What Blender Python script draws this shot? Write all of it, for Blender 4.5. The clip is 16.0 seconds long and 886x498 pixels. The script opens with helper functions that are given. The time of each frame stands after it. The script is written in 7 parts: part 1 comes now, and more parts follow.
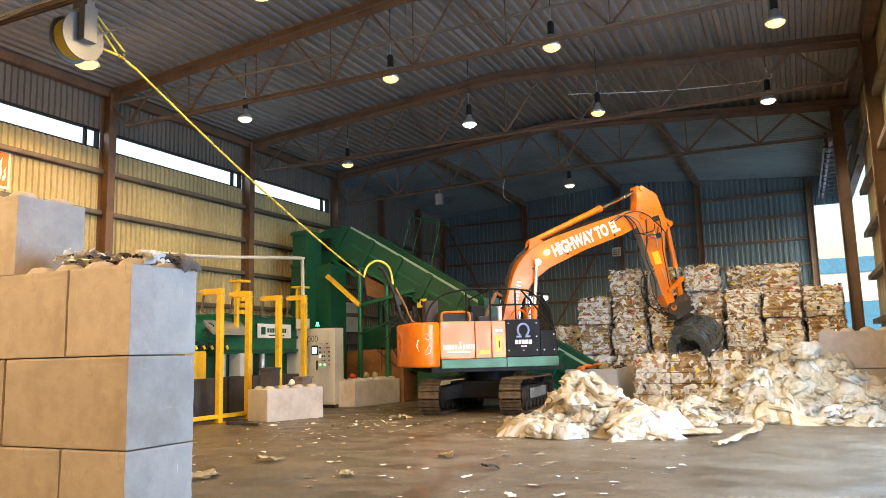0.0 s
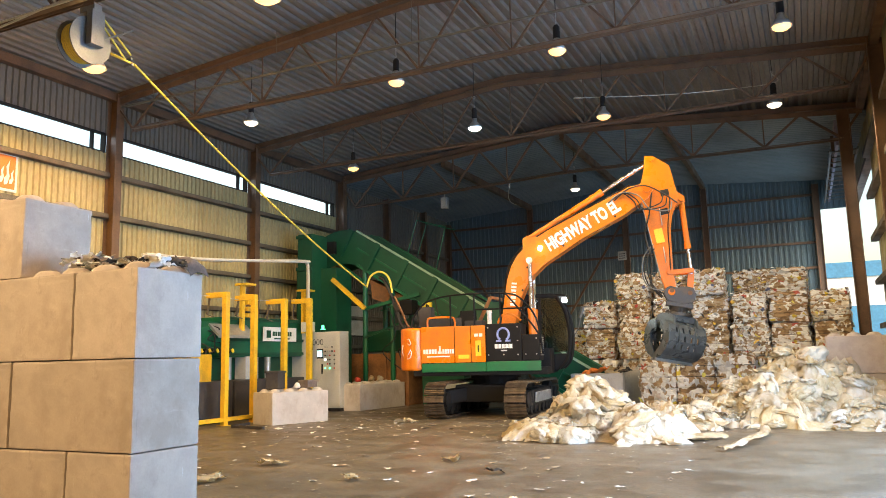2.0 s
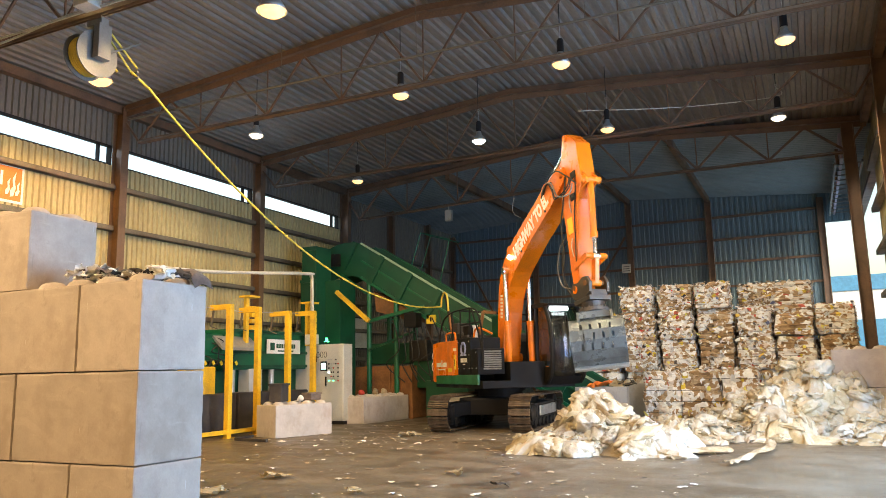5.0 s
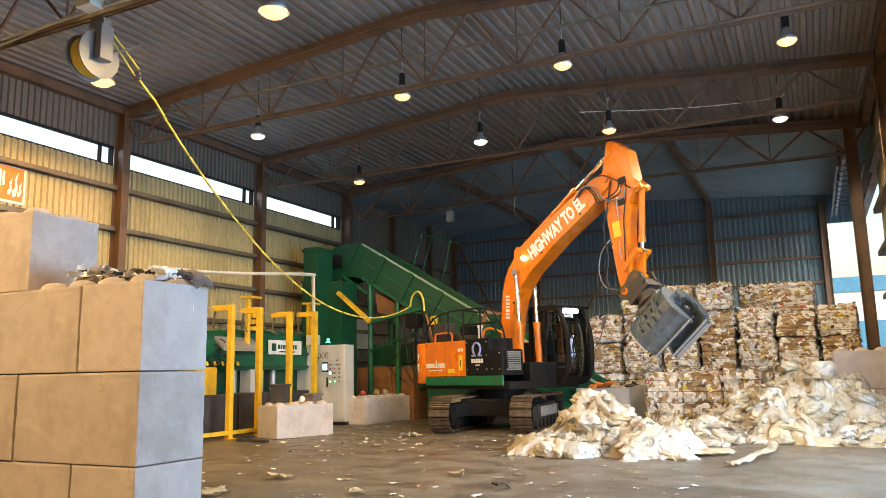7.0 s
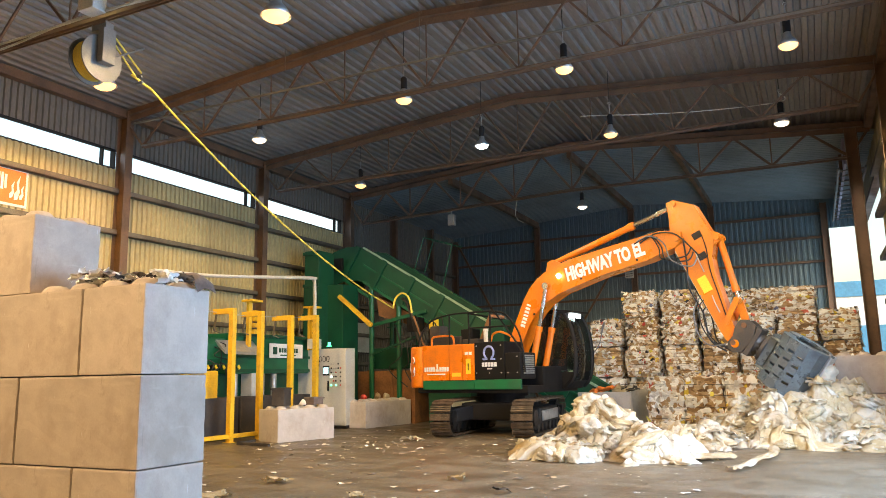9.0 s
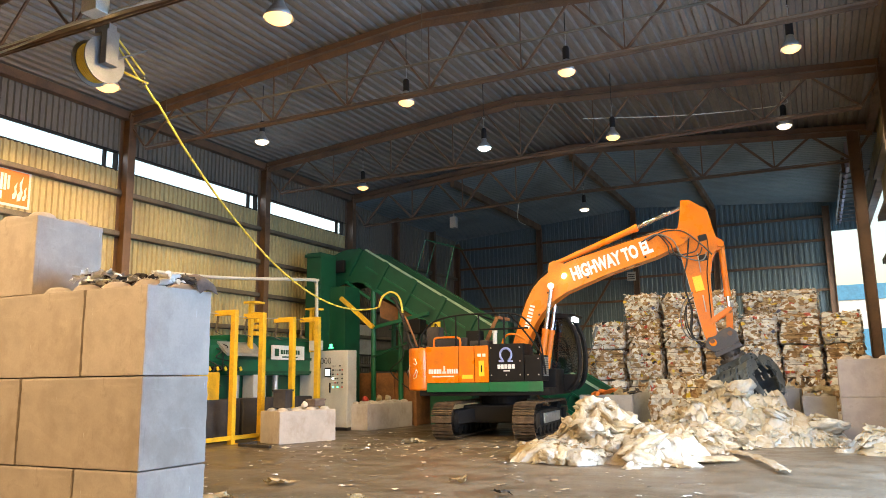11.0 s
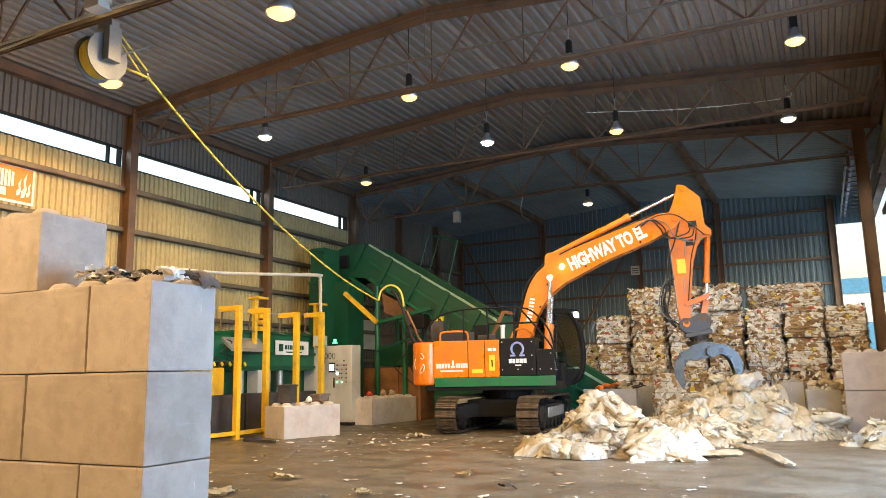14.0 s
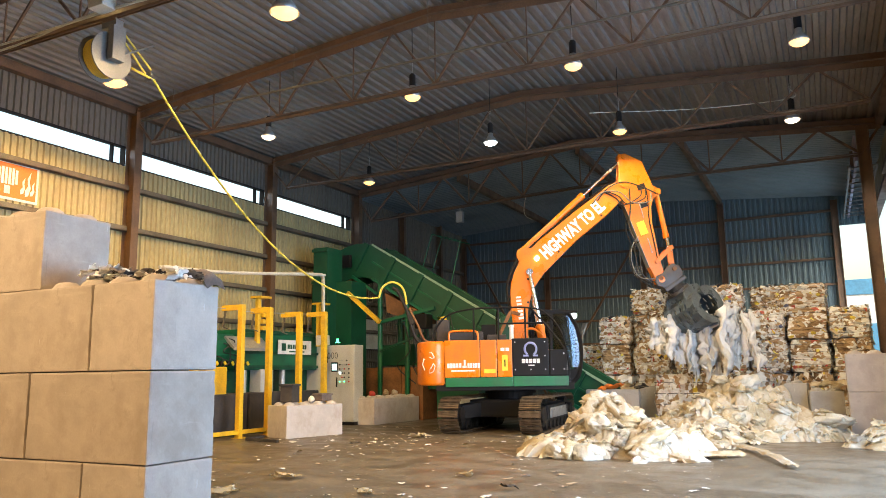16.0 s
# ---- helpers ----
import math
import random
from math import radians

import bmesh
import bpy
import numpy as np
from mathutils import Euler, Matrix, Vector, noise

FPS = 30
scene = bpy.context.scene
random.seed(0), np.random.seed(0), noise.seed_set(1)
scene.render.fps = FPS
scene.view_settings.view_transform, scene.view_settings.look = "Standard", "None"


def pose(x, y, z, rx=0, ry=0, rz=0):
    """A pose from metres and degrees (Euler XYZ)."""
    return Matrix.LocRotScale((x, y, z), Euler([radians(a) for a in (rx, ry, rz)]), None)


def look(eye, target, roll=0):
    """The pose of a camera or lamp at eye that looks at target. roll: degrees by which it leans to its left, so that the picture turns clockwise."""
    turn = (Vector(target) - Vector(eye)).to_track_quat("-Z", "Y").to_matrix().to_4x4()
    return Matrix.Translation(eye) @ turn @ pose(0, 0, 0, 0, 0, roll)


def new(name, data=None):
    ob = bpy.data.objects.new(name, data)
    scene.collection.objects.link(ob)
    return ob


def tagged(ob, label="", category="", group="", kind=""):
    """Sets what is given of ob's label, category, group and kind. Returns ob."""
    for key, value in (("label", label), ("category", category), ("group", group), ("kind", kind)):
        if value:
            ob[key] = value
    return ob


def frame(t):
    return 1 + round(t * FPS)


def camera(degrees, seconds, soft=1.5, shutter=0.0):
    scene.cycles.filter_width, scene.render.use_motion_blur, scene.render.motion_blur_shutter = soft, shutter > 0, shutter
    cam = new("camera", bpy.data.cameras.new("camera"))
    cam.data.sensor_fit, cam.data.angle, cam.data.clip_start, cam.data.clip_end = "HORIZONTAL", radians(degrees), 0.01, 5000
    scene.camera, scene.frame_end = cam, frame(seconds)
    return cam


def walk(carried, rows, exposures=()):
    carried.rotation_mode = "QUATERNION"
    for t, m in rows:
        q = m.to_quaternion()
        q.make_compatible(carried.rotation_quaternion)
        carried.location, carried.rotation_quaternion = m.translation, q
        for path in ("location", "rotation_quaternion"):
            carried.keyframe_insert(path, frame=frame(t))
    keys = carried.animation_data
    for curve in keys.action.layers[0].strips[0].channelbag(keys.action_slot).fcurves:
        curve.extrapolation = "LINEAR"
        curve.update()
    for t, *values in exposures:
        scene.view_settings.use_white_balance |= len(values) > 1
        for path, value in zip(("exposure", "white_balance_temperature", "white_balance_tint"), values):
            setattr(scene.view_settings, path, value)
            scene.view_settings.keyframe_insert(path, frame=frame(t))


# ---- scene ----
cam = camera(60.818, 16.0, soft=0.72)
PATH = [
    (0, (0.0, 0.0, 1.543), (-4.1909, 8.9736, 2.9254), -1.445),
    (0.5, (0.0, 0.0, 1.543), (-4.2044, 8.9673, 2.9255), -1.436),
    (1, (0.0, 0.0, 1.543), (-4.2219, 8.9579, 2.9331), -1.427),
    (1.5, (0.0, 0.0, 1.543), (-4.2405, 8.9468, 2.9474), -1.378),
    (2, (0.0, 0.0, 1.543), (-4.2503, 8.9378, 2.9748), -1.314),
    (2.5, (0.0, 0.0, 1.543), (-4.2577, 8.9280, 3.0135), -1.124),
    (3, (0.0, 0.0, 1.543), (-4.2647, 8.9181, 3.0528), -1.086),
    (3.5, (0.0, 0.0, 1.543), (-4.2828, 8.9020, 3.0958), -1.148),
    (4, (0.0, 0.0, 1.543), (-4.2846, 8.8936, 3.1384), -1.186),
    (6.5, (0.0, 0.0, 1.543), (-4.2883, 8.8915, 3.1405), -1.148),
    (7, (0.0, 0.0, 1.543), (-4.3010, 8.8833, 3.1520), -1.117),
    (7.5, (0.0, 0.0, 1.543), (-4.3177, 8.8731, 3.1637), -1.092),
    (8, (0.0, 0.0, 1.543), (-4.3189, 8.8702, 3.1758), -1.075),
    (8.5, (0.0, 0.0, 1.543), (-4.3161, 8.8688, 3.1907), -1.011),
    (9, (0.0, 0.0, 1.543), (-4.3125, 8.8686, 3.2013), -1.008),
    (11.5, (0.0, 0.0, 1.543), (-4.3393, 8.8458, 3.2524), -0.790),
    (12, (0.0, 0.0, 1.543), (-4.3489, 8.8366, 3.2755), -0.803),
    (12.5, (0.0, 0.0, 1.543), (-4.3546, 8.8352, 3.2684), -0.841),
    (13, (0.0, 0.0, 1.543), (-4.3639, 8.8366, 3.2376), -0.898),
    (13.5, (0.0, 0.0, 1.543), (-4.3729, 8.8421, 3.1847), -0.949),
    (14, (0.0, 0.0, 1.543), (-4.3805, 8.8423, 3.1629), -1.019),
    (14.5, (0.0, 0.0, 1.543), (-4.3903, 8.8386, 3.1567), -1.007),
    (15, (0.0, 0.0, 1.543), (-4.4018, 8.8328, 3.1574), -0.969),
    (15.5, (0.0, 0.0, 1.543), (-4.4089, 8.8285, 3.1611), -0.854),
    (16, (0.0, 0.0, 1.543), (-4.4151, 8.8251, 3.1627), -0.817),]
walk(cam, [(t, look(eye, target, roll)) for t, eye, target, roll in PATH])
scene.view_settings.exposure = 1.2

# ---- hall measures (metres) ----
XL, XR = -16.74, 2.2          # side walls
Y0, Y4 = -7.0, 35.7            # front and rear wall
FRAMES = (2.9, 8.5, 14.13, 19.9, 25.27)
POSTS = (29.0, 32.64)
RIDGE_X, Z_EAVE, Z_RIDGE, Z_CHORD = -7.3, 8.85, 9.62, 7.82
REAR_DROP = 0.30               # the ceiling of the rear bay hangs lower


# ---- world and light ----
world = bpy.data.worlds.new("world")
world.use_nodes = True
scene.world = world
sky = world.node_tree.nodes.new("ShaderNodeTexSky")
sky.sky_type, sky.sun_disc = "NISHITA", False
sky.sun_elevation, sky.sun_rotation = radians(24), radians(120)
sky.air_density, sky.dust_density = 1.5, 3.0
back = world.node_tree.nodes["Background"]
back.inputs["Strength"].default_value = 0.15
world.node_tree.links.new(sky.outputs[0], back.inputs[0])


def lamp(name, kind, m, energy, color, **more):
    data = bpy.data.lights.new(name, kind)
    data.energy, data.color = energy, color
    if kind == "AREA":
        data.shape, data.size, data.size_y = "RECTANGLE", more["size"], more["size_y"]
    if kind == "SPOT":
        data.spot_size, data.spot_blend, data.shadow_soft_size = radians(more["cone"]), 0.18, 0.16
    if kind == "POINT":
        data.shadow_soft_size = 0.16
    if kind == "SUN":
        data.angle = radians(more["angle"])
    ob = new(name, data)
    ob.matrix_world = m
    return ob


lamp("sun", "SUN", look((20, -30, 22), (0, 0, 0)), 0.8, (1.0, 0.95, 0.9), angle=12)
DAY = (0.60, 0.80, 1.0)
# daylight through the openings: gateway beside the viewpoint, rear gateway, window strips
lamp("gateway_daylight", "AREA", look((XR + 0.1, 11.0, 2.9), (XL, 11.5, 1.2)), 1020, (0.31, 0.58, 1.0), size=9.0, size_y=4.8)
lamp("rear_gateway_daylight", "AREA", look((XR + 0.1, 32.0, 4.2), (-6.0, 33.5, 5.5)), 90, (0.42, 0.72, 1.0), size=6.0, size_y=6.0)
lamp("window_daylight", "AREA", look((XL + 0.06, 9.0, 7.49), (0, 9.0, 5.0)), 45, DAY, size=32.0, size_y=0.45)

GOLD, WARM, FILL, PALE, COOL = (1.0, 0.60, 0.20), (1.0, 0.68, 0.30), (1.0, 0.70, 0.38), (1.0, 0.86, 0.64), (0.82, 1.0, 0.92)
LAMPS = (  # x, y, z of the mouth, colour, watts
    (-7.73, 18.46, 7.75, COOL, 140), (-7.93, 14.41, 7.75, WARM, 220), (-12.66, 15.10, 7.75, PALE, 95),
    (-12.95, 20.53, 7.75, WARM, 30), (-4.36, 19.23, 7.75, WARM, 250), (-0.26, 20.44, 7.75, PALE, 300),
    (-4.16, 14.45, 7.75, WARM, 120), (0.05, 15.40, 7.75, WARM, 190), (-7.90, 9.77, 7.75, WARM, 430),
    (-13.06, 10.55, 7.75, GOLD, 620), (-7.45, 27.44, 7.75, PALE, 30),
    # last two: unseen fill lamps added to light the block wall fronts
    (-8.2, 0.8, 7.75, FILL, 1500), (-3.4, -1.2, 7.75, FILL, 1000))


# ---- materials ----
def nodes_of(name):
    m = bpy.data.materials.new(name)
    m.use_nodes = True
    return m, m.node_tree, m.node_tree.nodes["Principled BSDF"]


def link(t, a, b):
    t.links.new(a, b)


def ramp(t, src, stops):
    r = t.nodes.new("ShaderNodeValToRGB")
    el = r.color_ramp.elements
    while len(el) < len(stops):
        el.new(0.5)
    for e, (pos, c) in zip(el, stops):
        e.position, e.color = pos, (*c, 1)
    link(t, src, r.inputs[0])
    return r.outputs[0]


def noise_of(t, scale, detail=5.0, rough=0.55, stretch=None, space="Object"):
    co = t.nodes.new("ShaderNodeTexCoord")
    mp = t.nodes.new("ShaderNodeMapping")
    if stretch:
        mp.inputs["Scale"].default_value = stretch
    link(t, co.outputs[space], mp.inputs[0])
    n = t.nodes.new("ShaderNodeTexNoise")
    n.inputs["Scale"].default_value, n.inputs["Detail"].default_value, n.inputs["Roughness"].default_value = scale, detail, rough
    link(t, mp.outputs[0], n.inputs[0])
    return n.outputs[0]


def mixed(t, fac, a, b, how="MIX"):
    m = t.nodes.new("ShaderNodeMix")
    m.data_type, m.blend_type = "RGBA", how
    for sock, v in ((m.inputs[0], fac), (m.inputs[6], a), (m.inputs[7], b)):
        if isinstance(v, bpy.types.NodeSocket):
            link(t, v, sock)
        elif isinstance(v, (int, float)):
            sock.default_value = v
        else:
            sock.default_value = (*v, 1)
    return m.outputs[2]


def bumped(t, bsdf, height, strength=0.3, dist=0.02):
    b = t.nodes.new("ShaderNodeBump")
    b.inputs["Strength"].default_value, b.inputs["Distance"].default_value = strength, dist
    link(t, height, b.inputs["Height"])
    link(t, b.outputs[0], bsdf.inputs["Normal"])


def surface(name, base, dirt=(0.1, 0.08, 0.06), rough=0.6, metal=0.0, grain=30.0, stain=1.2, amount=0.4, bump=0.15, vary=0.0, space="Object", stretch=None, low=0.48, high=0.68):
    """Base colour with broad stains, fine grain and a light relief."""
    m, t, b = nodes_of(name)
    fine = noise_of(t, grain, 6, 0.6, stretch, space)
    broad = noise_of(t, stain, 6, 0.6, stretch, space)
    dark = tuple(c * 0.78 for c in base)
    light = tuple(min(1, c * 1.12) for c in base)
    c = ramp(t, fine, ((0.3, dark), (0.7, light)))
    mask = ramp(t, broad, ((low, (0, 0, 0)), (high, (amount, amount, amount))))
    c = mixed(t, mask, c, dirt)
    if vary:
        info = t.nodes.new("ShaderNodeObjectInfo")
        f = ramp(t, info.outputs["Random"], ((0, (1 - vary,) * 3), (1, (1, 1, 1))))
        c = mixed(t, 1.0, c, f, "MULTIPLY")
    link(t, c, b.inputs["Base Color"])
    r = ramp(t, broad, ((0.3, (max(0.05, rough - 0.12),) * 3), (0.7, (min(1, rough + 0.15),) * 3)))
    link(t, r, b.inputs["Roughness"])
    b.inputs["Metallic"].default_value = metal
    if bump:
        bumped(t, b, fine, bump, 0.01)
    return m


def scraps(name, stops, rough=0.6, stain=3.0, bump=0.3, sheen=0.0):
    """Colours that differ from piece to piece."""
    m, t, b = nodes_of(name)
    geo = t.nodes.new("ShaderNodeNewGeometry")
    c = ramp(t, geo.outputs["Random Per Island"], stops)
    c.node.color_ramp.interpolation = "CONSTANT"
    n = noise_of(t, stain, 6, 0.6)
    c = mixed(t, ramp(t, n, ((0.45, (0, 0, 0)), (0.75, (0.5,) * 3))), c, (0.30, 0.22, 0.13))
    link(t, c, b.inputs["Base Color"])
    b.inputs["Roughness"].default_value = rough
    bumped(t, b, noise_of(t, 40, 4), bump, 0.01)
    return m


def glow(name, color, strength):
    m, t, b = nodes_of(name)
    b.inputs["Base Color"].default_value = (*color, 1)
    b.inputs["Emission Color"].default_value = (*color, 1)
    b.inputs["Emission Strength"].default_value = strength
    return m


def glass(name, tint=(0.8, 0.9, 0.9), rough=0.05, ior=1.45):
    m, t, b = nodes_of(name)
    b.inputs["Base Color"].default_value = (*tint, 1)
    b.inputs["Roughness"].default_value, b.inputs["IOR"].default_value = rough, ior
    b.inputs["Transmission Weight"].default_value = 1.0
    return m


def concrete(name, base, dirt, rough=0.8):
    """Cast concrete: blotches, pores, pale drips, differing from block to block."""
    m, t, b = nodes_of(name)
    broad = noise_of(t, 1.6, 8, 0.62)
    fine = noise_of(t, 55, 4, 0.6)
    c = ramp(t, broad, ((0.3, tuple(v * 0.80 for v in base)), (0.5, base), (0.72, tuple(min(1, v * 1.12) for v in base))))
    c = mixed(t, ramp(t, noise_of(t, 2.0, 7, 0.65, (1, 1, 0.8)), ((0.50, (0, 0, 0)), (0.66, (0.6,) * 3))), c, dirt)
    c = mixed(t, ramp(t, noise_of(t, 3.0, 3, 0.5, (11, 11, 0.9)), ((0.715, (0, 0, 0)), (0.735, (0.75,) * 3))), c, (0.72, 0.70, 0.66))
    c = mixed(t, ramp(t, noise_of(t, 3.4, 4, 0.6, (9, 9, 0.5)), ((0.66, (0, 0, 0)), (0.74, (0.5,) * 3))), c, tuple(v * 0.6 for v in base))
    c = mixed(t, ramp(t, noise_of(t, 6.5, 6, 0.7), ((0.58, (0, 0, 0)), (0.72, (0.45,) * 3))), c, tuple(v * 0.62 for v in base))
    c = mixed(t, ramp(t, noise_of(t, 4.0, 7, 0.7, (0.4, 0.4, 2.0)), ((0.60, (0, 0, 0)), (0.74, (0.4,) * 3))), c, tuple(min(1, v * 1.3) for v in base))
    c = mixed(t, 0.05, c, ramp(t, fine, ((0.35, (0.25,) * 3), (0.65, (0.8,) * 3))), "OVERLAY")
    info = t.nodes.new("ShaderNodeObjectInfo")
    c = mixed(t, 1.0, c, ramp(t, info.outputs["Random"], ((0, (0.84, 0.82, 0.80)), (1, (1, 1, 1)))), "MULTIPLY")
    link(t, c, b.inputs["Base Color"])
    b.inputs["Roughness"].default_value = rough
    bumped(t, b, fine, 0.07, 0.005)
    return m


M = {}
M["concrete"] = concrete("cast_concrete", (0.47, 0.395, 0.325), (0.33, 0.262, 0.205))
M["concrete_pale"] = concrete("pale_concrete", (0.52, 0.47, 0.42), (0.36, 0.29, 0.22))
M["concrete_grey"] = concrete("grey_concrete", (0.42, 0.40, 0.37), (0.22, 0.18, 0.14))
M["wall"] = surface("profiled_sheet_cream", (0.49, 0.405, 0.205), (0.25, 0.19, 0.09), 0.5, 0.0, 25, 0.5, 0.45, 0.03, stretch=(1, 1, 0.25))
M["wall_rear"] = surface("profiled_sheet_blue_grey", (0.125, 0.185, 0.215), (0.075, 0.09, 0.10), 0.5, 0.0, 25, 0.5, 0.5, 0.05, stretch=(1, 1, 0.25))
# even dark tone; in the rear bay it holds the shade as well
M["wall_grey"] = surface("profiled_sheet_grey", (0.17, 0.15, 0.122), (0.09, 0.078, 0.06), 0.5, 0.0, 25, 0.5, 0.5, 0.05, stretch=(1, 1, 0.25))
M["roof"] = surface("roof_deck_sheet", (0.235, 0.200, 0.165), (0.105, 0.086, 0.068), 0.42, 0.2, 18, 0.6, 0.6, 0.05, stretch=(1, 0.2, 1))
M["lining"] = surface("blue_grey_lining_sheet", (0.20, 0.245, 0.26), (0.10, 0.11, 0.11), 0.5, 0.0, 20, 0.35, 0.55, 0.05)
M["steel"] = surface("red_oxide_steel", (0.150, 0.084, 0.046), (0.05, 0.037, 0.028), 0.5, 0.0, 40, 1.5, 0.6, 0.1)
M["girt"] = surface("galvanised_rail", (0.17, 0.14, 0.10), (0.08, 0.06, 0.04), 0.5, 0.3, 40, 1.5, 0.5, 0.05)
M["orange"] = surface("orange_machine_paint", (0.80, 0.198, 0.003), (0.30, 0.10, 0.03), 0.32, 0.0, 60, 1.6, 0.38, 0.04)
M["black"] = surface("black_machine_paint", (0.006, 0.0055, 0.0055), (0.018, 0.015, 0.012), 0.6, 0.0, 60, 2.0, 0.5, 0.05)
M["black"].node_tree.nodes["Principled BSDF"].inputs["Specular IOR Level"].default_value = 0.22
M["green_band"] = surface("green_machine_paint", (0.008, 0.13, 0.045), (0.05, 0.06, 0.04), 0.38, 0.0, 60, 2.0, 0.4, 0.04)
M["green"] = surface("green_plant_paint", (0.005, 0.115, 0.048), (0.03, 0.05, 0.03), 0.42, 0.0, 40, 1.2, 0.35, 0.05)
M["green_dark"] = surface("dark_green_plant_paint", (0.003, 0.068, 0.029), (0.009, 0.022, 0.013), 0.45, 0.0, 40, 1.2, 0.4, 0.05)
M["rail_green"] = surface("pale_green_worn_edge", (0.30, 0.44, 0.30), (0.1, 0.16, 0.1), 0.5, 0.0, 40, 3.0, 0.5, 0.05)
M["yellow"] = surface("yellow_paint", (0.80, 0.47, 0.02), (0.30, 0.18, 0.05), 0.45, 0.0, 50, 2.5, 0.4, 0.04)
M["track"] = surface("worn_track_steel", (0.16, 0.115, 0.075), (0.05, 0.04, 0.03), 0.5, 0.65, 40, 5.0, 0.7, 0.2)
M["dark_steel"] = surface("greasy_dark_steel", (0.018, 0.016, 0.015), (0.06, 0.045, 0.03), 0.5, 0.4, 40, 3.0, 0.5, 0.15)
M["grapple"] = surface("blue_grey_grapple_steel", (0.15, 0.175, 0.185), (0.06, 0.055, 0.05), 0.30, 0.55, 45, 2.2, 0.6, 0.1)
M["coupler"] = surface("worn_coupler_steel", (0.07, 0.062, 0.055), (0.16, 0.11, 0.06), 0.45, 0.5, 40, 4.0, 0.5, 0.15)
M["chrome"] = surface("cylinder_rod_chrome", (0.75, 0.75, 0.75), (0.5, 0.5, 0.5), 0.15, 1.0, 50, 3.0, 0.2, 0.0)
M["rubber"] = surface("black_rubber", (0.018, 0.018, 0.018), (0.06, 0.05, 0.04), 0.6, 0.0, 60, 3.0, 0.4, 0.1)
M["cable"] = surface("yellow_cable_sheath", (0.72, 0.55, 0.07), (0.35, 0.27, 0.08), 0.5, 0.0, 60, 2.0, 0.3, 0.05)
M["white"] = surface("white_lettering", (0.82, 0.80, 0.76), (0.5, 0.4, 0.3), 0.5, 0.0, 50, 4.0, 0.3, 0.0)
M["pale"] = surface("pale_grey_enamel", (0.56, 0.54, 0.47), (0.34, 0.29, 0.20), 0.45, 0.0, 40, 2.0, 0.35, 0.04)
M["reel_grey"] = surface("grey_reel_enamel", (0.17, 0.17, 0.165), (0.14, 0.13, 0.1), 0.5, 0.1, 40, 3.0, 0.4, 0.06)
M["galv"] = surface("galvanised_steel", (0.50, 0.50, 0.48), (0.30, 0.26, 0.2), 0.42, 0.7, 40, 3.0, 0.4, 0.06)
M["rust"] = surface("rusty_plate", (0.26, 0.115, 0.04), (0.10, 0.05, 0.025), 0.75, 0.1, 18, 1.6, 0.7, 0.3)
M["board"] = surface("dark_press_board", (0.035, 0.03, 0.028), (0.10, 0.08, 0.06), 0.7, 0.0, 30, 2.0, 0.5, 0.2)
M["mat"] = surface("dusty_brown_mat", (0.17, 0.125, 0.10), (0.08, 0.06, 0.05), 0.8, 0.0, 40, 6.0, 0.5, 0.1)
M["red"] = surface("red_paint", (0.55, 0.05, 0.03), (0.2, 0.08, 0.05), 0.5, 0.0, 40, 3.0, 0.3, 0.05)
M["sign_orange"] = surface("sign_orange", (0.85, 0.22, 0.03), (0.6, 0.2, 0.05), 0.5, 0.0, 40, 2.0, 0.2, 0.0)
M["sticker"] = surface("yellow_sticker", (0.85, 0.60, 0.03), (0.4, 0.3, 0.1), 0.5, 0.0, 40, 4.0, 0.2, 0.0)
# gate header: grey sheet with the violet cast of the light mixed in
M["header"] = surface("violet_tinted_sheet", (0.30, 0.27, 0.36), (0.14, 0.12, 0.16), 0.5, 0.0, 30, 0.8, 0.4, 0.05)
M["violet"] = surface("violet_blue_enamel", (0.30, 0.34, 0.60), (0.2, 0.25, 0.4), 0.4, 0.0, 40, 3.0, 0.3, 0.0)
M["glass"] = glass("cab_glass", (0.30, 0.34, 0.34), 0.03, 1.5)
M["bulb_warm"] = glow("bulb_warm", (1.0, 0.50, 0.14), 1.4)
M["bulb_pale"] = glow("bulb_pale", (1.0, 0.80, 0.55), 2.0)
M["bulb_cool"] = glow("bulb_cool", (0.80, 1.0, 0.95), 12)
M["led"] = glow("work_light_white", (0.9, 1.0, 1.0), 7)
M["screen"] = glow("screen_pale_green", (0.5, 0.8, 0.75), 0.9)
M["signal"] = glow("signal_green", (0.1, 1.0, 0.4), 1.6)
M["outside_white"] = surface("white_cladding", (0.85, 0.87, 0.88), (0.7, 0.7, 0.7), 0.5, 0.0, 5, 0.5, 0.3, 0.0)
M["outside_blue"] = surface("blue_cladding", (0.10, 0.32, 0.55), (0.1, 0.25, 0.4), 0.5, 0.0, 5, 0.5, 0.3, 0.0)
PAPER = ((0.0, (0.36, 0.24, 0.12)), (0.12, (0.46, 0.34, 0.20)), (0.24, (0.76, 0.73, 0.67)), (0.42, (0.26, 0.16, 0.08)), (0.47, (0.84, 0.83, 0.80)),
         (0.66, (0.54, 0.43, 0.29)), (0.74, (0.68, 0.69, 0.68)), (0.83, (0.62, 0.52, 0.45)), (0.88, (0.05, 0.045, 0.05)), (0.935, (0.74, 0.50, 0.06)),
         (0.95, (0.55, 0.07, 0.05)), (0.963, (0.74, 0.64, 0.12)), (0.977, (0.16, 0.19, 0.34)), (0.988, (0.75, 0.42, 0.43)))
M["paper"] = scraps("loose_waste_paper", PAPER)
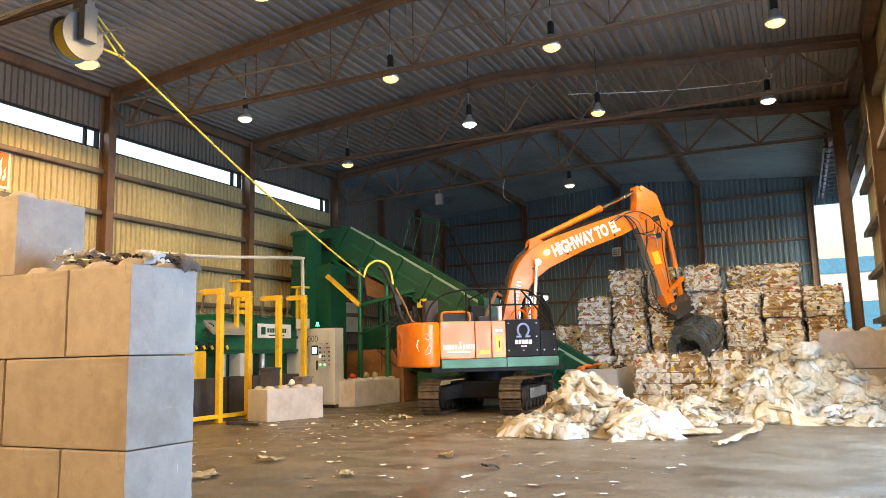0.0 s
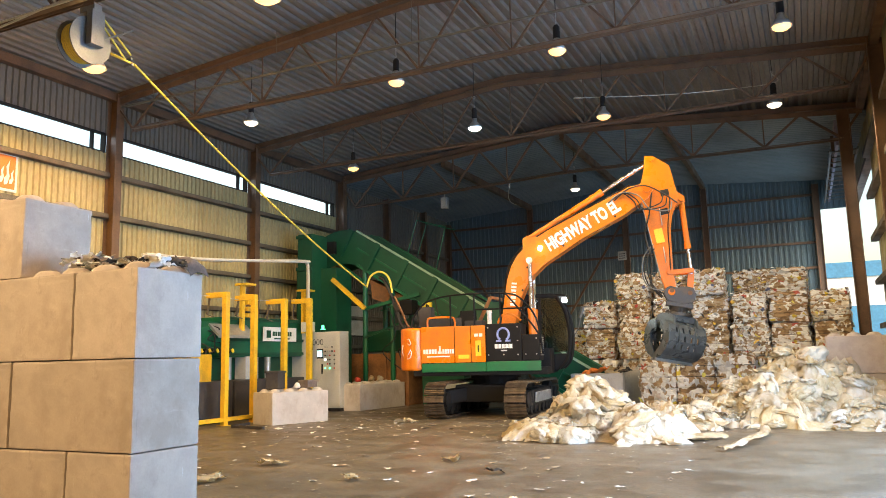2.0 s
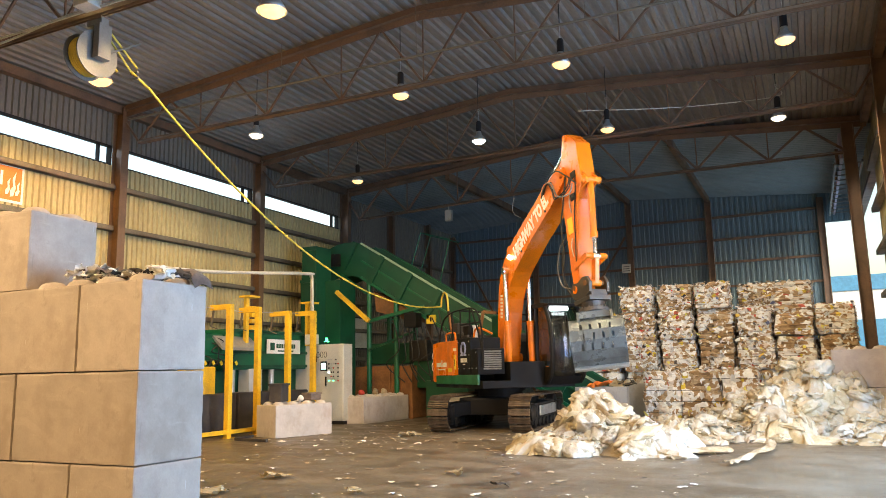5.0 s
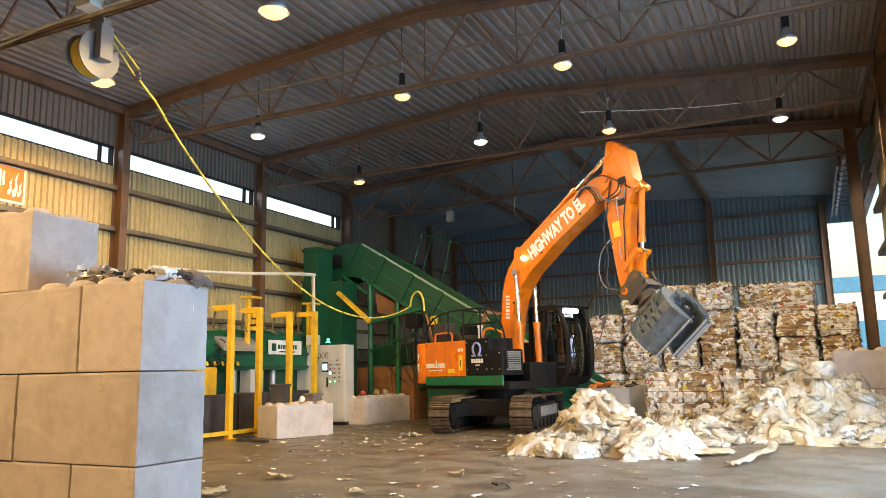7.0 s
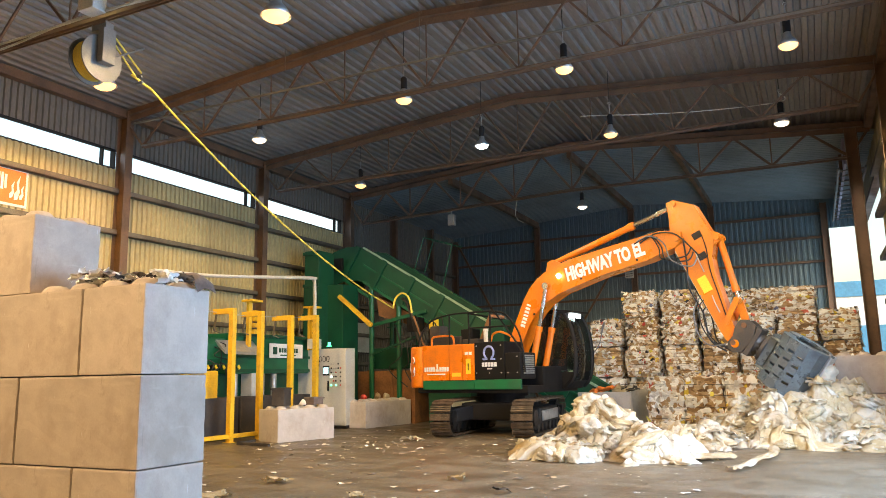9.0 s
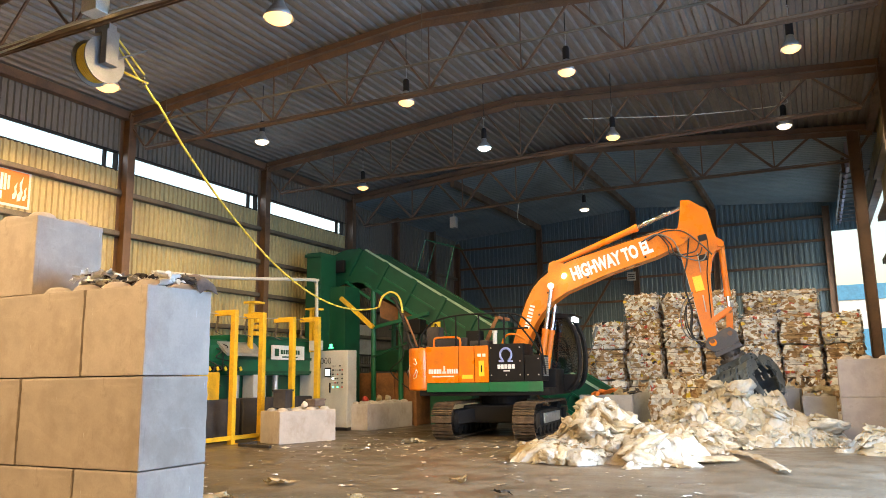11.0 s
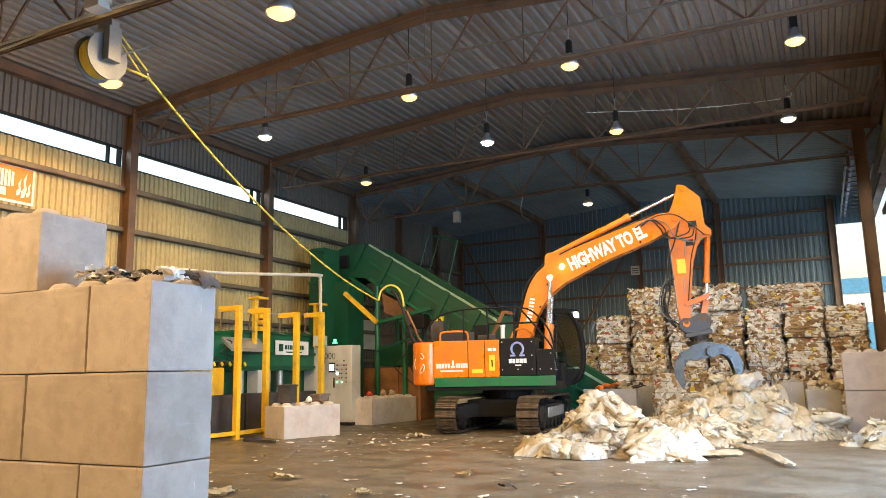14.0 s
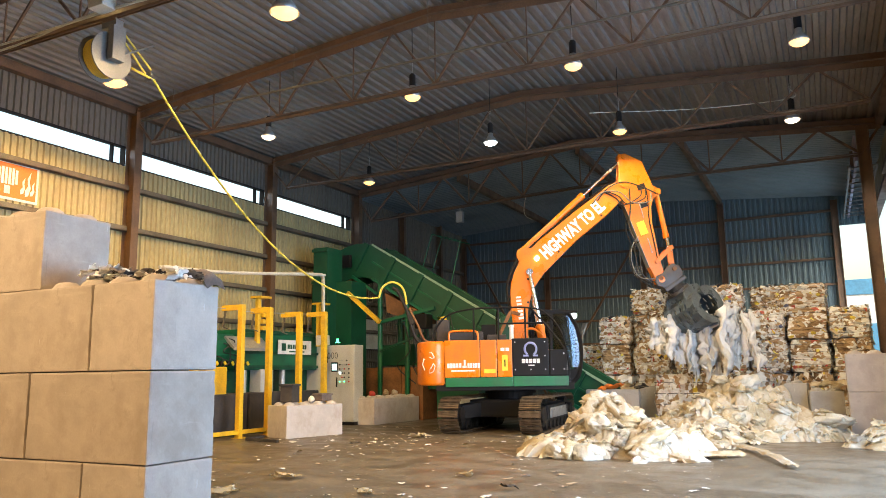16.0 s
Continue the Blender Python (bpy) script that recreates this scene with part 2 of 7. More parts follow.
FILM = ((0.0, (0.58, 0.48, 0.29)), (0.20, (0.50, 0.37, 0.165)), (0.34, (0.68, 0.64, 0.54)), (0.50, (0.38, 0.255, 0.115)), (0.64, (0.58, 0.47, 0.29)),
        (0.78, (0.72, 0.71, 0.66)), (0.92, (0.26, 0.17, 0.08)), (0.97, (0.50, 0.56, 0.58)))


def film_material(name, stops, tones):
    m = scraps(name, stops, 0.42, 1.6, 0.0)
    t, b = m.node_tree, m.node_tree.nodes["Principled BSDF"]
    was = b.inputs["Base Color"].links[0].from_socket
    tone = ramp(t, noise_of(t, 1.9, 7, 0.7), tones)
    link(t, mixed(t, 0.55, was, tone), b.inputs["Base Color"])
    n = noise_of(t, 8.0, 5, 0.55, (1, 1.4, 1))
    fine = noise_of(t, 26.0, 4, 0.6, (1.5, 1, 1))
    fine.node.noise_type = "RIDGED_MULTIFRACTAL"
    bumped(t, b, mixed(t, 0.4, n, fine), 0.8, 0.045)
    b.inputs["Coat Weight"].default_value = 0.1
    # thin sheet: light also comes through it
    thin = t.nodes.new("ShaderNodeBsdfTranslucent")
    link(t, b.inputs["Base Color"].links[0].from_socket, thin.inputs["Color"])
    both = t.nodes.new("ShaderNodeMixShader")
    both.inputs[0].default_value = 0.18
    end = t.nodes["Material Output"]
    link(t, b.outputs[0], both.inputs[1])
    link(t, thin.outputs[0], both.inputs[2])
    link(t, both.outputs[0], end.inputs["Surface"])
    return m


M["film"] = film_material("crumpled_plastic_film", FILM, ((0.34, (0.20, 0.14, 0.08)), (0.44, (0.43, 0.34, 0.21)), (0.53, (0.58, 0.51, 0.39)), (0.66, (0.67, 0.65, 0.60))))
M["film_white"] = film_material("white_plastic_film", ((0.0, (0.82, 0.80, 0.75)), (0.5, (0.78, 0.72, 0.62)), (0.8, (0.84, 0.84, 0.84))), ((0.34, (0.66, 0.58, 0.46)), (0.5, (0.82, 0.80, 0.76)), (0.66, (0.85, 0.85, 0.85))))


def floor_material():
    m, t, b = nodes_of("worn_wet_concrete_floor")
    broad = noise_of(t, 0.22, 8, 0.65)
    mid = noise_of(t, 1.3, 8, 0.65)
    fine = noise_of(t, 22, 6, 0.7)
    streak = noise_of(t, 0.9, 6, 0.6, (0.25, 1.6, 1))
    c = ramp(t, broad, ((0.30, (0.070, 0.050, 0.031)), (0.48, (0.118, 0.088, 0.055)), (0.68, (0.19, 0.152, 0.107))))
    c = mixed(t, ramp(t, mid, ((0.48, (0, 0, 0)), (0.66, (0.65,) * 3))), c, (0.058, 0.040, 0.024))
    c = mixed(t, ramp(t, streak, ((0.52, (0, 0, 0)), (0.70, (0.4,) * 3))), c, (0.20, 0.165, 0.12))
    c = mixed(t, 0.6, c, ramp(t, fine, ((0.36, (0.12,) * 3), (0.64, (0.86,) * 3))), "OVERLAY")
    speck = noise_of(t, 9, 8, 0.75)
    c = mixed(t, ramp(t, speck, ((0.60, (0, 0, 0)), (0.68, (0.55,) * 3))), c, (0.24, 0.205, 0.16))
    c = mixed(t, ramp(t, speck, ((0.34, (0.7,) * 3), (0.40, (0, 0, 0)))), c, (0.045, 0.033, 0.022))
    link(t, c, b.inputs["Base Color"])
    r = ramp(t, mid, ((0.36, (0.62,) * 3), (0.60, (0.30,) * 3)))
    link(t, r, b.inputs["Roughness"])
    b.inputs["Specular IOR Level"].default_value = 0.45
    bumped(t, b, mixed(t, 0.3, mid, fine), 0.35, 0.02)
    return m


def bale_material(name):
    """Pressed paper and board in thin uneven layers."""
    m, t, b = nodes_of(name)
    info = t.nodes.new("ShaderNodeObjectInfo")
    co = t.nodes.new("ShaderNodeTexCoord")
    off = t.nodes.new("ShaderNodeVectorMath")
    off.operation = "MULTIPLY_ADD"
    comb = t.nodes.new("ShaderNodeCombineXYZ")
    for i in range(3):
        link(t, info.outputs["Random"], comb.inputs[i])
    off.inputs[1].default_value = (40, 40, 40)
    link(t, comb.outputs[0], off.inputs[0])
    link(t, co.outputs["Object"], off.inputs[2])

    def layered(scale, stretch, detail=4):
        mp = t.nodes.new("ShaderNodeMapping")
        mp.inputs["Scale"].default_value = stretch
        link(t, off.outputs[0], mp.inputs[0])
        n = t.nodes.new("ShaderNodeTexNoise")
        n.inputs["Scale"].default_value, n.inputs["Detail"].default_value, n.inputs["Distortion"].default_value = scale, detail, 0.6
        link(t, mp.outputs[0], n.inputs[0])
        return n.outputs[0]

    def cells(scale, stretch):
        mp = t.nodes.new("ShaderNodeMapping")
        mp.inputs["Scale"].default_value = stretch
        link(t, off.outputs[0], mp.inputs[0])
        bent = t.nodes.new("ShaderNodeTexNoise")
        bent.inputs["Scale"].default_value, bent.inputs["Detail"].default_value = 5.0, 4
        link(t, mp.outputs[0], bent.inputs[0])
        v = t.nodes.new("ShaderNodeTexVoronoi")
        v.inputs["Scale"].default_value = scale
        link(t, mixed(t, 0.20, mp.outputs[0], bent.outputs[1]), v.inputs["Vector"])
        sep = t.nodes.new("ShaderNodeSeparateColor")
        link(t, v.outputs["Color"], sep.inputs[0])
        return sep.outputs[0]
    patch = layered(2.2, (1, 1, 1.6), 7)
    thin = layered(4, (1, 1, 3.4), 6)
    board = ramp(t, cells(5.0, (1, 1, 4.0)), ((0.0, (0.15, 0.085, 0.035)), (0.3, (0.29, 0.17, 0.07)), (0.6, (0.38, 0.24, 0.11)), (0.85, (0.46, 0.31, 0.16)), (1.0, (0.55, 0.42, 0.26))))
    sheet = ramp(t, cells(8.5, (1, 1, 1.6)), ((0.0, (0.84, 0.82, 0.76)), (0.28, (0.70, 0.66, 0.58)), (0.42, (0.36, 0.22, 0.10)), (0.58, (0.82, 0.81, 0.78)), (0.78, (0.44, 0.30, 0.16)), (0.90, (0.66, 0.56, 0.46)), (0.95, (0.70, 0.52, 0.05)), (0.975, (0.50, 0.10, 0.06)), (1.0, (0.25, 0.28, 0.36))))
    sheet.node.color_ramp.interpolation = "CONSTANT"
    where = t.nodes.new("ShaderNodeMath")
    where.operation = "MULTIPLY_ADD"
    where.inputs[1].default_value = 0.30
    link(t, info.outputs["Random"], where.inputs[0])
    link(t, patch, where.inputs[2])
    c = mixed(t, ramp(t, where.outputs[0], ((0.55, (0, 0, 0)), (0.57, (0.95,) * 3))), board, sheet)
    c = mixed(t, ramp(t, thin, ((0.31, (0.85,) * 3), (0.37, (0, 0, 0)))), c, (0.06, 0.042, 0.028))
    link(t, c, b.inputs["Base Color"])
    b.inputs["Roughness"].default_value = 0.75
    bumped(t, b, thin, 1.0, 0.05)
    return m


M["floor"] = floor_material()
M["bale"] = bale_material("pressed_waste_paper")


# ---- building tools ----
def part(name, bm, material, parent=None, label="", smooth=False, kind=""):
    me = bpy.data.meshes.new(name)
    bm.to_mesh(me)
    bm.free()
    me.materials.append(M[material] if isinstance(material, str) else material)
    if smooth:
        for p in me.polygons:
            p.use_smooth = True
    ob = new(name, me)
    if parent:
        ob.parent = parent
    return tagged(ob, label, kind=kind)


def thing(name, label, category, group="", m=None, kind=""):
    ob = new(name)
    ob.empty_display_size = 0.2
    if m is not None:
        ob.matrix_world = m
    return tagged(ob, label, category, group, kind)


def piece(name, me, m, parent):
    """One more object on a shared mesh."""
    ob = new(name, me)
    ob.parent = parent
    ob.matrix_basis = m
    return ob


def mesh_of(name, bm, material, smooth=False):
    me = bpy.data.meshes.new(name)
    bm.to_mesh(me)
    bm.free()
    me.materials.append(M[material])
    if smooth:
        for p in me.polygons:
            p.use_smooth = True
    return me


def box(bm, c, s, rot=None, bevel=0.0):
    """A box of size s round c, its edges rounded."""
    made = bmesh.ops.create_cube(bm, size=1.0)["verts"]
    bmesh.ops.scale(bm, vec=s, verts=made)
    if bevel:
        edges = list({e for v in made for e in v.link_edges})
        out = bmesh.ops.bevel(bm, geom=edges, offset=bevel, segments=2, affect="EDGES", profile=0.7)
        made = list({v for f in out["faces"] for v in f.verts} | {v for v in made if v.is_valid})
    m = Matrix.Translation(c) @ (rot.to_4x4() if rot is not None else Matrix())
    bmesh.ops.transform(bm, matrix=m, verts=made)
    return bm


def span(bm, lo, hi, bevel=0.0):
    return box(bm, [(a + b) / 2 for a, b in zip(lo, hi)], [b - a for a, b in zip(lo, hi)], None, bevel)


def rod(bm, a, b, r, seg=10, r2=None):
    a, b = Vector(a), Vector(b)
    d = b - a
    m = Matrix.Translation((a + b) / 2) @ d.to_track_quat("Z", "Y").to_matrix().to_4x4()
    bmesh.ops.create_cone(bm, cap_ends=True, segments=seg, radius1=r, radius2=r if r2 is None else r2, depth=d.length, matrix=m)
    return bm


def bar(bm, a, b, w, h):
    """A square bar from a to b."""
    a, b = Vector(a), Vector(b)
    d = b - a
    return box(bm, (a + b) / 2, (w, h, d.length), d.to_track_quat("Z", "Y").to_matrix())


def tube(bm, pts, r, seg=8):
    """A bent tube through the points."""
    pts = [Vector(p) for p in pts]
    rings, side = [], None
    for i, p in enumerate(pts):
        d = (pts[min(i + 1, len(pts) - 1)] - pts[max(i - 1, 0)]).normalized()
        if side is None:
            side = d.orthogonal().normalized()
        side = (side - d * side.dot(d)).normalized()
        up = d.cross(side)
        rings.append([bm.verts.new(p + r * (math.cos(2 * math.pi * k / seg) * side + math.sin(2 * math.pi * k / seg) * up)) for k in range(seg)])
    for a, b in zip(rings, rings[1:]):
        for k in range(seg):
            bm.faces.new((a[k], a[(k + 1) % seg], b[(k + 1) % seg], b[k]))
    bm.faces.new(rings[0][::-1])
    bm.faces.new(rings[-1])
    return bm


def curve(pts, n=8):
    """Points of a smooth line through pts."""
    pts = [Vector(p) for p in pts]
    out = []
    for i in range(len(pts) - 1):
        p0, p1, p2, p3 = pts[max(i - 1, 0)], pts[i], pts[i + 1], pts[min(i + 2, len(pts) - 1)]
        for k in range(n):
            s = k / n
            out.append(0.5 * (2 * p1 + (p2 - p0) * s + (2 * p0 - 5 * p1 + 4 * p2 - p3) * s * s + (3 * p1 - p0 - 3 * p2 + p3) * s ** 3))
    return out + [pts[-1]]


def plate(bm, outline, y0, y1, bevel=0.0):
    """A slab with that outline in the x-z plane, from y0 to y1."""
    a = [bm.verts.new((x, y0, z)) for x, z in outline]
    b = [bm.verts.new((x, y1, z)) for x, z in outline]
    n = len(a)
    fs = [bm.faces.new(a), bm.faces.new(b[::-1])]
    fs += [bm.faces.new((a[i], b[i], b[(i + 1) % n], a[(i + 1) % n])) for i in range(n)]
    if bevel:
        edges = list({e for f in fs[:2] for e in f.edges})
        bmesh.ops.bevel(bm, geom=edges, offset=bevel, segments=2, affect="EDGES", profile=0.7)
    bmesh.ops.recalc_face_normals(bm, faces=bm.faces[:])
    return bm


def ribbed(bm, along, across, length, height, pitch, depth, origin):
    """Profiled sheet: ribs run along 'across', repeated along 'along'."""
    along, across, origin = Vector(along), Vector(across), Vector(origin)
    n = along.cross(across).normalized()
    prof = []
    s = 0.0
    while s < length:
        for a, d in ((0.0, 0.0), (0.40, 0.0), (0.50, 1.0), (0.90, 1.0)):
            if s + a * pitch <= length:
                prof.append((s + a * pitch, d * depth))
        s += pitch
    prof.append((length, 0.0))
    lo = [bm.verts.new(origin + along * s + n * d) for s, d in prof]
    hi = [bm.verts.new(origin + along * s + n * d + across * height) for s, d in prof]
    for i in range(len(prof) - 1):
        bm.faces.new((lo[i], lo[i + 1], hi[i + 1], hi[i]))
    return bm


def letters(name, text, size, m, material, parent, wide=1.0):
    """Raised lettering in the built-in font, facing the local +z of m."""
    data = bpy.data.curves.new(name, "FONT")
    data.body, data.size, data.extrude, data.resolution_u = text, size, 0.006, 3
    data.align_x, data.align_y, data.offset = "CENTER", "CENTER", 0.020 * size / 0.4
    tmp = new(name + "_curve", data)
    me = bpy.data.meshes.new_from_object(tmp.evaluated_get(bpy.context.evaluated_depsgraph_get()))
    bpy.data.objects.remove(tmp)
    me.materials.clear()
    me.materials.append(M[material])
    ob = new(name, me)
    ob.parent = parent
    ob.matrix_basis = m @ Matrix.Diagonal((wide, 1, 1, 1))
    return ob


def crumple(bm, c, w, h, n, amp, rng, tilt=0.6, flat=1.0, base=None):
    """A crumpled sheet round c."""
    rot = Euler((rng.uniform(-tilt, tilt), rng.uniform(-tilt, tilt), rng.uniform(0, 6.28))).to_matrix()
    seed = Vector((rng.uniform(-50, 50), rng.uniform(-50, 50), rng.uniform(-50, 50)))
    rows = []
    for i in range(n + 1):
        row = []
        for j in range(n + 1):
            u, v = (i / n - 0.5), (j / n - 0.5)
            q = Vector((u * w, v * h, 0))
            k = noise.noise_vector(q * (1.6 / max(w, h) * 2.2) + seed) * amp * max(w, h)
            k2 = noise.noise_vector(q * (5.0 / max(w, h) * 1.6) + seed) * amp * 0.45 * max(w, h)
            p = rot @ (q + k + k2)
            p.z *= flat
            p += Vector(c)
            if base is not None:
                p.z = max(p.z, base(p.x, p.y))
            row.append(bm.verts.new(p))
        rows.append(row)
    for i in range(n):
        for j in range(n):
            bm.faces.new((rows[i][j], rows[i + 1][j], rows[i + 1][j + 1], rows[i][j + 1]))
    return bm


# ---- hall ----
def sheet_wall(name, material, along, length, origin, height, pitch=0.17, depth=0.05, thick=0.14, label=""):
    """A wall: profiled inner sheet before a slab, both in one mesh."""
    bm = bmesh.new()
    ribbed(bm, along, (0, 0, 1), length, height, pitch, depth, origin)
    a, o = Vector(along), Vector(origin)
    n = a.cross(Vector((0, 0, 1)))
    c = o + a * length / 2 + Vector((0, 0, height / 2)) - n * (thick / 2 + 0.012)
    box(bm, c, (length if abs(a.x) > 0.5 else thick, length if abs(a.y) > 0.5 else thick, height))
    return tagged(part(name, bm, material), label or "profiled steel sheet wall", "wall", kind="structure")


def build_shell():
    bm = bmesh.new()
    bmesh.ops.create_grid(bm, x_segments=40, y_segments=40, size=500)
    tagged(part("ground", bm, "floor"), "worn dirty concrete floor with wet patches", "floor", kind="structure")
    # left wall: below, above and beyond the window strip; along -y so that the ribs face inwards
    sheet_wall("wall_west_lower", "wall", (0, 1, 0), 25.27 - Y0, (XL, Y0, 0), 7.25, label="cream profiled steel wall stained by dust")
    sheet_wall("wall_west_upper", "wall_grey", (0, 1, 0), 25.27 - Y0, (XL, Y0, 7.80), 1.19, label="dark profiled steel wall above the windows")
    # rear bay: its shade is carried by the darker sheet colour
    sheet_wall("wall_west_rear", "wall_grey", (0, 1, 0), Y4 - 25.27, (XL, 25.27, 0), 9.0, label="profiled steel wall, its shade put into a grey colour")
    sheet_wall("wall_north", "wall_rear", (1, 0, 0), 0.95 - XL, (XL, Y4, 0), 9.9, 0.22, label="blue-grey profiled steel rear wall")
    sheet_wall("wall_north_lintel", "wall_rear", (1, 0, 0), XR - 0.95, (0.95, Y4, 7.5), 2.4, 0.22, label="blue-grey profiled steel over the rear opening")
    sheet_wall("wall_south", "wall", (-1, 0, 0), XR - XL, (XR, Y0, 0), 9.9, label="cream profiled steel front wall")
    for i, (a, b, lo, hi) in enumerate(((Y0, 6.5, 0, 9.0), (6.5, 15.5, 5.3, 9.0), (15.5, 26.0, 0, 9.0), (26.0, Y4, 7.5, 9.0))):
        sheet_wall("wall_east_%d" % (i + 1), "wall", (0, -1, 0), b - a, (XR, b, lo), hi - lo, 0.9, 0.02, label="cream steel panel wall beside the gateway")
    # roof deck, two slopes, ribs along the hall
    bm = bmesh.new()
    for x0, z0, x1, z1 in ((XL - 0.2, Z_EAVE + 0.16, RIDGE_X, Z_RIDGE + 0.2), (RIDGE_X, Z_RIDGE + 0.2, XR + 0.2, Z_EAVE + 0.16)):
        a = Vector((x1 - x0, 0, z1 - z0))
        ribbed(bm, a.normalized(), (0, 1, 0), a.length, Y4 - Y0 + 0.4, 0.27, -0.07, (x0, Y0 - 0.2, z0))
    for x0, z0, x1, z1 in ((XL - 0.3, Z_EAVE + 0.26, RIDGE_X, Z_RIDGE + 0.30), (RIDGE_X, Z_RIDGE + 0.30, XR + 0.3, Z_EAVE + 0.26)):
        plate(bm, ((x0, z0), (x1, z1), (x1, z1 + 0.12), (x0, z0 + 0.12)), Y0 - 0.3, Y4 + 0.3)
    tagged(part("ceiling", bm, "roof"), "dark ribbed steel roof deck", "ceiling", kind="structure")
    # rear bay: flat-ribbed lining sheets under the deck, ribs across the hall
    bm = bmesh.new()
    for x0, z0, x1, z1 in ((XL, Z_EAVE - REAR_DROP + 0.12, RIDGE_X, Z_RIDGE - REAR_DROP + 0.12), (RIDGE_X, Z_RIDGE - REAR_DROP + 0.12, XR, Z_EAVE - REAR_DROP + 0.12)):
        a = Vector((x1 - x0, 0, z1 - z0))
        ribbed(bm, (0, -1, 0), a.normalized(), Y4 - 25.42, a.length, 0.24, -0.022, (x0, Y4, z0))
    tagged(part("ceiling_rear", bm, "lining"), "blue-grey ribbed lining sheets under the rear roof", "ceiling", kind="structure")
    # window strips between the frames
    ys = [Y0 + 0.1, 2.9, 8.5, 14.13, 19.9, 25.15]
    for i in range(5):
        a, b = ys[i] + 0.13, ys[i + 1] - 0.13
        w = tagged(thing("window_%d" % (i + 1), "", ""), "long narrow clerestory window with translucent pane", "window", kind="structure")
        w.location = (XL - 0.04, a, 7.25)
        bm = bmesh.new()
        for lo, hi in (((-0.08, 0, 0), (0.08, b - a, 0.035)), ((-0.08, 0, 0.515), (0.08, b - a, 0.55)), ((-0.08, 0, 0.035), (0.08, 0.05, 0.515)), ((-0.08, b - a - 0.05, 0.035), (0.08, b - a, 0.515))):
            span(bm, lo, hi)
        part("window_frame", bm, "dark_steel", w)
        bm = bmesh.new()
        span(bm, (-0.05, b - a - 0.42, 0.035), (0.06, b - a - 0.37, 0.515))
        part("mullion", bm, "dark_steel", w)
    # girts on the long and rear walls
    for z in (6.62, 5.5, 4.38, 3.25, 2.1, 1.0):
        bm = bmesh.new()
        ys = [Y0, 2.9, 8.5, 14.13, 19.9, 25.27, 29.0, 32.64, Y4]
        for a, b in zip(ys, ys[1:]):
            span(bm, (XL + 0.05, a + 0.1, z - 0.08), (XL + 0.22, b - 0.1, z - 0.06))
            span(bm, (XL + 0.20, a + 0.1, z - 0.08), (XL + 0.22, b - 0.1, z + 0.06))
        tagged(part("girt_west", bm, "girt"), "horizontal folded steel wall rail", "wall rail", "west wall rails", "structure")
    for z in (8.14, 7.12, 6.08, 5.0, 3.9, 2.8, 1.6):
        bm = bmesh.new()
        for a, b in ((XL + 0.1, -12.0), (-12.0, RIDGE_X), (RIDGE_X, -3.72), (-3.72, 0.9)):
            span(bm, (a + 0.12, Y4 - 0.16, z - 0.05), (b - 0.12, Y4 - 0.04, z + 0.05))
        tagged(part("girt_north", bm, "steel"), "horizontal dark steel wall rail", "wall rail", "north wall rails", "structure")
    for z in (7.4, 6.1, 4.8, 3.5, 2.2, 1.0):
        bm = bmesh.new()
        span(bm, (XR - 0.22, 15.6, z - 0.08), (XR - 0.025, 25.9, z - 0.055))
        span(bm, (XR - 0.22, 15.6, z - 0.055), (XR - 0.20, 25.9, z + 0.06))
        tagged(part("girt_east", bm, "girt"), "horizontal folded steel wall rail", "wall rail", "east wall rails", "structure")


def i_column(name, x, y, top, wide=0.24, deep=0.34, label="red-brown steel column"):
    c = thing(name, label, "column", "hall columns", pose(x, y, 0), "structure")
    bm = bmesh.new()
    for s in (-1, 1):
        span(bm, (s * deep / 2 - 0.012, -wide / 2, 0.02), (s * deep / 2 + 0.012, wide / 2, top))
    span(bm, (-deep / 2 + 0.012, -0.008, 0.02), (deep / 2 - 0.012, 0.008, top))
    part("flanges", bm, "steel", c)
    bm = bmesh.new()
    span(bm, (-deep / 2 - 0.08, -wide / 2 - 0.06, 0), (deep / 2 + 0.08, wide / 2 + 0.06, 0.022))
    part("base_plate", bm, "steel", c)
    return c


def gateway_column(y):
    """A slightly tapered column at the inner side of the gateway."""
    c = thing("column", "dark red-brown tapered steel column beside the rear gateway", "column", "hall columns", pose(0, y, 0), "structure")
    for nm, a, b in (("inner_flange", (1.43, 0.02), (1.37, 8.72)), ("outer_flange", (1.72, 0.02), (1.69, 8.72))):
        bm = bmesh.new()
        plate(bm, [(a[0] - 0.012, a[1]), (a[0] + 0.012, a[1]), (b[0] + 0.012, b[1]), (b[0] - 0.012, b[1])], -0.12, 0.12)
        part(nm, bm, "steel", c)
    bm = bmesh.new()
    plate(bm, [(1.442, 0.02), (1.708, 0.02), (1.678, 8.72), (1.382, 8.72)], -0.008, 0.008)
    part("web", bm, "steel", c)
    bm = bmesh.new()
    span(bm, (1.36, -0.18, 0), (1.80, 0.18, 0.018))
    part("base_plate", bm, "steel", c)


def roof_z(x):
    return Z_EAVE + (Z_RIDGE - Z_EAVE) * (1 - abs(x - RIDGE_X) / (RIDGE_X - XL if x < RIDGE_X else XR - RIDGE_X))


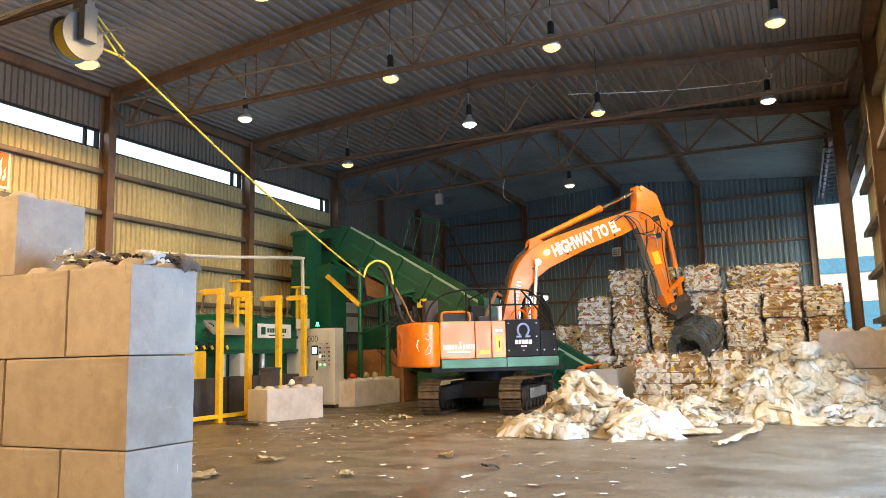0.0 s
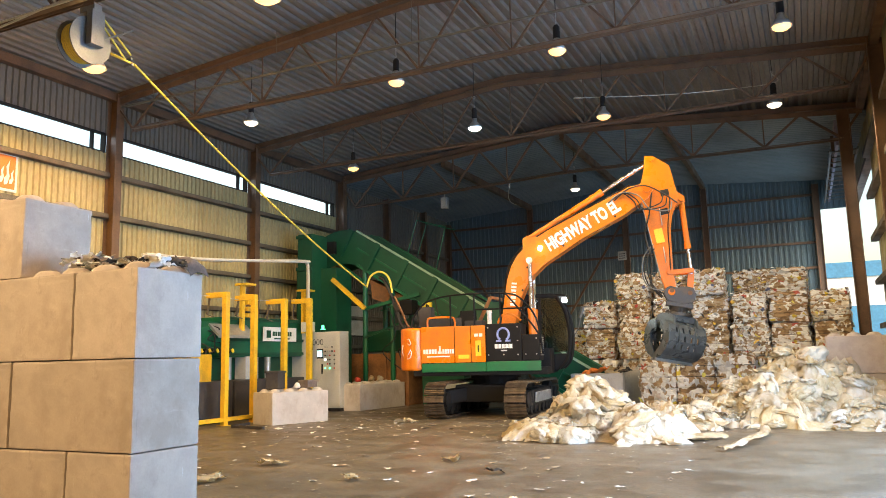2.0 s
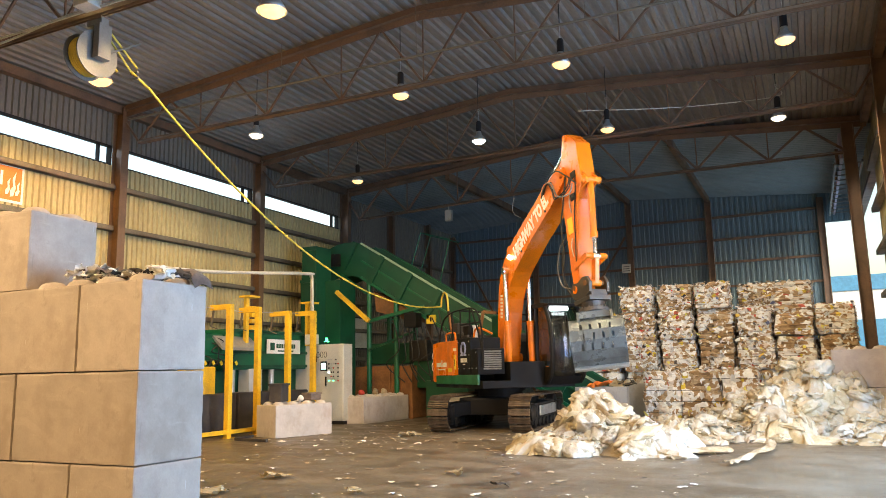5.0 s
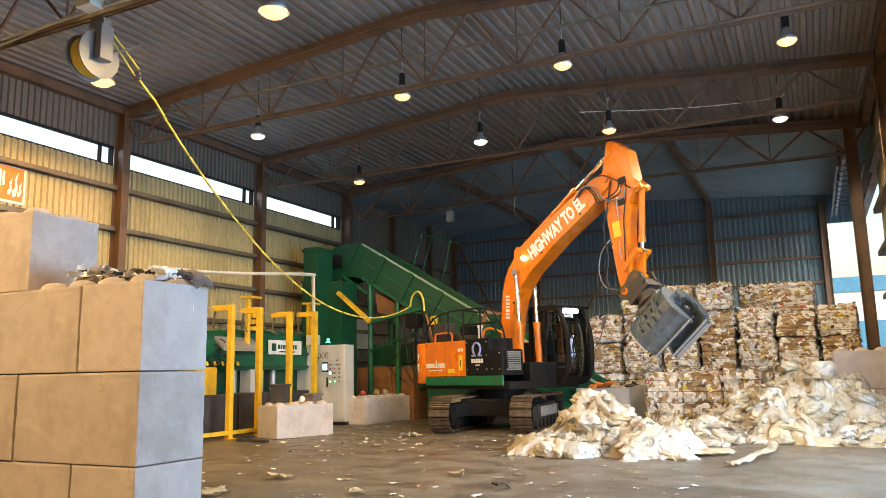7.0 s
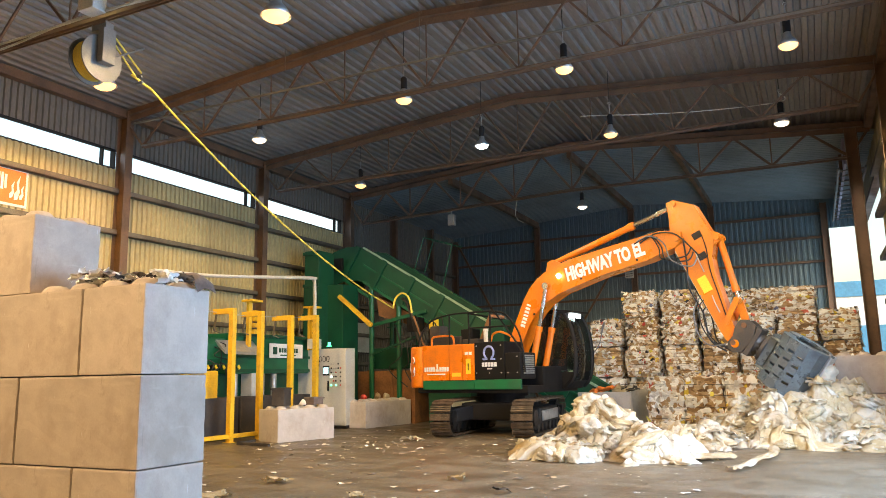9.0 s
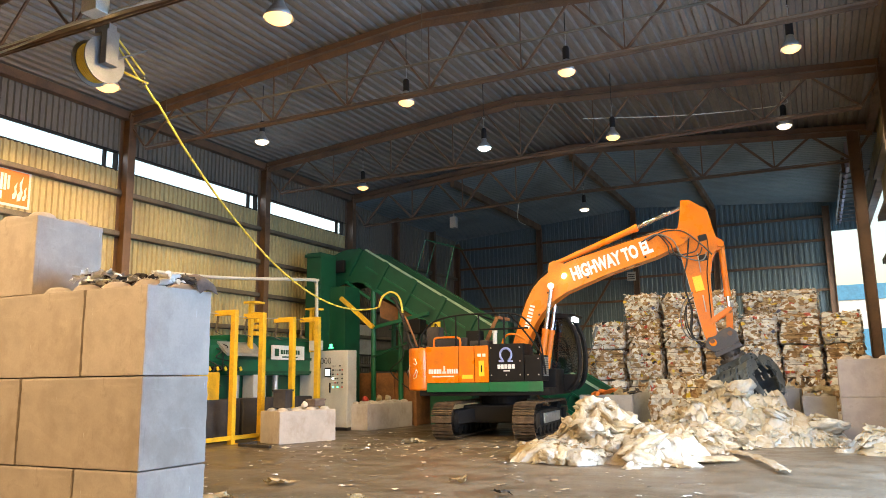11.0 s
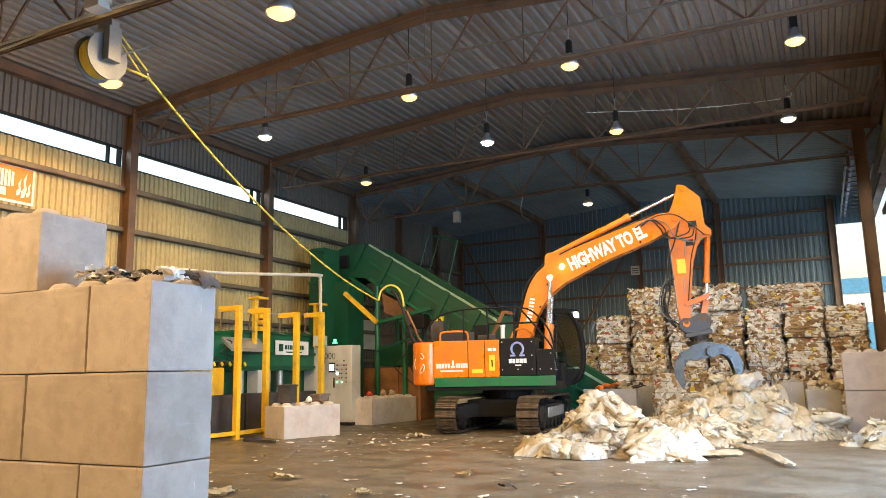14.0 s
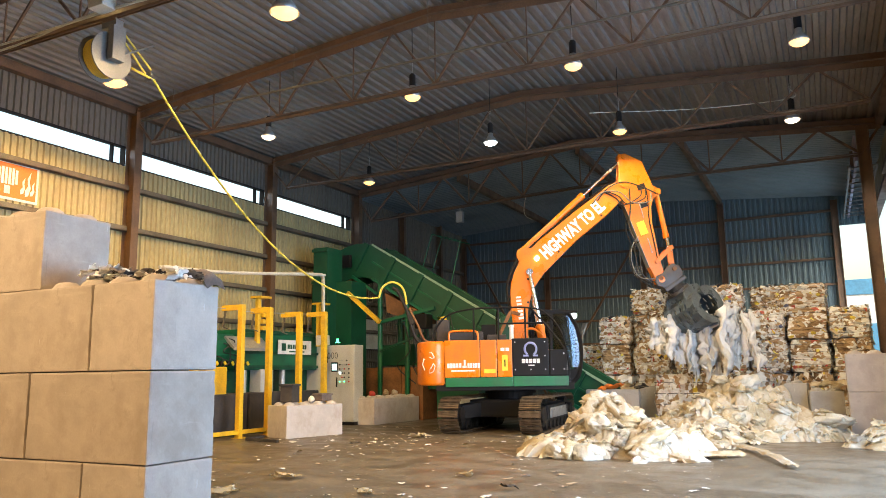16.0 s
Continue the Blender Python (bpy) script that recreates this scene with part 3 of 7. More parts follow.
def build_truss(y):
    thick = 2.0 if y > 25 else 1.35
    left, mid, right = (7.58, 7.94, 7.87) if y > 25 else (Z_CHORD, Z_CHORD, Z_CHORD)

    def chord_z(x):
        return left + (mid - left) * (x - XL) / (RIDGE_X - XL) if x < RIDGE_X else mid + (right - mid) * (x - RIDGE_X) / (XR - RIDGE_X)
    t = thing("roof_truss", "red-brown steel lattice roof truss", "roof truss", "roof trusses", pose(0, y, 0), "structure")
    bm = bmesh.new()
    for x0, x1 in ((XL + 0.2, RIDGE_X), (RIDGE_X, XR - 0.15)):
        a, b = Vector((x0, 0, roof_z(x0))), Vector((x1, 0, roof_z(x1)))
        for dz, w, h in ((-0.02, 0.15, 0.025), (-0.12, 0.02, 0.19), (-0.22, 0.15, 0.025)):
            bar(bm, a + Vector((0, 0, dz)), b + Vector((0, 0, dz)), h, w)
    part("top_chord", bm, "steel", t)
    bm = bmesh.new()
    for x0, x1 in ((XL + 0.9, RIDGE_X), (RIDGE_X, XR - 0.75)):
        for off, dz, w, h in ((-0.04, 0, 0.014, 0.11), (0.04, 0, 0.016, 0.12), (-0.02, -0.055, 0.05, 0.012), (0.055, -0.055, 0.035, 0.012)):
            bar(bm, (x0, off, chord_z(x0) + dz), (x1, off, chord_z(x1) + dz), h, w)
    part("bottom_chord", bm, "steel", t)
    n = 8
    step = (XR - XL - 1.65) / n
    for i in range(n + 1):
        x = XL + 0.9 + i * step
        for dx, r in ((-0.5 * step, 0.035), (0, 0.02), (0.5 * step, 0.035)):
            xt = min(max(x + dx, XL + 0.2), XR - 0.2)
            if dx == 0 and i in (0, n):
                continue
            bm = bmesh.new()
            bar(bm, (x, 0, chord_z(x)), (xt, 0, roof_z(xt) - 0.22), r * thick, r * thick)
            part("web", bm, "steel", t)
    return t


def build_frames():
    for y in FRAMES:
        i_column("column", XL + 0.22, y, Z_EAVE)
        if y > 25:
            gateway_column(y)
        else:
            i_column("column", XR - 0.17, y, Z_EAVE)
        build_truss(y)
    for y in POSTS:
        i_column("column", XL + 0.2, y, Z_EAVE, 0.2, 0.26)
    for x in (-12.0, RIDGE_X, -3.72):
        bm = bmesh.new()
        bar(bm, (x, 25.4, roof_z(x) - REAR_DROP - 0.02), (x, Y4 - 0.1, roof_z(x) - REAR_DROP - 0.02), 0.16, 0.28)
        tagged(part("purlin", bm, "steel"), "dark steel roof purlin", "purlin", kind="structure")
    for x in (XL + 0.2, -12.0, RIDGE_X, -3.72, 0.82):
        i_column("column", x, Y4 - 0.24, roof_z(x) - REAR_DROP - 0.1, 0.22, 0.24)
    # eaves beam, door lintel and braces
    for x in (XL + 0.2, XR - 0.2):
        bm = bmesh.new()
        span(bm, (x - 0.1, Y0, Z_EAVE - 0.16), (x + 0.1, Y4 - 0.1, Z_EAVE + 0.06))
        tagged(part("eaves_beam", bm, "steel"), "dark steel eaves beam", "beam", kind="structure")
    bm = bmesh.new()
    span(bm, (XR - 0.1, 25.5, 7.36), (XR + 0.15, 35.4, 7.5))
    tagged(part("lintel", bm, "steel"), "steel lintel over the rear gateway", "lintel", kind="structure")
    for a, b in (((-16.4, 35.4, 8.4), (-12.2, 35.4, 0.4)), ((-12.0, 35.4, 0.6), (-7.5, 35.4, 7.6))):
        bm = bmesh.new()
        bar(bm, a, b, 0.09, 0.09)
        tagged(part("wall_brace", bm, "steel"), "diagonal dark steel wall brace", "brace", kind="structure")
    h = thing("gate_header", "grey steel header above the rear gateway, violet light put into its colour", "header", "", pose(1.32, 25.5, 7.72), "structure")
    bm = bmesh.new()
    span(bm, (-0.04, 0, 0), (0.04, 9.85, 0.80), 0.006)
    part("header_panel", bm, "header", h)
    for k in range(5):
        bm = bmesh.new()
        span(bm, (-0.13, 0.9 + 2.0 * k, -0.02), (-0.04, 1.05 + 2.0 * k, 0.55))
        part("stiffener", bm, "steel", h)
    # guide rails of the rolling door, hung below the roof at the rear gateway
    r = thing("door_track", "galvanised rails of a raised sectional door", "door track", "", pose(XR - 0.3, 26.0, 7.7), "structure")
    for k in range(2):
        bm = bmesh.new()
        bar(bm, (-0.75 * k, 0, 0), (-0.75 * k, 9.2, 0.0), 0.06, 0.08)
        part("rail", bm, "reel_grey", r)
    for k in range(12):
        bm = bmesh.new()
        bar(bm, (-0.72, 0.3 + 0.78 * k, 0.02), (-0.03, 0.3 + 0.78 * k, 0.02), 0.05, 0.05)
        part("cross_bar", bm, "reel_grey", r)


def build_outside():
    b = thing("warehouse", "white industrial building with blue bands outside", "building", "", pose(0, 62, 0))
    for lo, hi, mat, nm in ((0, 1.9, "violet", "plinth"), (1.9, 4.6, "outside_blue", "lower_band"), (4.6, 6.7, "outside_white", "white_band"), (6.7, 7.8, "outside_blue", "upper_band")):
        bm = bmesh.new()
        span(bm, (-6, 0 if nm != "upper_band" else -0.1, lo), (30, 6, hi))
        part(nm, bm, mat, b)


LAMP_PARTS = {}


def lamp_meshes():
    bm = bmesh.new()
    prof = ((0.045, 0.34), (0.075, 0.33), (0.09, 0.22), (0.17, 0.12), (0.235, 0.0), (0.225, 0.0), (0.16, 0.11), (0.08, 0.2), (0.0, 0.21))
    seg, rings = 24, []
    for r, z in prof:
        rings.append([bm.verts.new((r * math.cos(2 * math.pi * k / seg), r * math.sin(2 * math.pi * k / seg), z)) for k in range(seg)])
    for a, b in zip(rings, rings[1:]):
        for k in range(seg):
            bm.faces.new((a[k], a[(k + 1) % seg], b[(k + 1) % seg], b[k]))
    LAMP_PARTS["reflector"] = mesh_of("reflector", bm, "galv", True)
    bm = bmesh.new()
    rod(bm, (0, 0, 0.32), (0, 0, 0.62), 0.085, 16)
    rod(bm, (0, 0, 0.62), (0, 0, 0.66), 0.06, 16)
    LAMP_PARTS["ballast"] = mesh_of("ballast", bm, "dark_steel")
    bm = bmesh.new()
    rod(bm, (0, 0, 0.66), (0, 0, 1.0), 0.012, 8)
    tube(bm, [(0.04 * math.cos(a), 0, 1.02 + 0.04 * math.sin(a)) for a in np.linspace(-1.57, 3.9, 9)], 0.008, 6)
    LAMP_PARTS["hook"] = mesh_of("hook", bm, "galv")
    for n in ("warm", "pale", "cool"):
        bm = bmesh.new()
        bmesh.ops.create_uvsphere(bm, u_segments=20, v_segments=10, radius=0.205, matrix=Matrix.Translation((0, 0, 0.02)) @ Matrix.Diagonal((1, 1, 0.45, 1)))
        LAMP_PARTS["bulb_" + n] = mesh_of("bulb", bm, "bulb_" + n, True)


def build_lamps():
    lamp_meshes()
    for x, y, z, color, watts in LAMPS:
        # the two added fill lamps also take the cold bulb and its label
        kind = "warm" if color in (WARM, GOLD) else "pale" if color is PALE else "cool"
        S = 0.86 if y > 12 else 1.15
        o = thing("high_bay_lamp", {"warm": "lit bell-shaped high-bay lamp with amber light", "pale": "lit bell-shaped high-bay lamp with white light",
                                    "cool": "lit high-bay lamp with cold white bulb, shared with two added fill lamps"}[kind], "lamp", "high-bay lamps", pose(x, y, z))
        for nm in ("reflector", "ballast", "hook"):
            piece(nm, LAMP_PARTS[nm], Matrix.Diagonal((S, S, S, 1)), o)
        piece("bulb", LAMP_PARTS["bulb_" + kind], Matrix.Diagonal((S, S, S * 1.3, 1)), o)
        bm = bmesh.new()
        rod(bm, (0, 0, 1.06 * S), (0, 0, roof_z(x) + 0.19 - z), 0.01, 6)
        part("hanger", bm, "dark_steel", o)
        lamp("lamp_light", "SPOT", pose(x, y, z - 0.15), watts, color, cone=172)
        if 9 < y < 12:   # the bulbs of these hang out below their bells and light the roof a little
            lamp("bulb_light", "POINT", pose(x, y, z - 0.15), watts * 0.18, color)


build_shell()
build_frames()
build_outside()
build_lamps()


# ---- excavator ----
CX, CY, ROLLER_YAW = -7.59, 19.7, 90 - -6.0
FOOT_R, FOOT_Z, BOOM_L, ARM_L = 0.05, 1.87, 5.71, 2.83
PIN = (2.18, 1.02)
JX, JZ, HINGE = 0.70, 0.80, 0.14
parts_of = {}


def loop_points(half, r, n):
    """n poses round a track: centre, angle."""
    straight = 2 * half
    total = 2 * straight + 2 * math.pi * r
    for i in range(n):
        s = total * i / n
        if s < straight:
            yield (-half + s, r, 0.0)
        elif s < straight + math.pi * r:
            a = (s - straight) / r
            yield (half + r * math.sin(a), r * math.cos(a), -a)
        elif s < 2 * straight + math.pi * r:
            yield (half - (s - straight - math.pi * r), -r, -math.pi)
        else:
            a = (s - 2 * straight - math.pi * r) / r
            yield (-half - r * math.sin(a), -r * math.cos(a), -math.pi - a)


def build_undercarriage(ex):
    yaw = radians(ROLLER_YAW)
    base = Matrix.Translation((-0.25, 0, 0)) @ Matrix.Rotation(yaw, 4, "Z")
    half, r = 1.72, 0.40
    bm = bmesh.new()
    span(bm, (-0.085, -0.27, 0.0), (0.085, 0.27, 0.028), 0.006)
    for dx in (-0.06, 0.0, 0.06):
        span(bm, (dx - 0.009, -0.27, 0.027), (dx + 0.009, 0.27, 0.06))
    shoe = mesh_of("shoe", bm, "track")
    for side in (-1, 1):
        off = base @ Matrix.Translation((0, side * 1.06, 0.47))
        bm = bmesh.new()
        plate(bm, ((-1.75, -0.2), (-1.6, -0.3), (1.6, -0.3), (1.75, -0.2), (1.7, 0.1), (1.2, 0.22), (-1.2, 0.22), (-1.7, 0.1)), -0.2, 0.2, 0.02)
        for k in range(7):
            rod(bm, (-1.35 + 0.45 * k, -0.24, -0.27), (-1.35 + 0.45 * k, 0.24, -0.27), 0.11, 14)
        track = part("track", bm, "dark_steel", ex, "steel crawler track with worn brown shoes")
        track.matrix_basis = off
        for x, rad, nm in ((-half, 0.37, "sprocket"), (half, 0.36, "idler")):
            bm = bmesh.new()
            rod(bm, (x, -0.10, 0), (x, 0.10, 0), rad, 24)
            rod(bm, (x, -0.26, 0), (x, 0.26, 0), 0.2, 18)
            part(nm, bm, "dark_steel", track)
        bm = bmesh.new()
        box(bm, (0.1, side * 0.235, 0.02), (1.9, 0.05, 0.26), None, 0.03)
        box(bm, (-0.5, side * 0.26, 0.1), (0.22, 0.05, 0.07), None, 0.015)
        box(bm, (0.55, side * 0.26, 0.12), (0.30, 0.05, 0.08), None, 0.015)
        part("side_guard", bm, "galv", track)
        for x, z, a in loop_points(half, r, 48):
            piece("shoe", shoe, Matrix.Translation((x, 0, z)) @ Matrix.Rotation(-a, 4, "Y"), track)
    bm = bmesh.new()
    box(bm, (0, 0, 0.60), (1.9, 1.75, 0.46), None, 0.06)
    for sx in (-1, 1):
        for sy in (-1, 1):
            bar(bm, (sx * 0.5, sy * 0.5, 0.62), (sx * 1.3, sy * 1.1, 0.52), 0.46, 0.34)
    rod(bm, (0, 0, 0.7), (0, 0, 0.98), 0.62, 32)
    rod(bm, (0, 0, 0.98), (0, 0, 1.10), 0.70, 32)
    f = part("centre_frame", bm, "black", ex, "black cross frame with slewing ring")
    f.matrix_basis = base


def bars(bm, x, z, widths, h, y, gap=0.02):
    for w in widths:
        span(bm, (x, y - 0.006, z), (x + w, y, z + h))
        x += w + gap
    return bm


def build_upper(ex):
    """Slewing upper works: x forward, y to the left, right side at y = -1.37."""
    up = thing("upper_works", "", "")
    up.parent = ex
    S = 1.37
    bm = bmesh.new()
    span(bm, (-2.2, -S + 0.05, 1.08), (1.35, S - 0.05, 1.27), 0.02)
    span(bm, (0.3, -0.55, 1.2), (1.35, 0.45, 1.75), 0.03)
    part("deck", bm, "black", up, "black steel turntable deck")
    # green skirt
    for s in (-1, 1):
        for a, b, d in ((-1.95, -0.225, 0.03), (-0.215, 1.2, 0.035)):
            bm = bmesh.new()
            span(bm, (a, s * S - d, 1.18), (b, s * S + d, 1.41 if a < -1 else 1.43), 0.012)
            part("skirt", bm, "green_band", up, "green painted skirt band")
    # counterweight: rounded plan, bevelled
    bm = bmesh.new()
    plan = [(-1.98, -S)] + [(-2.15 - 0.62 * math.cos(a) ** 0.6 if math.cos(a) > 0 else -2.15, S * math.sin(a) * 1.0) for a in np.linspace(-1.45, 1.45, 15)] + [(-1.98, S)]
    lo = [bm.verts.new((x, y, 1.22)) for x, y in plan]
    hi = [bm.verts.new((x, y, 2.36)) for x, y in plan]
    bm.faces.new(lo)
    bm.faces.new(hi[::-1])
    for i in range(len(plan)):
        j = (i + 1) % len(plan)
        bm.faces.new((lo[i], lo[j], hi[j], hi[i]))
    bmesh.ops.recalc_face_normals(bm, faces=bm.faces[:])
    caps = [e for f in bm.faces if len(f.verts) > 4 for e in f.edges]
    bmesh.ops.bevel(bm, geom=caps, offset=0.07, segments=3, affect="EDGES", profile=0.6)
    part("counterweight", bm, "orange", up, "rounded orange counterweight", True)
    # side panels and hood
    for s in (-1, 1):
        for a, b in ((-1.97, -1.06), (-1.045, -0.62), (-0.605, -0.225)):
            bm = bmesh.new()
            span(bm, (a, min(s * (S - 0.05), s * (S + 0.02)), 1.42), (b, max(s * (S - 0.05), s * (S + 0.02)), 2.37), 0.02)
            part("side_panel", bm, "orange", up)
    bm = bmesh.new()
    span(bm, (-1.97, -S + 0.06, 1.28), (-0.25, S - 0.06, 2.33), 0.03)
    part("engine_bay", bm, "black", up)
    bm = bmesh.new()
    span(bm, (-1.9, -0.95, 2.34), (-0.95, -0.25, 2.62), 0.06)
    span(bm, (-1.75, 0.1, 2.34), (-0.5, 0.95, 2.58), 0.06)
    span(bm, (-0.85, -1.05, 2.34), (-0.35, -0.45, 2.52), 0.04)
    part("hood", bm, "board", up, "dark engine hood covers")
    bm = bmesh.new()
    tube(bm, curve([(-1.85, -1.1, 2.35), (-1.85, -1.1, 2.55), (-1.75, -1.1, 2.62), (-1.2, -1.1, 2.62), (-1.1, -1.1, 2.52), (-1.1, -1.1, 2.35)], 5), 0.028)
    part("grab_rail", bm, "orange", up)
    # black box with the emblem on the right side
    bm = bmesh.new()
    span(bm, (-0.215, -S - 0.015, 1.435), (0.72, -S + 0.85, 2.40), 0.03)
    span(bm, (0.73, -S - 0.005, 1.435), (1.18, -S + 0.75, 2.10), 0.03)
    part("switch_box", bm, "black", up, "black electric cabinet with riveted covers")
    bm = bmesh.new()
    for k in range(9):
        box(bm, (1.19, -S + 0.4, 1.58 + 0.055 * k), (0.03, 0.5, 0.03), Euler((0, 0.5, 0)).to_matrix())
    part("louvre", bm, "galv", up)
    bm = bmesh.new()
    for x, z in ((-0.15, 1.6), (-0.15, 2.3), (0.62, 1.6), (0.62, 2.3), (0.25, 1.6), (0.82, 1.6), (1.1, 1.6), (1.1, 2.0), (0.62, 1.95)):
        rod(bm, (x, -S - 0.012, z), (x, -S - 0.026, z), 0.018, 8)
    part("bolts", bm, "galv", up)
    # emblem: open ring with feet, and the marks below it as plain bars
    bm = bmesh.new()
    c = (0.25, 2.12)
    ring = [(c[0] + 0.15 * math.cos(a), -S - 0.03, c[1] + 0.16 * math.sin(a)) for a in np.linspace(-1.0, math.pi + 1.0, 24)]
    tube(bm, ring, 0.028, 8)
    for s in (-1, 1):
        span(bm, (c[0] + s * 0.12 - 0.065, -S - 0.05, c[1] - 0.19), (c[0] + s * 0.12 + 0.065, -S - 0.014, c[1] - 0.145))
    part("emblem", bm, "violet", up, "violet-blue open ring emblem")
    bm = bmesh.new()
    bars(bm, 0.02, 1.76, (0.08, 0.07, 0.08, 0.085, 0.08), 0.11, -S - 0.017, 0.016)
    bars(bm, 0.18, 1.69, (0.16,), 0.03, -S - 0.017)
    part("lettering", bm, "white", up)
    bm = bmesh.new()
    bars(bm, -1.90, 1.66, (0.06, 0.06, 0.06, 0.06, 0.06), 0.12, -S - 0.026, 0.016)
    bars(bm, -1.38, 1.66, (0.055, 0.05, 0.045, 0.045, 0.055), 0.12, -S - 0.026, 0.016)
    bars(bm, -1.80, 1.57, (0.62,), 0.035, -S - 0.026)
    span(bm, (-1.475, -S - 0.032, 1.66), (-1.425, -S - 0.026, 1.86))
    span(bm, (-1.51, -S - 0.032, 1.66), (-1.40, -S - 0.026, 1.72))
    part("lettering", bm, "white", up)
    # three bent arrows on the counterweight corner
    bm = bmesh.new()
    for k in range(3):
        a0 = k * 2.094 + 0.5
        pts = []
        for da, rr in ((0.1, 0.23), (0.7, 0.25), (1.3, 0.23), (1.5, 0.15), (0.8, 0.13), (0.15, 0.15), (0.1, 0.23)):
            ang = a0 + da
            h = rr * math.cos(ang)
            pts.append((-2.37 + 0.72 * h, -S + 0.045 - 0.46 * h - 0.05 * abs(h), 1.80 + rr * math.sin(ang) * 1.15))
        tube(bm, pts, 0.012, 6)
    part("arrow_mark", bm, "white", up, "white outline of three bent arrows")
    bm = bmesh.new()
    span(bm, (-0.49, -S - 0.028, 1.58), (-0.34, -S - 0.018, 1.98))
    span(bm, (-0.95, -S - 0.028, 1.52), (-0.66, -S - 0.018, 1.62))
    part("warning_label", bm, "sticker", up)
    bm = bmesh.new()
    span(bm, (-0.52, -S - 0.028, 2.08), (-0.42, -S - 0.018, 2.16))
    span(bm, (-0.39, -S - 0.028, 2.08), (-0.30, -S - 0.018, 2.16))
    part("plate_label", bm, "white", up)
    bm = bmesh.new()
    span(bm, (-0.43, -S - 0.032, 1.68), (-0.40, -S - 0.027, 1.86))
    part("warning_sign", bm, "black", up)
    # handrails
    for path in ([(-2.3, -1.15, 2.36), (-2.2, -1.15, 2.7), (-1.85, -1.15, 3.05), (-1.2, -1.15, 3.2), (-0.4, -1.15, 3.22), (0.3, -1.15, 3.2), (0.7, -1.15, 3.05), (1.1, -1.2, 2.5), (1.25, -1.25, 1.6)],
                 [(-0.55, -1.15, 2.37), (-0.55, -1.15, 3.2)], [(-1.2, -1.15, 2.37), (-1.2, -1.15, 3.2)], [(0.15, -1.15, 2.4), (0.15, -1.15, 3.2)],
                 [(-0.55, -1.15, 2.8), (0.8, -1.15, 2.8)], [(-0.55, 0.9, 2.37), (-0.55, 0.9, 3.1), (-0.55, -1.15, 3.2)]):
        bm = bmesh.new()
        tube(bm, curve(path, 5) if len(path) > 3 else path, 0.024, 8)
        part("handrail", bm, "black", up)
    # red link arms folded on the deck behind the boom
    bm = bmesh.new()
    bar(bm, (-0.55, -0.6, 2.45), (-0.2, -0.6, 3.15), 0.06, 0.09)
    bar(bm, (-0.2, -0.6, 3.15), (0.05, -0.3, 3.1), 0.06, 0.08)
    part("service_arm", bm, "rust", up, "rusty red folded service arm")
    # cable arm at the rear: boom, arch and lead
    bm = bmesh.new()
    tube(bm, curve([(-2.3, -0.5, 2.2), (-2.75, -0.52, 2.45), (-3.0, -0.55, 3.2), (-3.25, -0.55, 3.75), (-3.4, -0.55, 3.86)], 6), 0.05, 10)
    box(bm, (-2.9, -0.54, 3.0), (0.14, 0.14, 0.3), Euler((0, -0.3, 0)).to_matrix(), 0.02)
    part("cable_arm", bm, "dark_steel", up, "dark steel arm that holds the supply cable")
    bm = bmesh.new()
    tube(bm, curve([(-3.02, -0.58, 3.40), (-3.08, -0.58, 3.75), (-3.22, -0.57, 3.95), (-3.45, -0.55, 4.02), (-3.68, -0.55, 3.88), (-3.78, -0.55, 3.6)], 7), 0.03, 10)
    part("cable_arch", bm, "cable", up, "arched yellow supply cable")
    bm = bmesh.new()
    tube(bm, curve([(-2.95, -0.58, 3.3), (-2.7, -0.62, 2.8), (-2.55, -0.6, 2.45), (-2.3, -0.5, 2.34)], 7), 0.03, 8)
    part("cable_lead", bm, "rust", up)
    # cab, left side
    build_cab(up)
    return up


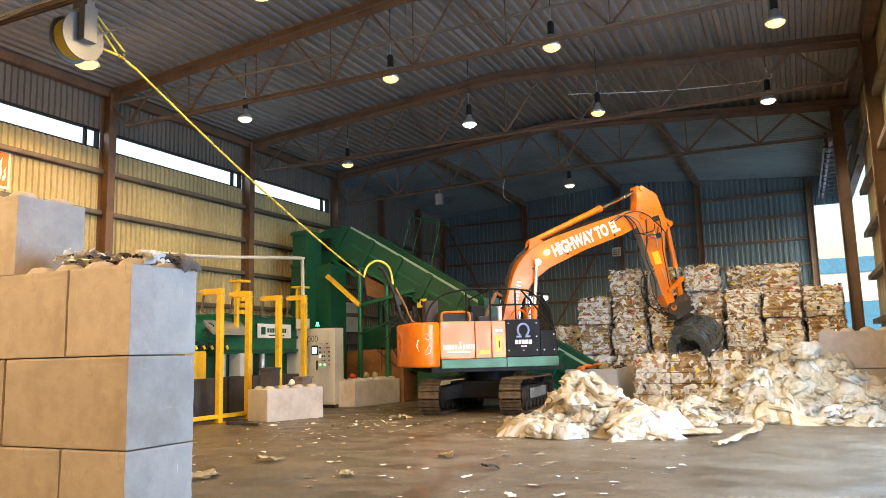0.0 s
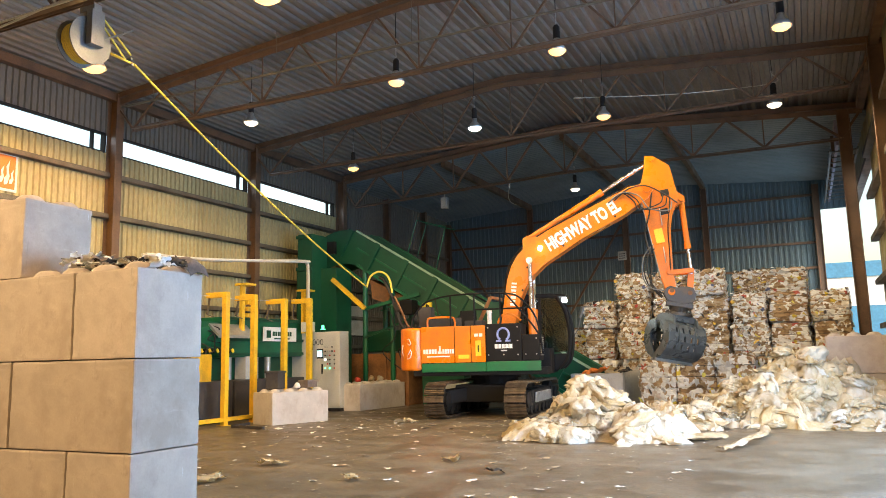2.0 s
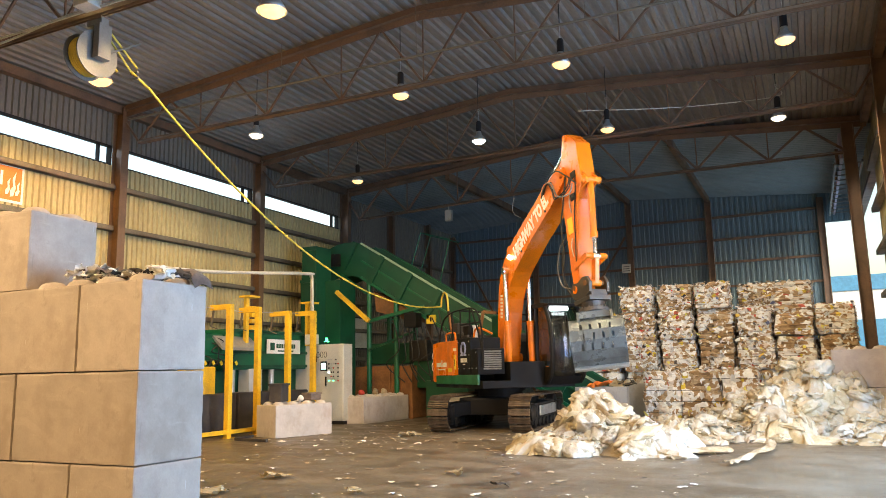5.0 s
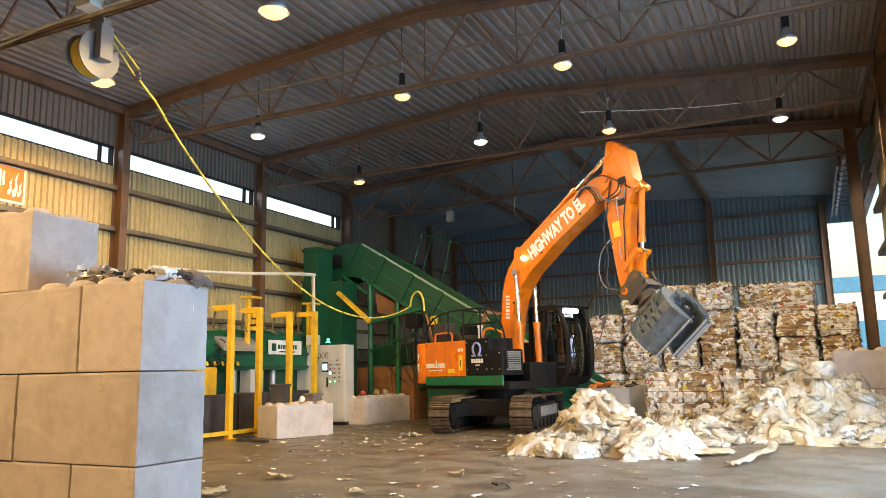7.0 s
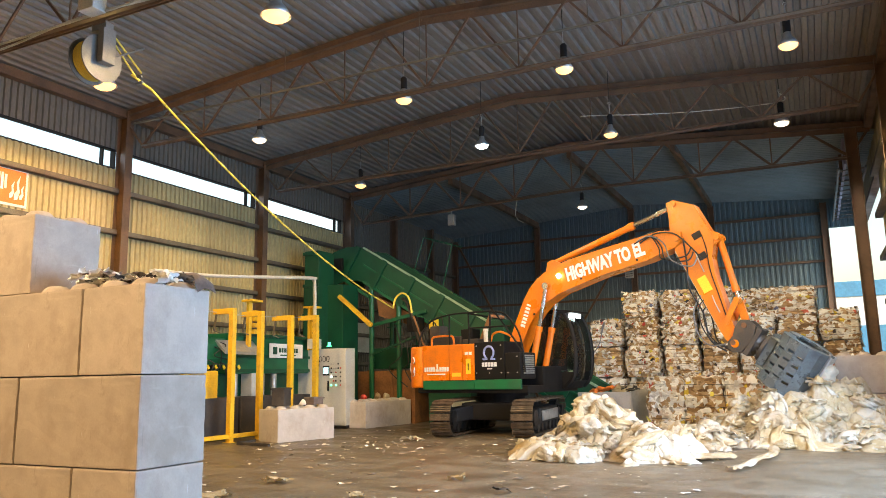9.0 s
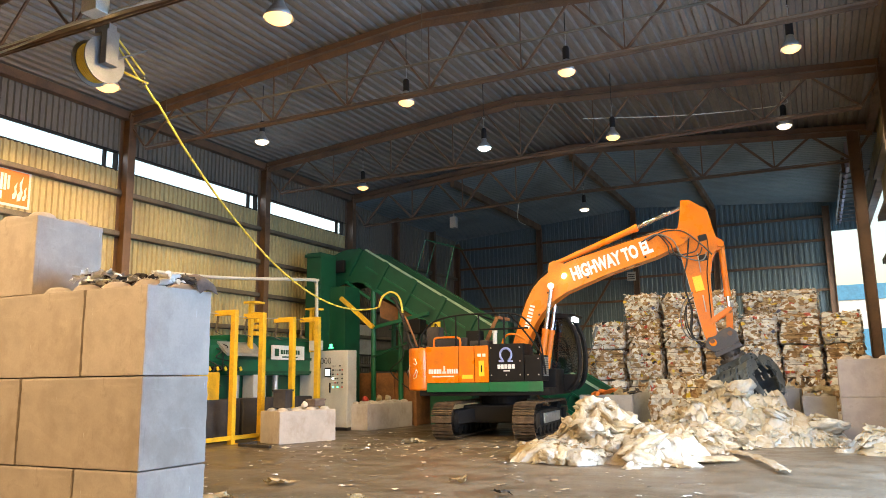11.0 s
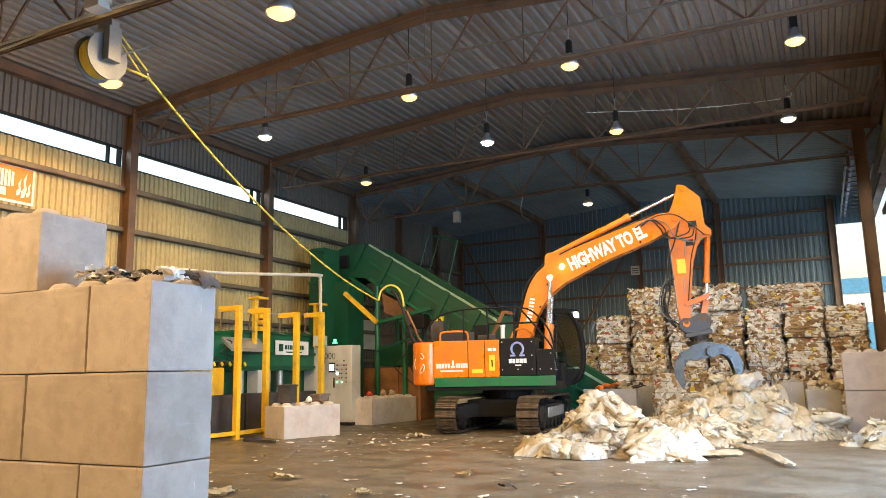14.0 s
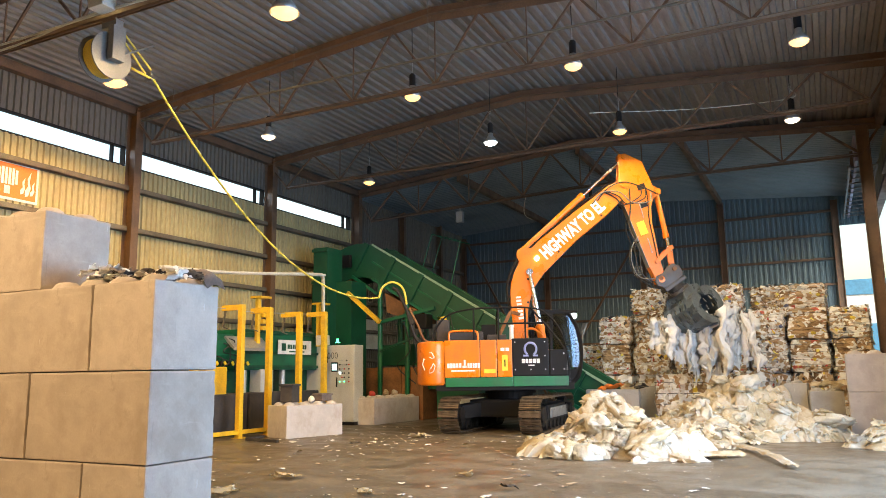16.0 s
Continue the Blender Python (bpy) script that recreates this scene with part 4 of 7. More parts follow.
def build_cab(up):
    """Operator's cab: bulging front, black frames round dark panes."""
    y0, y1 = 0.42, 1.42
    front = curve([(1.50, 0, 1.20), (1.70, 0, 1.42), (1.79, 0, 1.85), (1.78, 0, 2.35), (1.68, 0, 2.80), (1.48, 0, 3.16)], 5)
    nose = [(p.x, p.z) for p in front]
    bm = bmesh.new()
    plate(bm, [(0.40, 3.14), (0.50, 3.27), (1.30, 3.27), (1.74, 3.22), (1.72, 3.17), (1.30, 3.16)], y0 - 0.02, y1 + 0.02, 0.015)
    part("cab_roof", bm, "black", up, "black cab roof with a visor")
    bm = bmesh.new()
    plate(bm, [(0.40, 1.15), (1.46, 1.15), (1.52, 1.22), (1.69, 1.44), (1.72, 1.60), (0.40, 1.60)], y0 + 0.02, y1 - 0.02, 0.02)
    part("cab_base", bm, "black", up, "black lower shell of the operator cab")
    for y in (y0 + 0.02, y1 - 0.02):
        bm = bmesh.new()
        tube(bm, [(p.x, y, p.z) for p in front], 0.055, 8)
        part("front_pillar", bm, "black", up)
        for a, b in (((0.44, 1.5), (0.46, 3.16)), ((0.95, 1.5), (1.00, 3.16))):
            bm = bmesh.new()
            bar(bm, (a[0], y, a[1]), (b[0], y, b[1]), 0.09, 0.07)
            part("cab_post", bm, "black", up)
        side = [(1.02, 1.62)] + [(x - 0.05, z) for x, z in nose if z > 1.6] + [(1.04, 3.14)]
        for pane in (side, [(0.49, 1.62), (0.91, 1.62), (0.95, 3.14), (0.50, 3.14)]):
            bm = bmesh.new()
            plate(bm, pane, y - 0.004, y + 0.004)
            part("side_pane", bm, "glass", up).visible_shadow = False
    bm = bmesh.new()
    rows = [[bm.verts.new((x + d, y, z)) for y in (y0 + 0.06, y1 - 0.06) for d in (0.0, -0.008)] for x, z in nose[4:]]
    for a, b in zip(rows, rows[1:]):
        bm.faces.new((a[0], a[2], b[2], b[0]))
        bm.faces.new((a[1], b[1], b[3], a[3]))
        bm.faces.new((a[0], b[0], b[1], a[1]))
        bm.faces.new((a[2], a[3], b[3], b[2]))
    for r in (rows[0], rows[-1]):
        bm.faces.new((r[0], r[1], r[3], r[2]))
    bmesh.ops.recalc_face_normals(bm, faces=bm.faces[:])
    part("front_pane", bm, "glass", up, "bulging dark windscreen", True).visible_shadow = False
    bm = bmesh.new()
    span(bm, (0.6, 0.65, 1.62), (1.1, 1.2, 1.95), 0.05)
    box(bm, (0.62, 0.92, 2.25), (0.14, 0.5, 0.75), Euler((0, -0.15, 0)).to_matrix(), 0.05)
    part("seat", bm, "rubber", up)
    bm = bmesh.new()
    span(bm, (1.60, 0.50, 3.04), (1.72, 1.00, 3.15), 0.025)
    part("work_light_bar", bm, "led", up, "lit white work light bar on the cab")
    bm = bmesh.new()
    tube(bm, curve([(1.72, 1.40, 1.95), (1.95, 1.52, 2.3), (2.02, 1.60, 2.62)], 4), 0.016, 6)
    box(bm, (2.05, 1.62, 2.78), (0.05, 0.22, 0.34), Euler((0.2, 0.3, 0.4)).to_matrix(), 0.015)
    part("wing_mirror", bm, "reel_grey", up)
    bm = bmesh.new()
    tube(bm, curve([(0.30, -1.16, 3.2), (0.8, -1.2, 2.6), (1.15, -1.24, 2.1), (1.25, -1.25, 1.6)], 5), 0.024, 8)
    part("step_rail", bm, "black", up)
    # boxes and stacks on the deck
    for lo, hi, mat, nm in (((-2.2, -0.75, 2.35), (-1.85, -0.35, 2.95), "board", "filter_box"), ((-1.0, -0.9, 2.35), (-0.62, -0.5, 2.80), "black", "battery_box"), ((-0.45, -0.25, 2.35), (0.0, 0.35, 3.05), "green_dark", "oil_tank")):
        bm = bmesh.new()
        span(bm, lo, hi, 0.03)
        part(nm, bm, mat, up)
    bm = bmesh.new()
    rod(bm, (-0.2, -0.85, 2.38), (-0.2, -0.85, 2.72), 0.06, 12)
    rod(bm, (-0.2, -0.85, 2.72), (-0.2, -0.85, 2.78), 0.075, 12)
    part("filler_cap", bm, "white", up)
    bm = bmesh.new()
    tube(bm, curve([(0.05, -1.0, 2.42), (0.15, -1.0, 2.62), (0.38, -0.95, 2.66), (0.62, -0.7, 2.5)], 6), 0.03, 8)
    part("feed_pipe", bm, "orange", up)


def build_boom(ex):
    out = [(-0.18, -0.12), (-0.05, -0.22), (0.2, -0.14), (0.75, 0.20), (1.2, 0.48), (1.55, 0.63), (1.9, 0.70), (2.4, 0.68), (3.6, 0.37), (4.8, -0.03), (5.55, -0.19), (5.78, -0.14), (5.86, 0.05), (5.74, 0.18),
           (5.42, 0.40), (5.2, 0.47), (4.2, 0.85), (3.1, 1.24), (2.7, 1.34), (2.35, 1.39), (2.0, 1.38), (1.7, 1.30), (1.4, 1.15), (0.95, 0.84), (0.4, 0.44), (-0.12, 0.18), (-0.22, 0.02)]
    bm = bmesh.new()
    plate(bm, out, -0.26, 0.26, 0.02)
    b = part("boom", bm, "orange", ex, "orange box-section gooseneck boom")
    for x, z, w, r in ((PIN[0], PIN[1], 0.36, 0.085), (0, 0, 0.4, 0.12), (BOOM_L, 0, 0.32, 0.10)):
        bm = bmesh.new()
        rod(bm, (x, -w, z), (x, w, z), r, 16)
        part("pin", bm, "orange", b)
    bm = bmesh.new()
    for y in (-0.14, 0.14):
        plate(bm, [(2.25, 1.36), (2.85, 1.28), (2.64, 1.58), (2.48, 1.60)], y - 0.025, y + 0.025)
    part("cylinder_bracket", bm, "orange", b)
    for s in (-1, 1):
        bm = bmesh.new()
        rod(bm, (2.60, s * 0.27, 1.04), (2.64, s * 0.36, 1.04), 0.06, 16)
        part("work_light", bm, "led", b, "round lit work light")
    ang = math.atan2(-0.57, 1.80)
    m = Matrix.Translation((3.84, -0.262, 0.60)) @ Matrix.Rotation(-ang, 4, "Y") @ Matrix.Rotation(math.pi / 2, 4, "X")
    letters("lettering", "HIGHWAY TO EL", 0.47, m, "white", b, 0.61)
    bm = bmesh.new()
    for k, w in enumerate((0.07, 0.06, 0.07, 0.05, 0.06, 0.06, 0.05)):
        box(bm, (0.98 + 0.075 * k, -0.264, 0.56 + 0.060 * k), (w, 0.008, 0.14), Euler((0, -0.68, 0)).to_matrix())
    part("lettering", bm, "white", b)
    for y, dz in ((-0.1, 0.05), (0.0, 0.08), (0.1, 0.05)):
        bm = bmesh.new()
        tube(bm, curve([(0.3, y, 0.42), (1.0, y, 0.93), (1.65, y, 1.32 + dz), (2.4, y, 1.40 + dz), (3.1, y, 1.23 + dz), (3.8, y, 1.00 + dz), (5.0, y, 0.54 + dz), (5.5, y * 1.6, 0.42)], 6), 0.022, 6)
        part("hydraulic_pipe", bm, "dark_steel", b)
    for y in (-0.3, 0.3):
        bm = bmesh.new()
        tube(bm, curve([(4.9, y * 0.95, 0.42), (5.35, y * 1.1, 0.36), (5.72, y * 1.2, 0.08), (5.86, y * 1.2, -0.40), (5.92, y * 1.05, -0.85)], 6), 0.018, 6)
        part("hose", bm, "rubber", b)
    for k, (y, out, low) in enumerate(((-0.30, 0.22, -0.55), (-0.33, 0.12, -0.72), (-0.27, 0.30, -0.42), (0.30, 0.20, -0.60))):
        bm = bmesh.new()
        tube(bm, curve([(4.75 + 0.1 * k, y * 0.9, 0.50), (5.2, y, 0.40), (5.52 - out, y * 1.2, 0.02), (5.45 - out, y * 1.25, low * 0.6), (5.62, y * 1.15, low - 0.10), (5.85, y, low)], 6), 0.017, 6)
        part("hose", bm, "reel_grey" if k == 1 else "rubber", b)
    for x, z in ((2.0, 0.95), (1.45, 0.62), (3.1, 0.62), (4.6, 0.12), (5.3, 0.28)):
        bm = bmesh.new()
        rod(bm, (x, -0.262, z), (x, -0.285, z), 0.03, 10)
        part("grease_cap", bm, "dark_steel", b)
    return b


def build_arm(ex):
    out = [(-0.90, 0.14), (-0.86, 0.34), (-0.50, 0.70), (0.0, 0.72), (0.42, 0.74), (0.56, 0.66), (0.80, 0.47), (1.2, 0.35), (2.2, 0.18), (2.86, 0.13), (2.97, 0.02), (2.90, -0.13), (2.4, -0.17), (1.2, -0.19), (0.3, -0.21), (-0.1, -0.17), (-0.5, 0.04)]
    bm = bmesh.new()
    plate(bm, out, -0.19, 0.19, 0.02)
    a = part("arm", bm, "orange", ex, "orange box-section dipper arm")
    for x, z, w, r in ((0, 0, 0.3, 0.12), (-0.78, 0.28, 0.24, 0.08), (0.46, 0.80, 0.25, 0.08), (ARM_L, 0, 0.27, 0.09)):
        bm = bmesh.new()
        rod(bm, (x, -w, z), (x, w, z), r, 16)
        part("pin", bm, "orange", a)
    bm = bmesh.new()
    for y in (-0.13, 0.13):
        plate(bm, [(0.2, 0.70), (0.62, 0.58), (0.55, 0.88), (0.40, 0.88)], y - 0.025, y + 0.025)
    part("cylinder_bracket", bm, "orange", a)
    bm = bmesh.new()
    span(bm, (1.12, -0.198, -0.08), (1.50, -0.19, 0.14))
    part("warning_label", bm, "sticker", a)
    for y in (-0.21, 0.21):
        bm = bmesh.new()
        tube(bm, curve([(0.1, y, 0.1), (0.7, y * 1.1, -0.1), (1.2, y * 1.1, -0.32), (1.9, y * 1.2, -0.3), (2.5, y * 1.2, -0.45), (2.9, y, -0.25)], 6), 0.02, 6)
        part("hose", bm, "rubber", a)
        bm = bmesh.new()
        tube(bm, curve([(0.25, y, 0.52), (0.6, y, 0.46), (1.1, y, 0.30), (1.7, y, 0.20), (2.3, y, 0.10)], 5), 0.013, 6)
        part("hydraulic_pipe", bm, "dark_steel", a)
    for k, (y, z, x1) in enumerate(((-0.24, -0.62, 2.75), (-0.20, -0.48, 2.85), (0.22, -0.55, 2.8))):
        bm = bmesh.new()
        tube(bm, curve([(1.5 + 0.12 * k, y * 0.9, -0.16), (1.75, y * 1.1, z * 0.75), (2.2, y * 1.2, z), (2.6, y * 1.1, z * 0.85), (x1, y, -0.18)], 6), 0.016, 6)
        part("hose", bm, "rubber" if k else "reel_grey", a)
    for x0, z0, x1, z1 in ((0.55, 0.20, 1.05, 0.16), (1.62, 0.06, 2.05, 0.03)):
        bm = bmesh.new()
        tube(bm, curve([(x0, -0.20, z0), ((x0 + x1) / 2, -0.24, (z0 + z1) / 2), (x1, -0.20, z1)], 5), 0.014, 6)
        part("hydraulic_pipe", bm, "galv", a)
    bm = bmesh.new()
    plate(bm, [(0.25, -0.222), (1.2, -0.202), (2.4, -0.182), (2.4, -0.170), (1.2, -0.190), (0.25, -0.210)], -0.185, 0.185)
    part("wear_strip", bm, "galv", a, "bare worn steel edge")
    for x, z, h in ((0.12, 0.42, 0.22), (0.62, 0.30, 0.20)):
        bm = bmesh.new()
        span(bm, (x, -0.212, z - h / 2), (x + 0.16, -0.19, z + h / 2), 0.008)
        part("valve_block", bm, "dark_steel", a)
    return a


def build_cylinder(ex, name, barrel, length_b, r, length_r, rr):
    """Barrel and rod, each along its own +x from its pin."""
    bm = bmesh.new()
    rod(bm, (0.06, 0, 0), (length_b, 0, 0), r, 18)
    rod(bm, (length_b - 0.1, 0, 0), (length_b + 0.03, 0, 0), r * 1.18, 18)
    rod(bm, (0, -0.09, 0), (0, 0.09, 0), r * 1.1, 14)
    b = part(name + "_barrel", bm, barrel, ex)
    bm = bmesh.new()
    rod(bm, (0.05, 0, 0), (length_r, 0, 0), rr, 16)
    rod(bm, (0, -0.08, 0), (0, 0.08, 0), rr * 1.7, 14)
    p = part(name + "_rod", bm, "chrome", ex, "bright chromed piston rod")
    return b, p


def jaw_mesh(sign):
    """Half of a clamshell: curved pierced shell between two side plates; hinge at the origin, x to its own side, z down-negative."""
    bm = bmesh.new()
    W, th = 0.56, 0.03
    prof = [(0.10, 0.12), (0.34, 0.06), (0.52, -0.14), (0.60, -0.40), (0.56, -0.66), (0.40, -0.90), (0.05, -1.12)]
    pts = [(sign * x * JX, z * JZ) for x, z in prof]
    fine = []
    for (xa, za), (xb, zb) in zip(pts, pts[1:]):
        for k in range(3):
            fine.append((xa + (xb - xa) * k / 3, za + (zb - za) * k / 3))
    fine.append(pts[-1])
    ny = 22
    ys = np.linspace(-W, W, ny + 1)
    n = len(fine)
    nor = []
    for i in range(n):
        a, b = fine[max(i - 1, 0)], fine[min(i + 1, n - 1)]
        d = Vector((b[0] - a[0], 0, b[1] - a[1])).normalized()
        nor.append(Vector((d.z, 0, -d.x)) * -1 * th)
    outer = [[bm.verts.new((x, y, z)) for y in ys] for x, z in fine]
    inner = [[bm.verts.new(Vector((x, y, z)) + nor[i]) for y in ys] for i, (x, z) in enumerate(fine)]
    hole = lambda i, j: 0 <= i < n - 1 and 0 <= j < ny and 4 <= i < 13 and i % 3 != 0 and 2 <= j < ny - 2 and (j + (i // 3) % 2 * 1) % 4 in (1,)
    full = lambda i, j: 0 <= i < n - 1 and 0 <= j < ny and not hole(i, j)
    for i in range(n - 1):
        for j in range(ny):
            if hole(i, j):
                continue
            bm.faces.new((outer[i][j], outer[i][j + 1], outer[i + 1][j + 1], outer[i + 1][j]))
            bm.faces.new((inner[i][j], inner[i + 1][j], inner[i + 1][j + 1], inner[i][j + 1]))
            for di, dj, p, q in ((-1, 0, (i, j), (i, j + 1)), (1, 0, (i + 1, j + 1), (i + 1, j)), (0, -1, (i + 1, j), (i, j)), (0, 1, (i, j + 1), (i + 1, j + 1))):
                if not full(i + di, j + dj):
                    bm.faces.new((outer[p[0]][p[1]], inner[p[0]][p[1]], inner[q[0]][q[1]], outer[q[0]][q[1]]))
    bmesh.ops.recalc_face_normals(bm, faces=bm.faces[:])
    return bm


def build_grapple(ex):
    # coupler: two cheeks round the arm tip, a cross block below; local -z is the grab direction, x forward
    bm = bmesh.new()
    for y in (-0.22, 0.22):
        plate(bm, [(-0.16, 0.08), (-0.05, 0.16), (0.12, 0.12), (0.34, 0.20), (0.52, 0.18), (0.62, 0.02), (0.58, -0.18), (0.30, -0.28), (-0.08, -0.22), (-0.2, -0.06)], y - 0.035, y + 0.035, 0.008)
    span(bm, (-0.08, -0.2, -0.26), (0.56, 0.2, -0.12), 0.02)
    span(bm, (-0.1, -0.27, -0.36), (0.58, 0.27, -0.25), 0.02)
    co = part("coupler", bm, "coupler", ex, "dark worn quick coupler")
    bm = bmesh.new()
    for x in (0.0, 0.46):
        rod(bm, (x, -0.285, 0.04), (x, 0.285, 0.04), 0.06, 14)
    part("coupler_pins", bm, "rust", co)
    # rotator and grab head
    bm = bmesh.new()
    rod(bm, (0, 0, -0.36), (0, 0, -0.50), 0.26, 28, 0.22)
    rod(bm, (0, 0, -0.50), (0, 0, -0.58), 0.33, 28)
    for k in range(18):
        a = k * math.pi / 9
        rod(bm, (0.29 * math.cos(a), 0.29 * math.sin(a), -0.46), (0.29 * math.cos(a), 0.29 * math.sin(a), -0.51), 0.018, 6)
    ro = part("rotator", bm, "coupler", ex, "dark rotator with bolted flange")
    bm = bmesh.new()
    for y in (-0.36, 0.36):
        plate(bm, [(-0.34, -0.64), (-0.16, -0.56), (0.16, -0.56), (0.34, -0.64), (0.42, -0.84), (0.30, -0.96), (-0.30, -0.96), (-0.42, -0.84)], y - 0.03, y + 0.03, 0.008)
    span(bm, (-0.26, -0.34, -0.74), (0.26, 0.34, -0.57), 0.02)
    for x in (-HINGE, HINGE):
        rod(bm, (x, -0.58, -0.86), (x, 0.58, -0.86), 0.06, 14)
    for y in (-0.15, 0.15):
        rod(bm, (-0.26, y, -0.80), (0.26, y, -0.80), 0.055, 12)
    he = part("grab_head", bm, "grapple", ex, "blue-grey steel grab head")
    jaws = []
    for s in (-1, 1):
        j = part("jaw", jaw_mesh(s), "grapple", ex, "blue-grey steel grab jaw with slotted shell")
        edge = [(0.10, 0.16), (0.38, 0.10), (0.58, -0.12), (0.66, -0.40), (0.61, -0.70), (0.44, -0.95), (0.03, -1.18), (0.02, -1.00), (0.16, -0.80), (0.29, -0.60), (0.32, -0.42), (0.26, -0.26), (0.14, -0.18), (-0.06, -0.16), (-0.08, 0.08)]
        for y in (-0.56, 0.56):
            bm = bmesh.new()
            plate(bm, [(s * x * JX, z * JZ) for x, z in edge], y - 0.022, y + 0.022, 0.006)
            part("side_plate", bm, "grapple", j)
        bm = bmesh.new()
        box(bm, (s * 0.075, 0, -0.885), (0.22, 1.16, 0.035), Euler((0, s * 0.55, 0)).to_matrix(), 0.008)
        part("cutting_edge", bm, "galv", j)
        for y in (-0.25, 0.25):
            bm = bmesh.new()
            plate(bm, [(s * x * JX, z * JZ) for x, z in ((0.08, 0.14), (0.36, 0.12), (0.60, -0.12), (0.68, -0.40), (0.64, -0.56), (0.60, -0.40), (0.52, -0.14), (0.3, 0.04))], y - 0.02, y + 0.02)
            part("rib", bm, "grapple", j)
        jaws.append(j)
    return co, ro, he, jaws


def build_excavator():
    ex = thing("excavator", "orange and black tracked electric excavator with a grab", "excavator", "", pose(CX, CY, 0))
    build_undercarriage(ex)
    P = parts_of
    P["upper"] = build_upper(ex)
    P["boom"] = build_boom(ex)
    P["arm"] = build_arm(ex)
    P["lift"] = [build_cylinder(ex, "boom_cylinder", "orange", 1.35, 0.085, 1.6, 0.055) for _ in range(2)]
    P["crowd"] = build_cylinder(ex, "arm_cylinder", "orange", 2.42, 0.088, 2.3, 0.055)
    P["tilt"] = build_cylinder(ex, "grab_cylinder", "orange", 1.30, 0.075, 1.3, 0.05)
    bm = bmesh.new()
    for y in (-0.24, 0.24):
        bar(bm, (0, y, 0), (0.56, y, 0), 0.05, 0.12)
    rod(bm, (0, -0.27, 0), (0, 0.27, 0), 0.06, 12)
    rod(bm, (0.56, -0.27, 0), (0.56, 0.27, 0), 0.065, 12)
    P["link"] = part("rocker_link", bm, "orange", ex)
    bm = bmesh.new()
    bar(bm, (0, 0, 0), (0.60, 0, 0), 0.10, 0.16)
    rod(bm, (0, -0.12, 0), (0, 0.12, 0), 0.075, 12)
    rod(bm, (0.60, -0.12, 0), (0.60, 0.12, 0), 0.075, 12)
    P["pull"] = part("pull_link", bm, "orange", ex)
    P["coupler"], P["rotator"], P["head"], P["jaws"] = build_grapple(ex)
    return ex


build_excavator()


# ---- concrete blocks ----
BLOCKS = {}


def block_mesh(lx, ly, h, material="concrete"):
    key = (lx, ly, h, material)
    if key in BLOCKS:
        return BLOCKS[key]
    rng = random.Random(str(key))
    bm = bmesh.new()
    box(bm, (0, 0, h / 2), (lx - 0.012, ly - 0.012, h - 0.008), None, 0.022)
    bmesh.ops.subdivide_edges(bm, edges=[e for e in bm.edges if e.calc_length() > 0.3], cuts=9, use_grid_fill=True)
    for v in bm.verts:
        n = noise.noise_vector(v.co * 2.3 + Vector((rng.uniform(0, 9), 0, 0))) * 0.003 + noise.noise_vector(v.co * 9) * 0.0015
        near = sum(1 for d in (lx / 2 - abs(v.co.x), ly / 2 - abs(v.co.y), min(v.co.z, h - v.co.z)) if d < 0.035)
        if near >= 2:   # chipped and worn arrises
            chip = max(0.0, noise.noise(v.co * 5.0 + Vector((rng.random() * 0.2, 3, 1))) - 0.12) * 0.010 + 0.002 * rng.random()
            n -= Vector((math.copysign(chip, v.co.x), math.copysign(chip, v.co.y), 0))
        v.co += Vector((n.x, n.y, n.z * 0.4 if v.co.z > 0.1 else 0))
    BLOCKS[key] = mesh_of("block_body", bm, material)
    return BLOCKS[key]


def stud_mesh(material):
    if material not in BLOCKS:
        bm = bmesh.new()
        rings = [[bm.verts.new((r * math.cos(k * 0.6283), r * math.sin(k * 0.6283), z)) for k in range(10)] for r, z in ((0.15, -0.012), (0.125, 0.03), (0.085, 0.062), (0.03, 0.072))]
        for a, b in zip(rings, rings[1:]):
            for k in range(10):
                bm.faces.new((a[k], a[(k + 1) % 10], b[(k + 1) % 10], b[k]))
        bm.faces.new(rings[-1])
        BLOCKS[material] = mesh_of("stud", bm, material, True)
    return BLOCKS[material]


def concrete_block(x, y, z, lx, ly, h=0.8, rz=0.0, studs=False, label="beige cast concrete block in a stacked wall", group="stacked concrete blocks", material="concrete"):
    ob = new("concrete_block", block_mesh(lx, ly, h, material))
    ob.matrix_world = pose(x, y, z, 0, 0, rz)
    if studs:
        nx, ny = max(1, round(lx / 0.4)), max(1, round(ly / 0.4))
        for i in range(nx):
            for j in range(ny):
                piece("stud", stud_mesh(material), Matrix.Translation((-lx / 2 + (i + 0.5) * lx / nx, -ly / 2 + (j + 0.5) * ly / ny, h)), ob)
    return tagged(ob, label, "concrete block", group)


BX, BY = -5.20, 4.743


def build_block_wall():
    rng = random.Random(4)
    for c, start in ((0, 0.8), (1, 1.6), (2, 0.8)):
        x = BX
        L = start
        while x > BX - 6.0:
            concrete_block(x - L / 2, BY + 0.4 + rng.uniform(-0.006, 0.006), 0.8 * c, L, 0.8, 0.8, rng.uniform(-0.25, 0.25), c == 2)
            x -= L
            L = 1.6
    concrete_block(-6.79 - 0.8, BY + 0.42, 2.4, 1.6, 0.8, 0.8, 1.0, True, "beige cast concrete block with studs on the stacked wall")


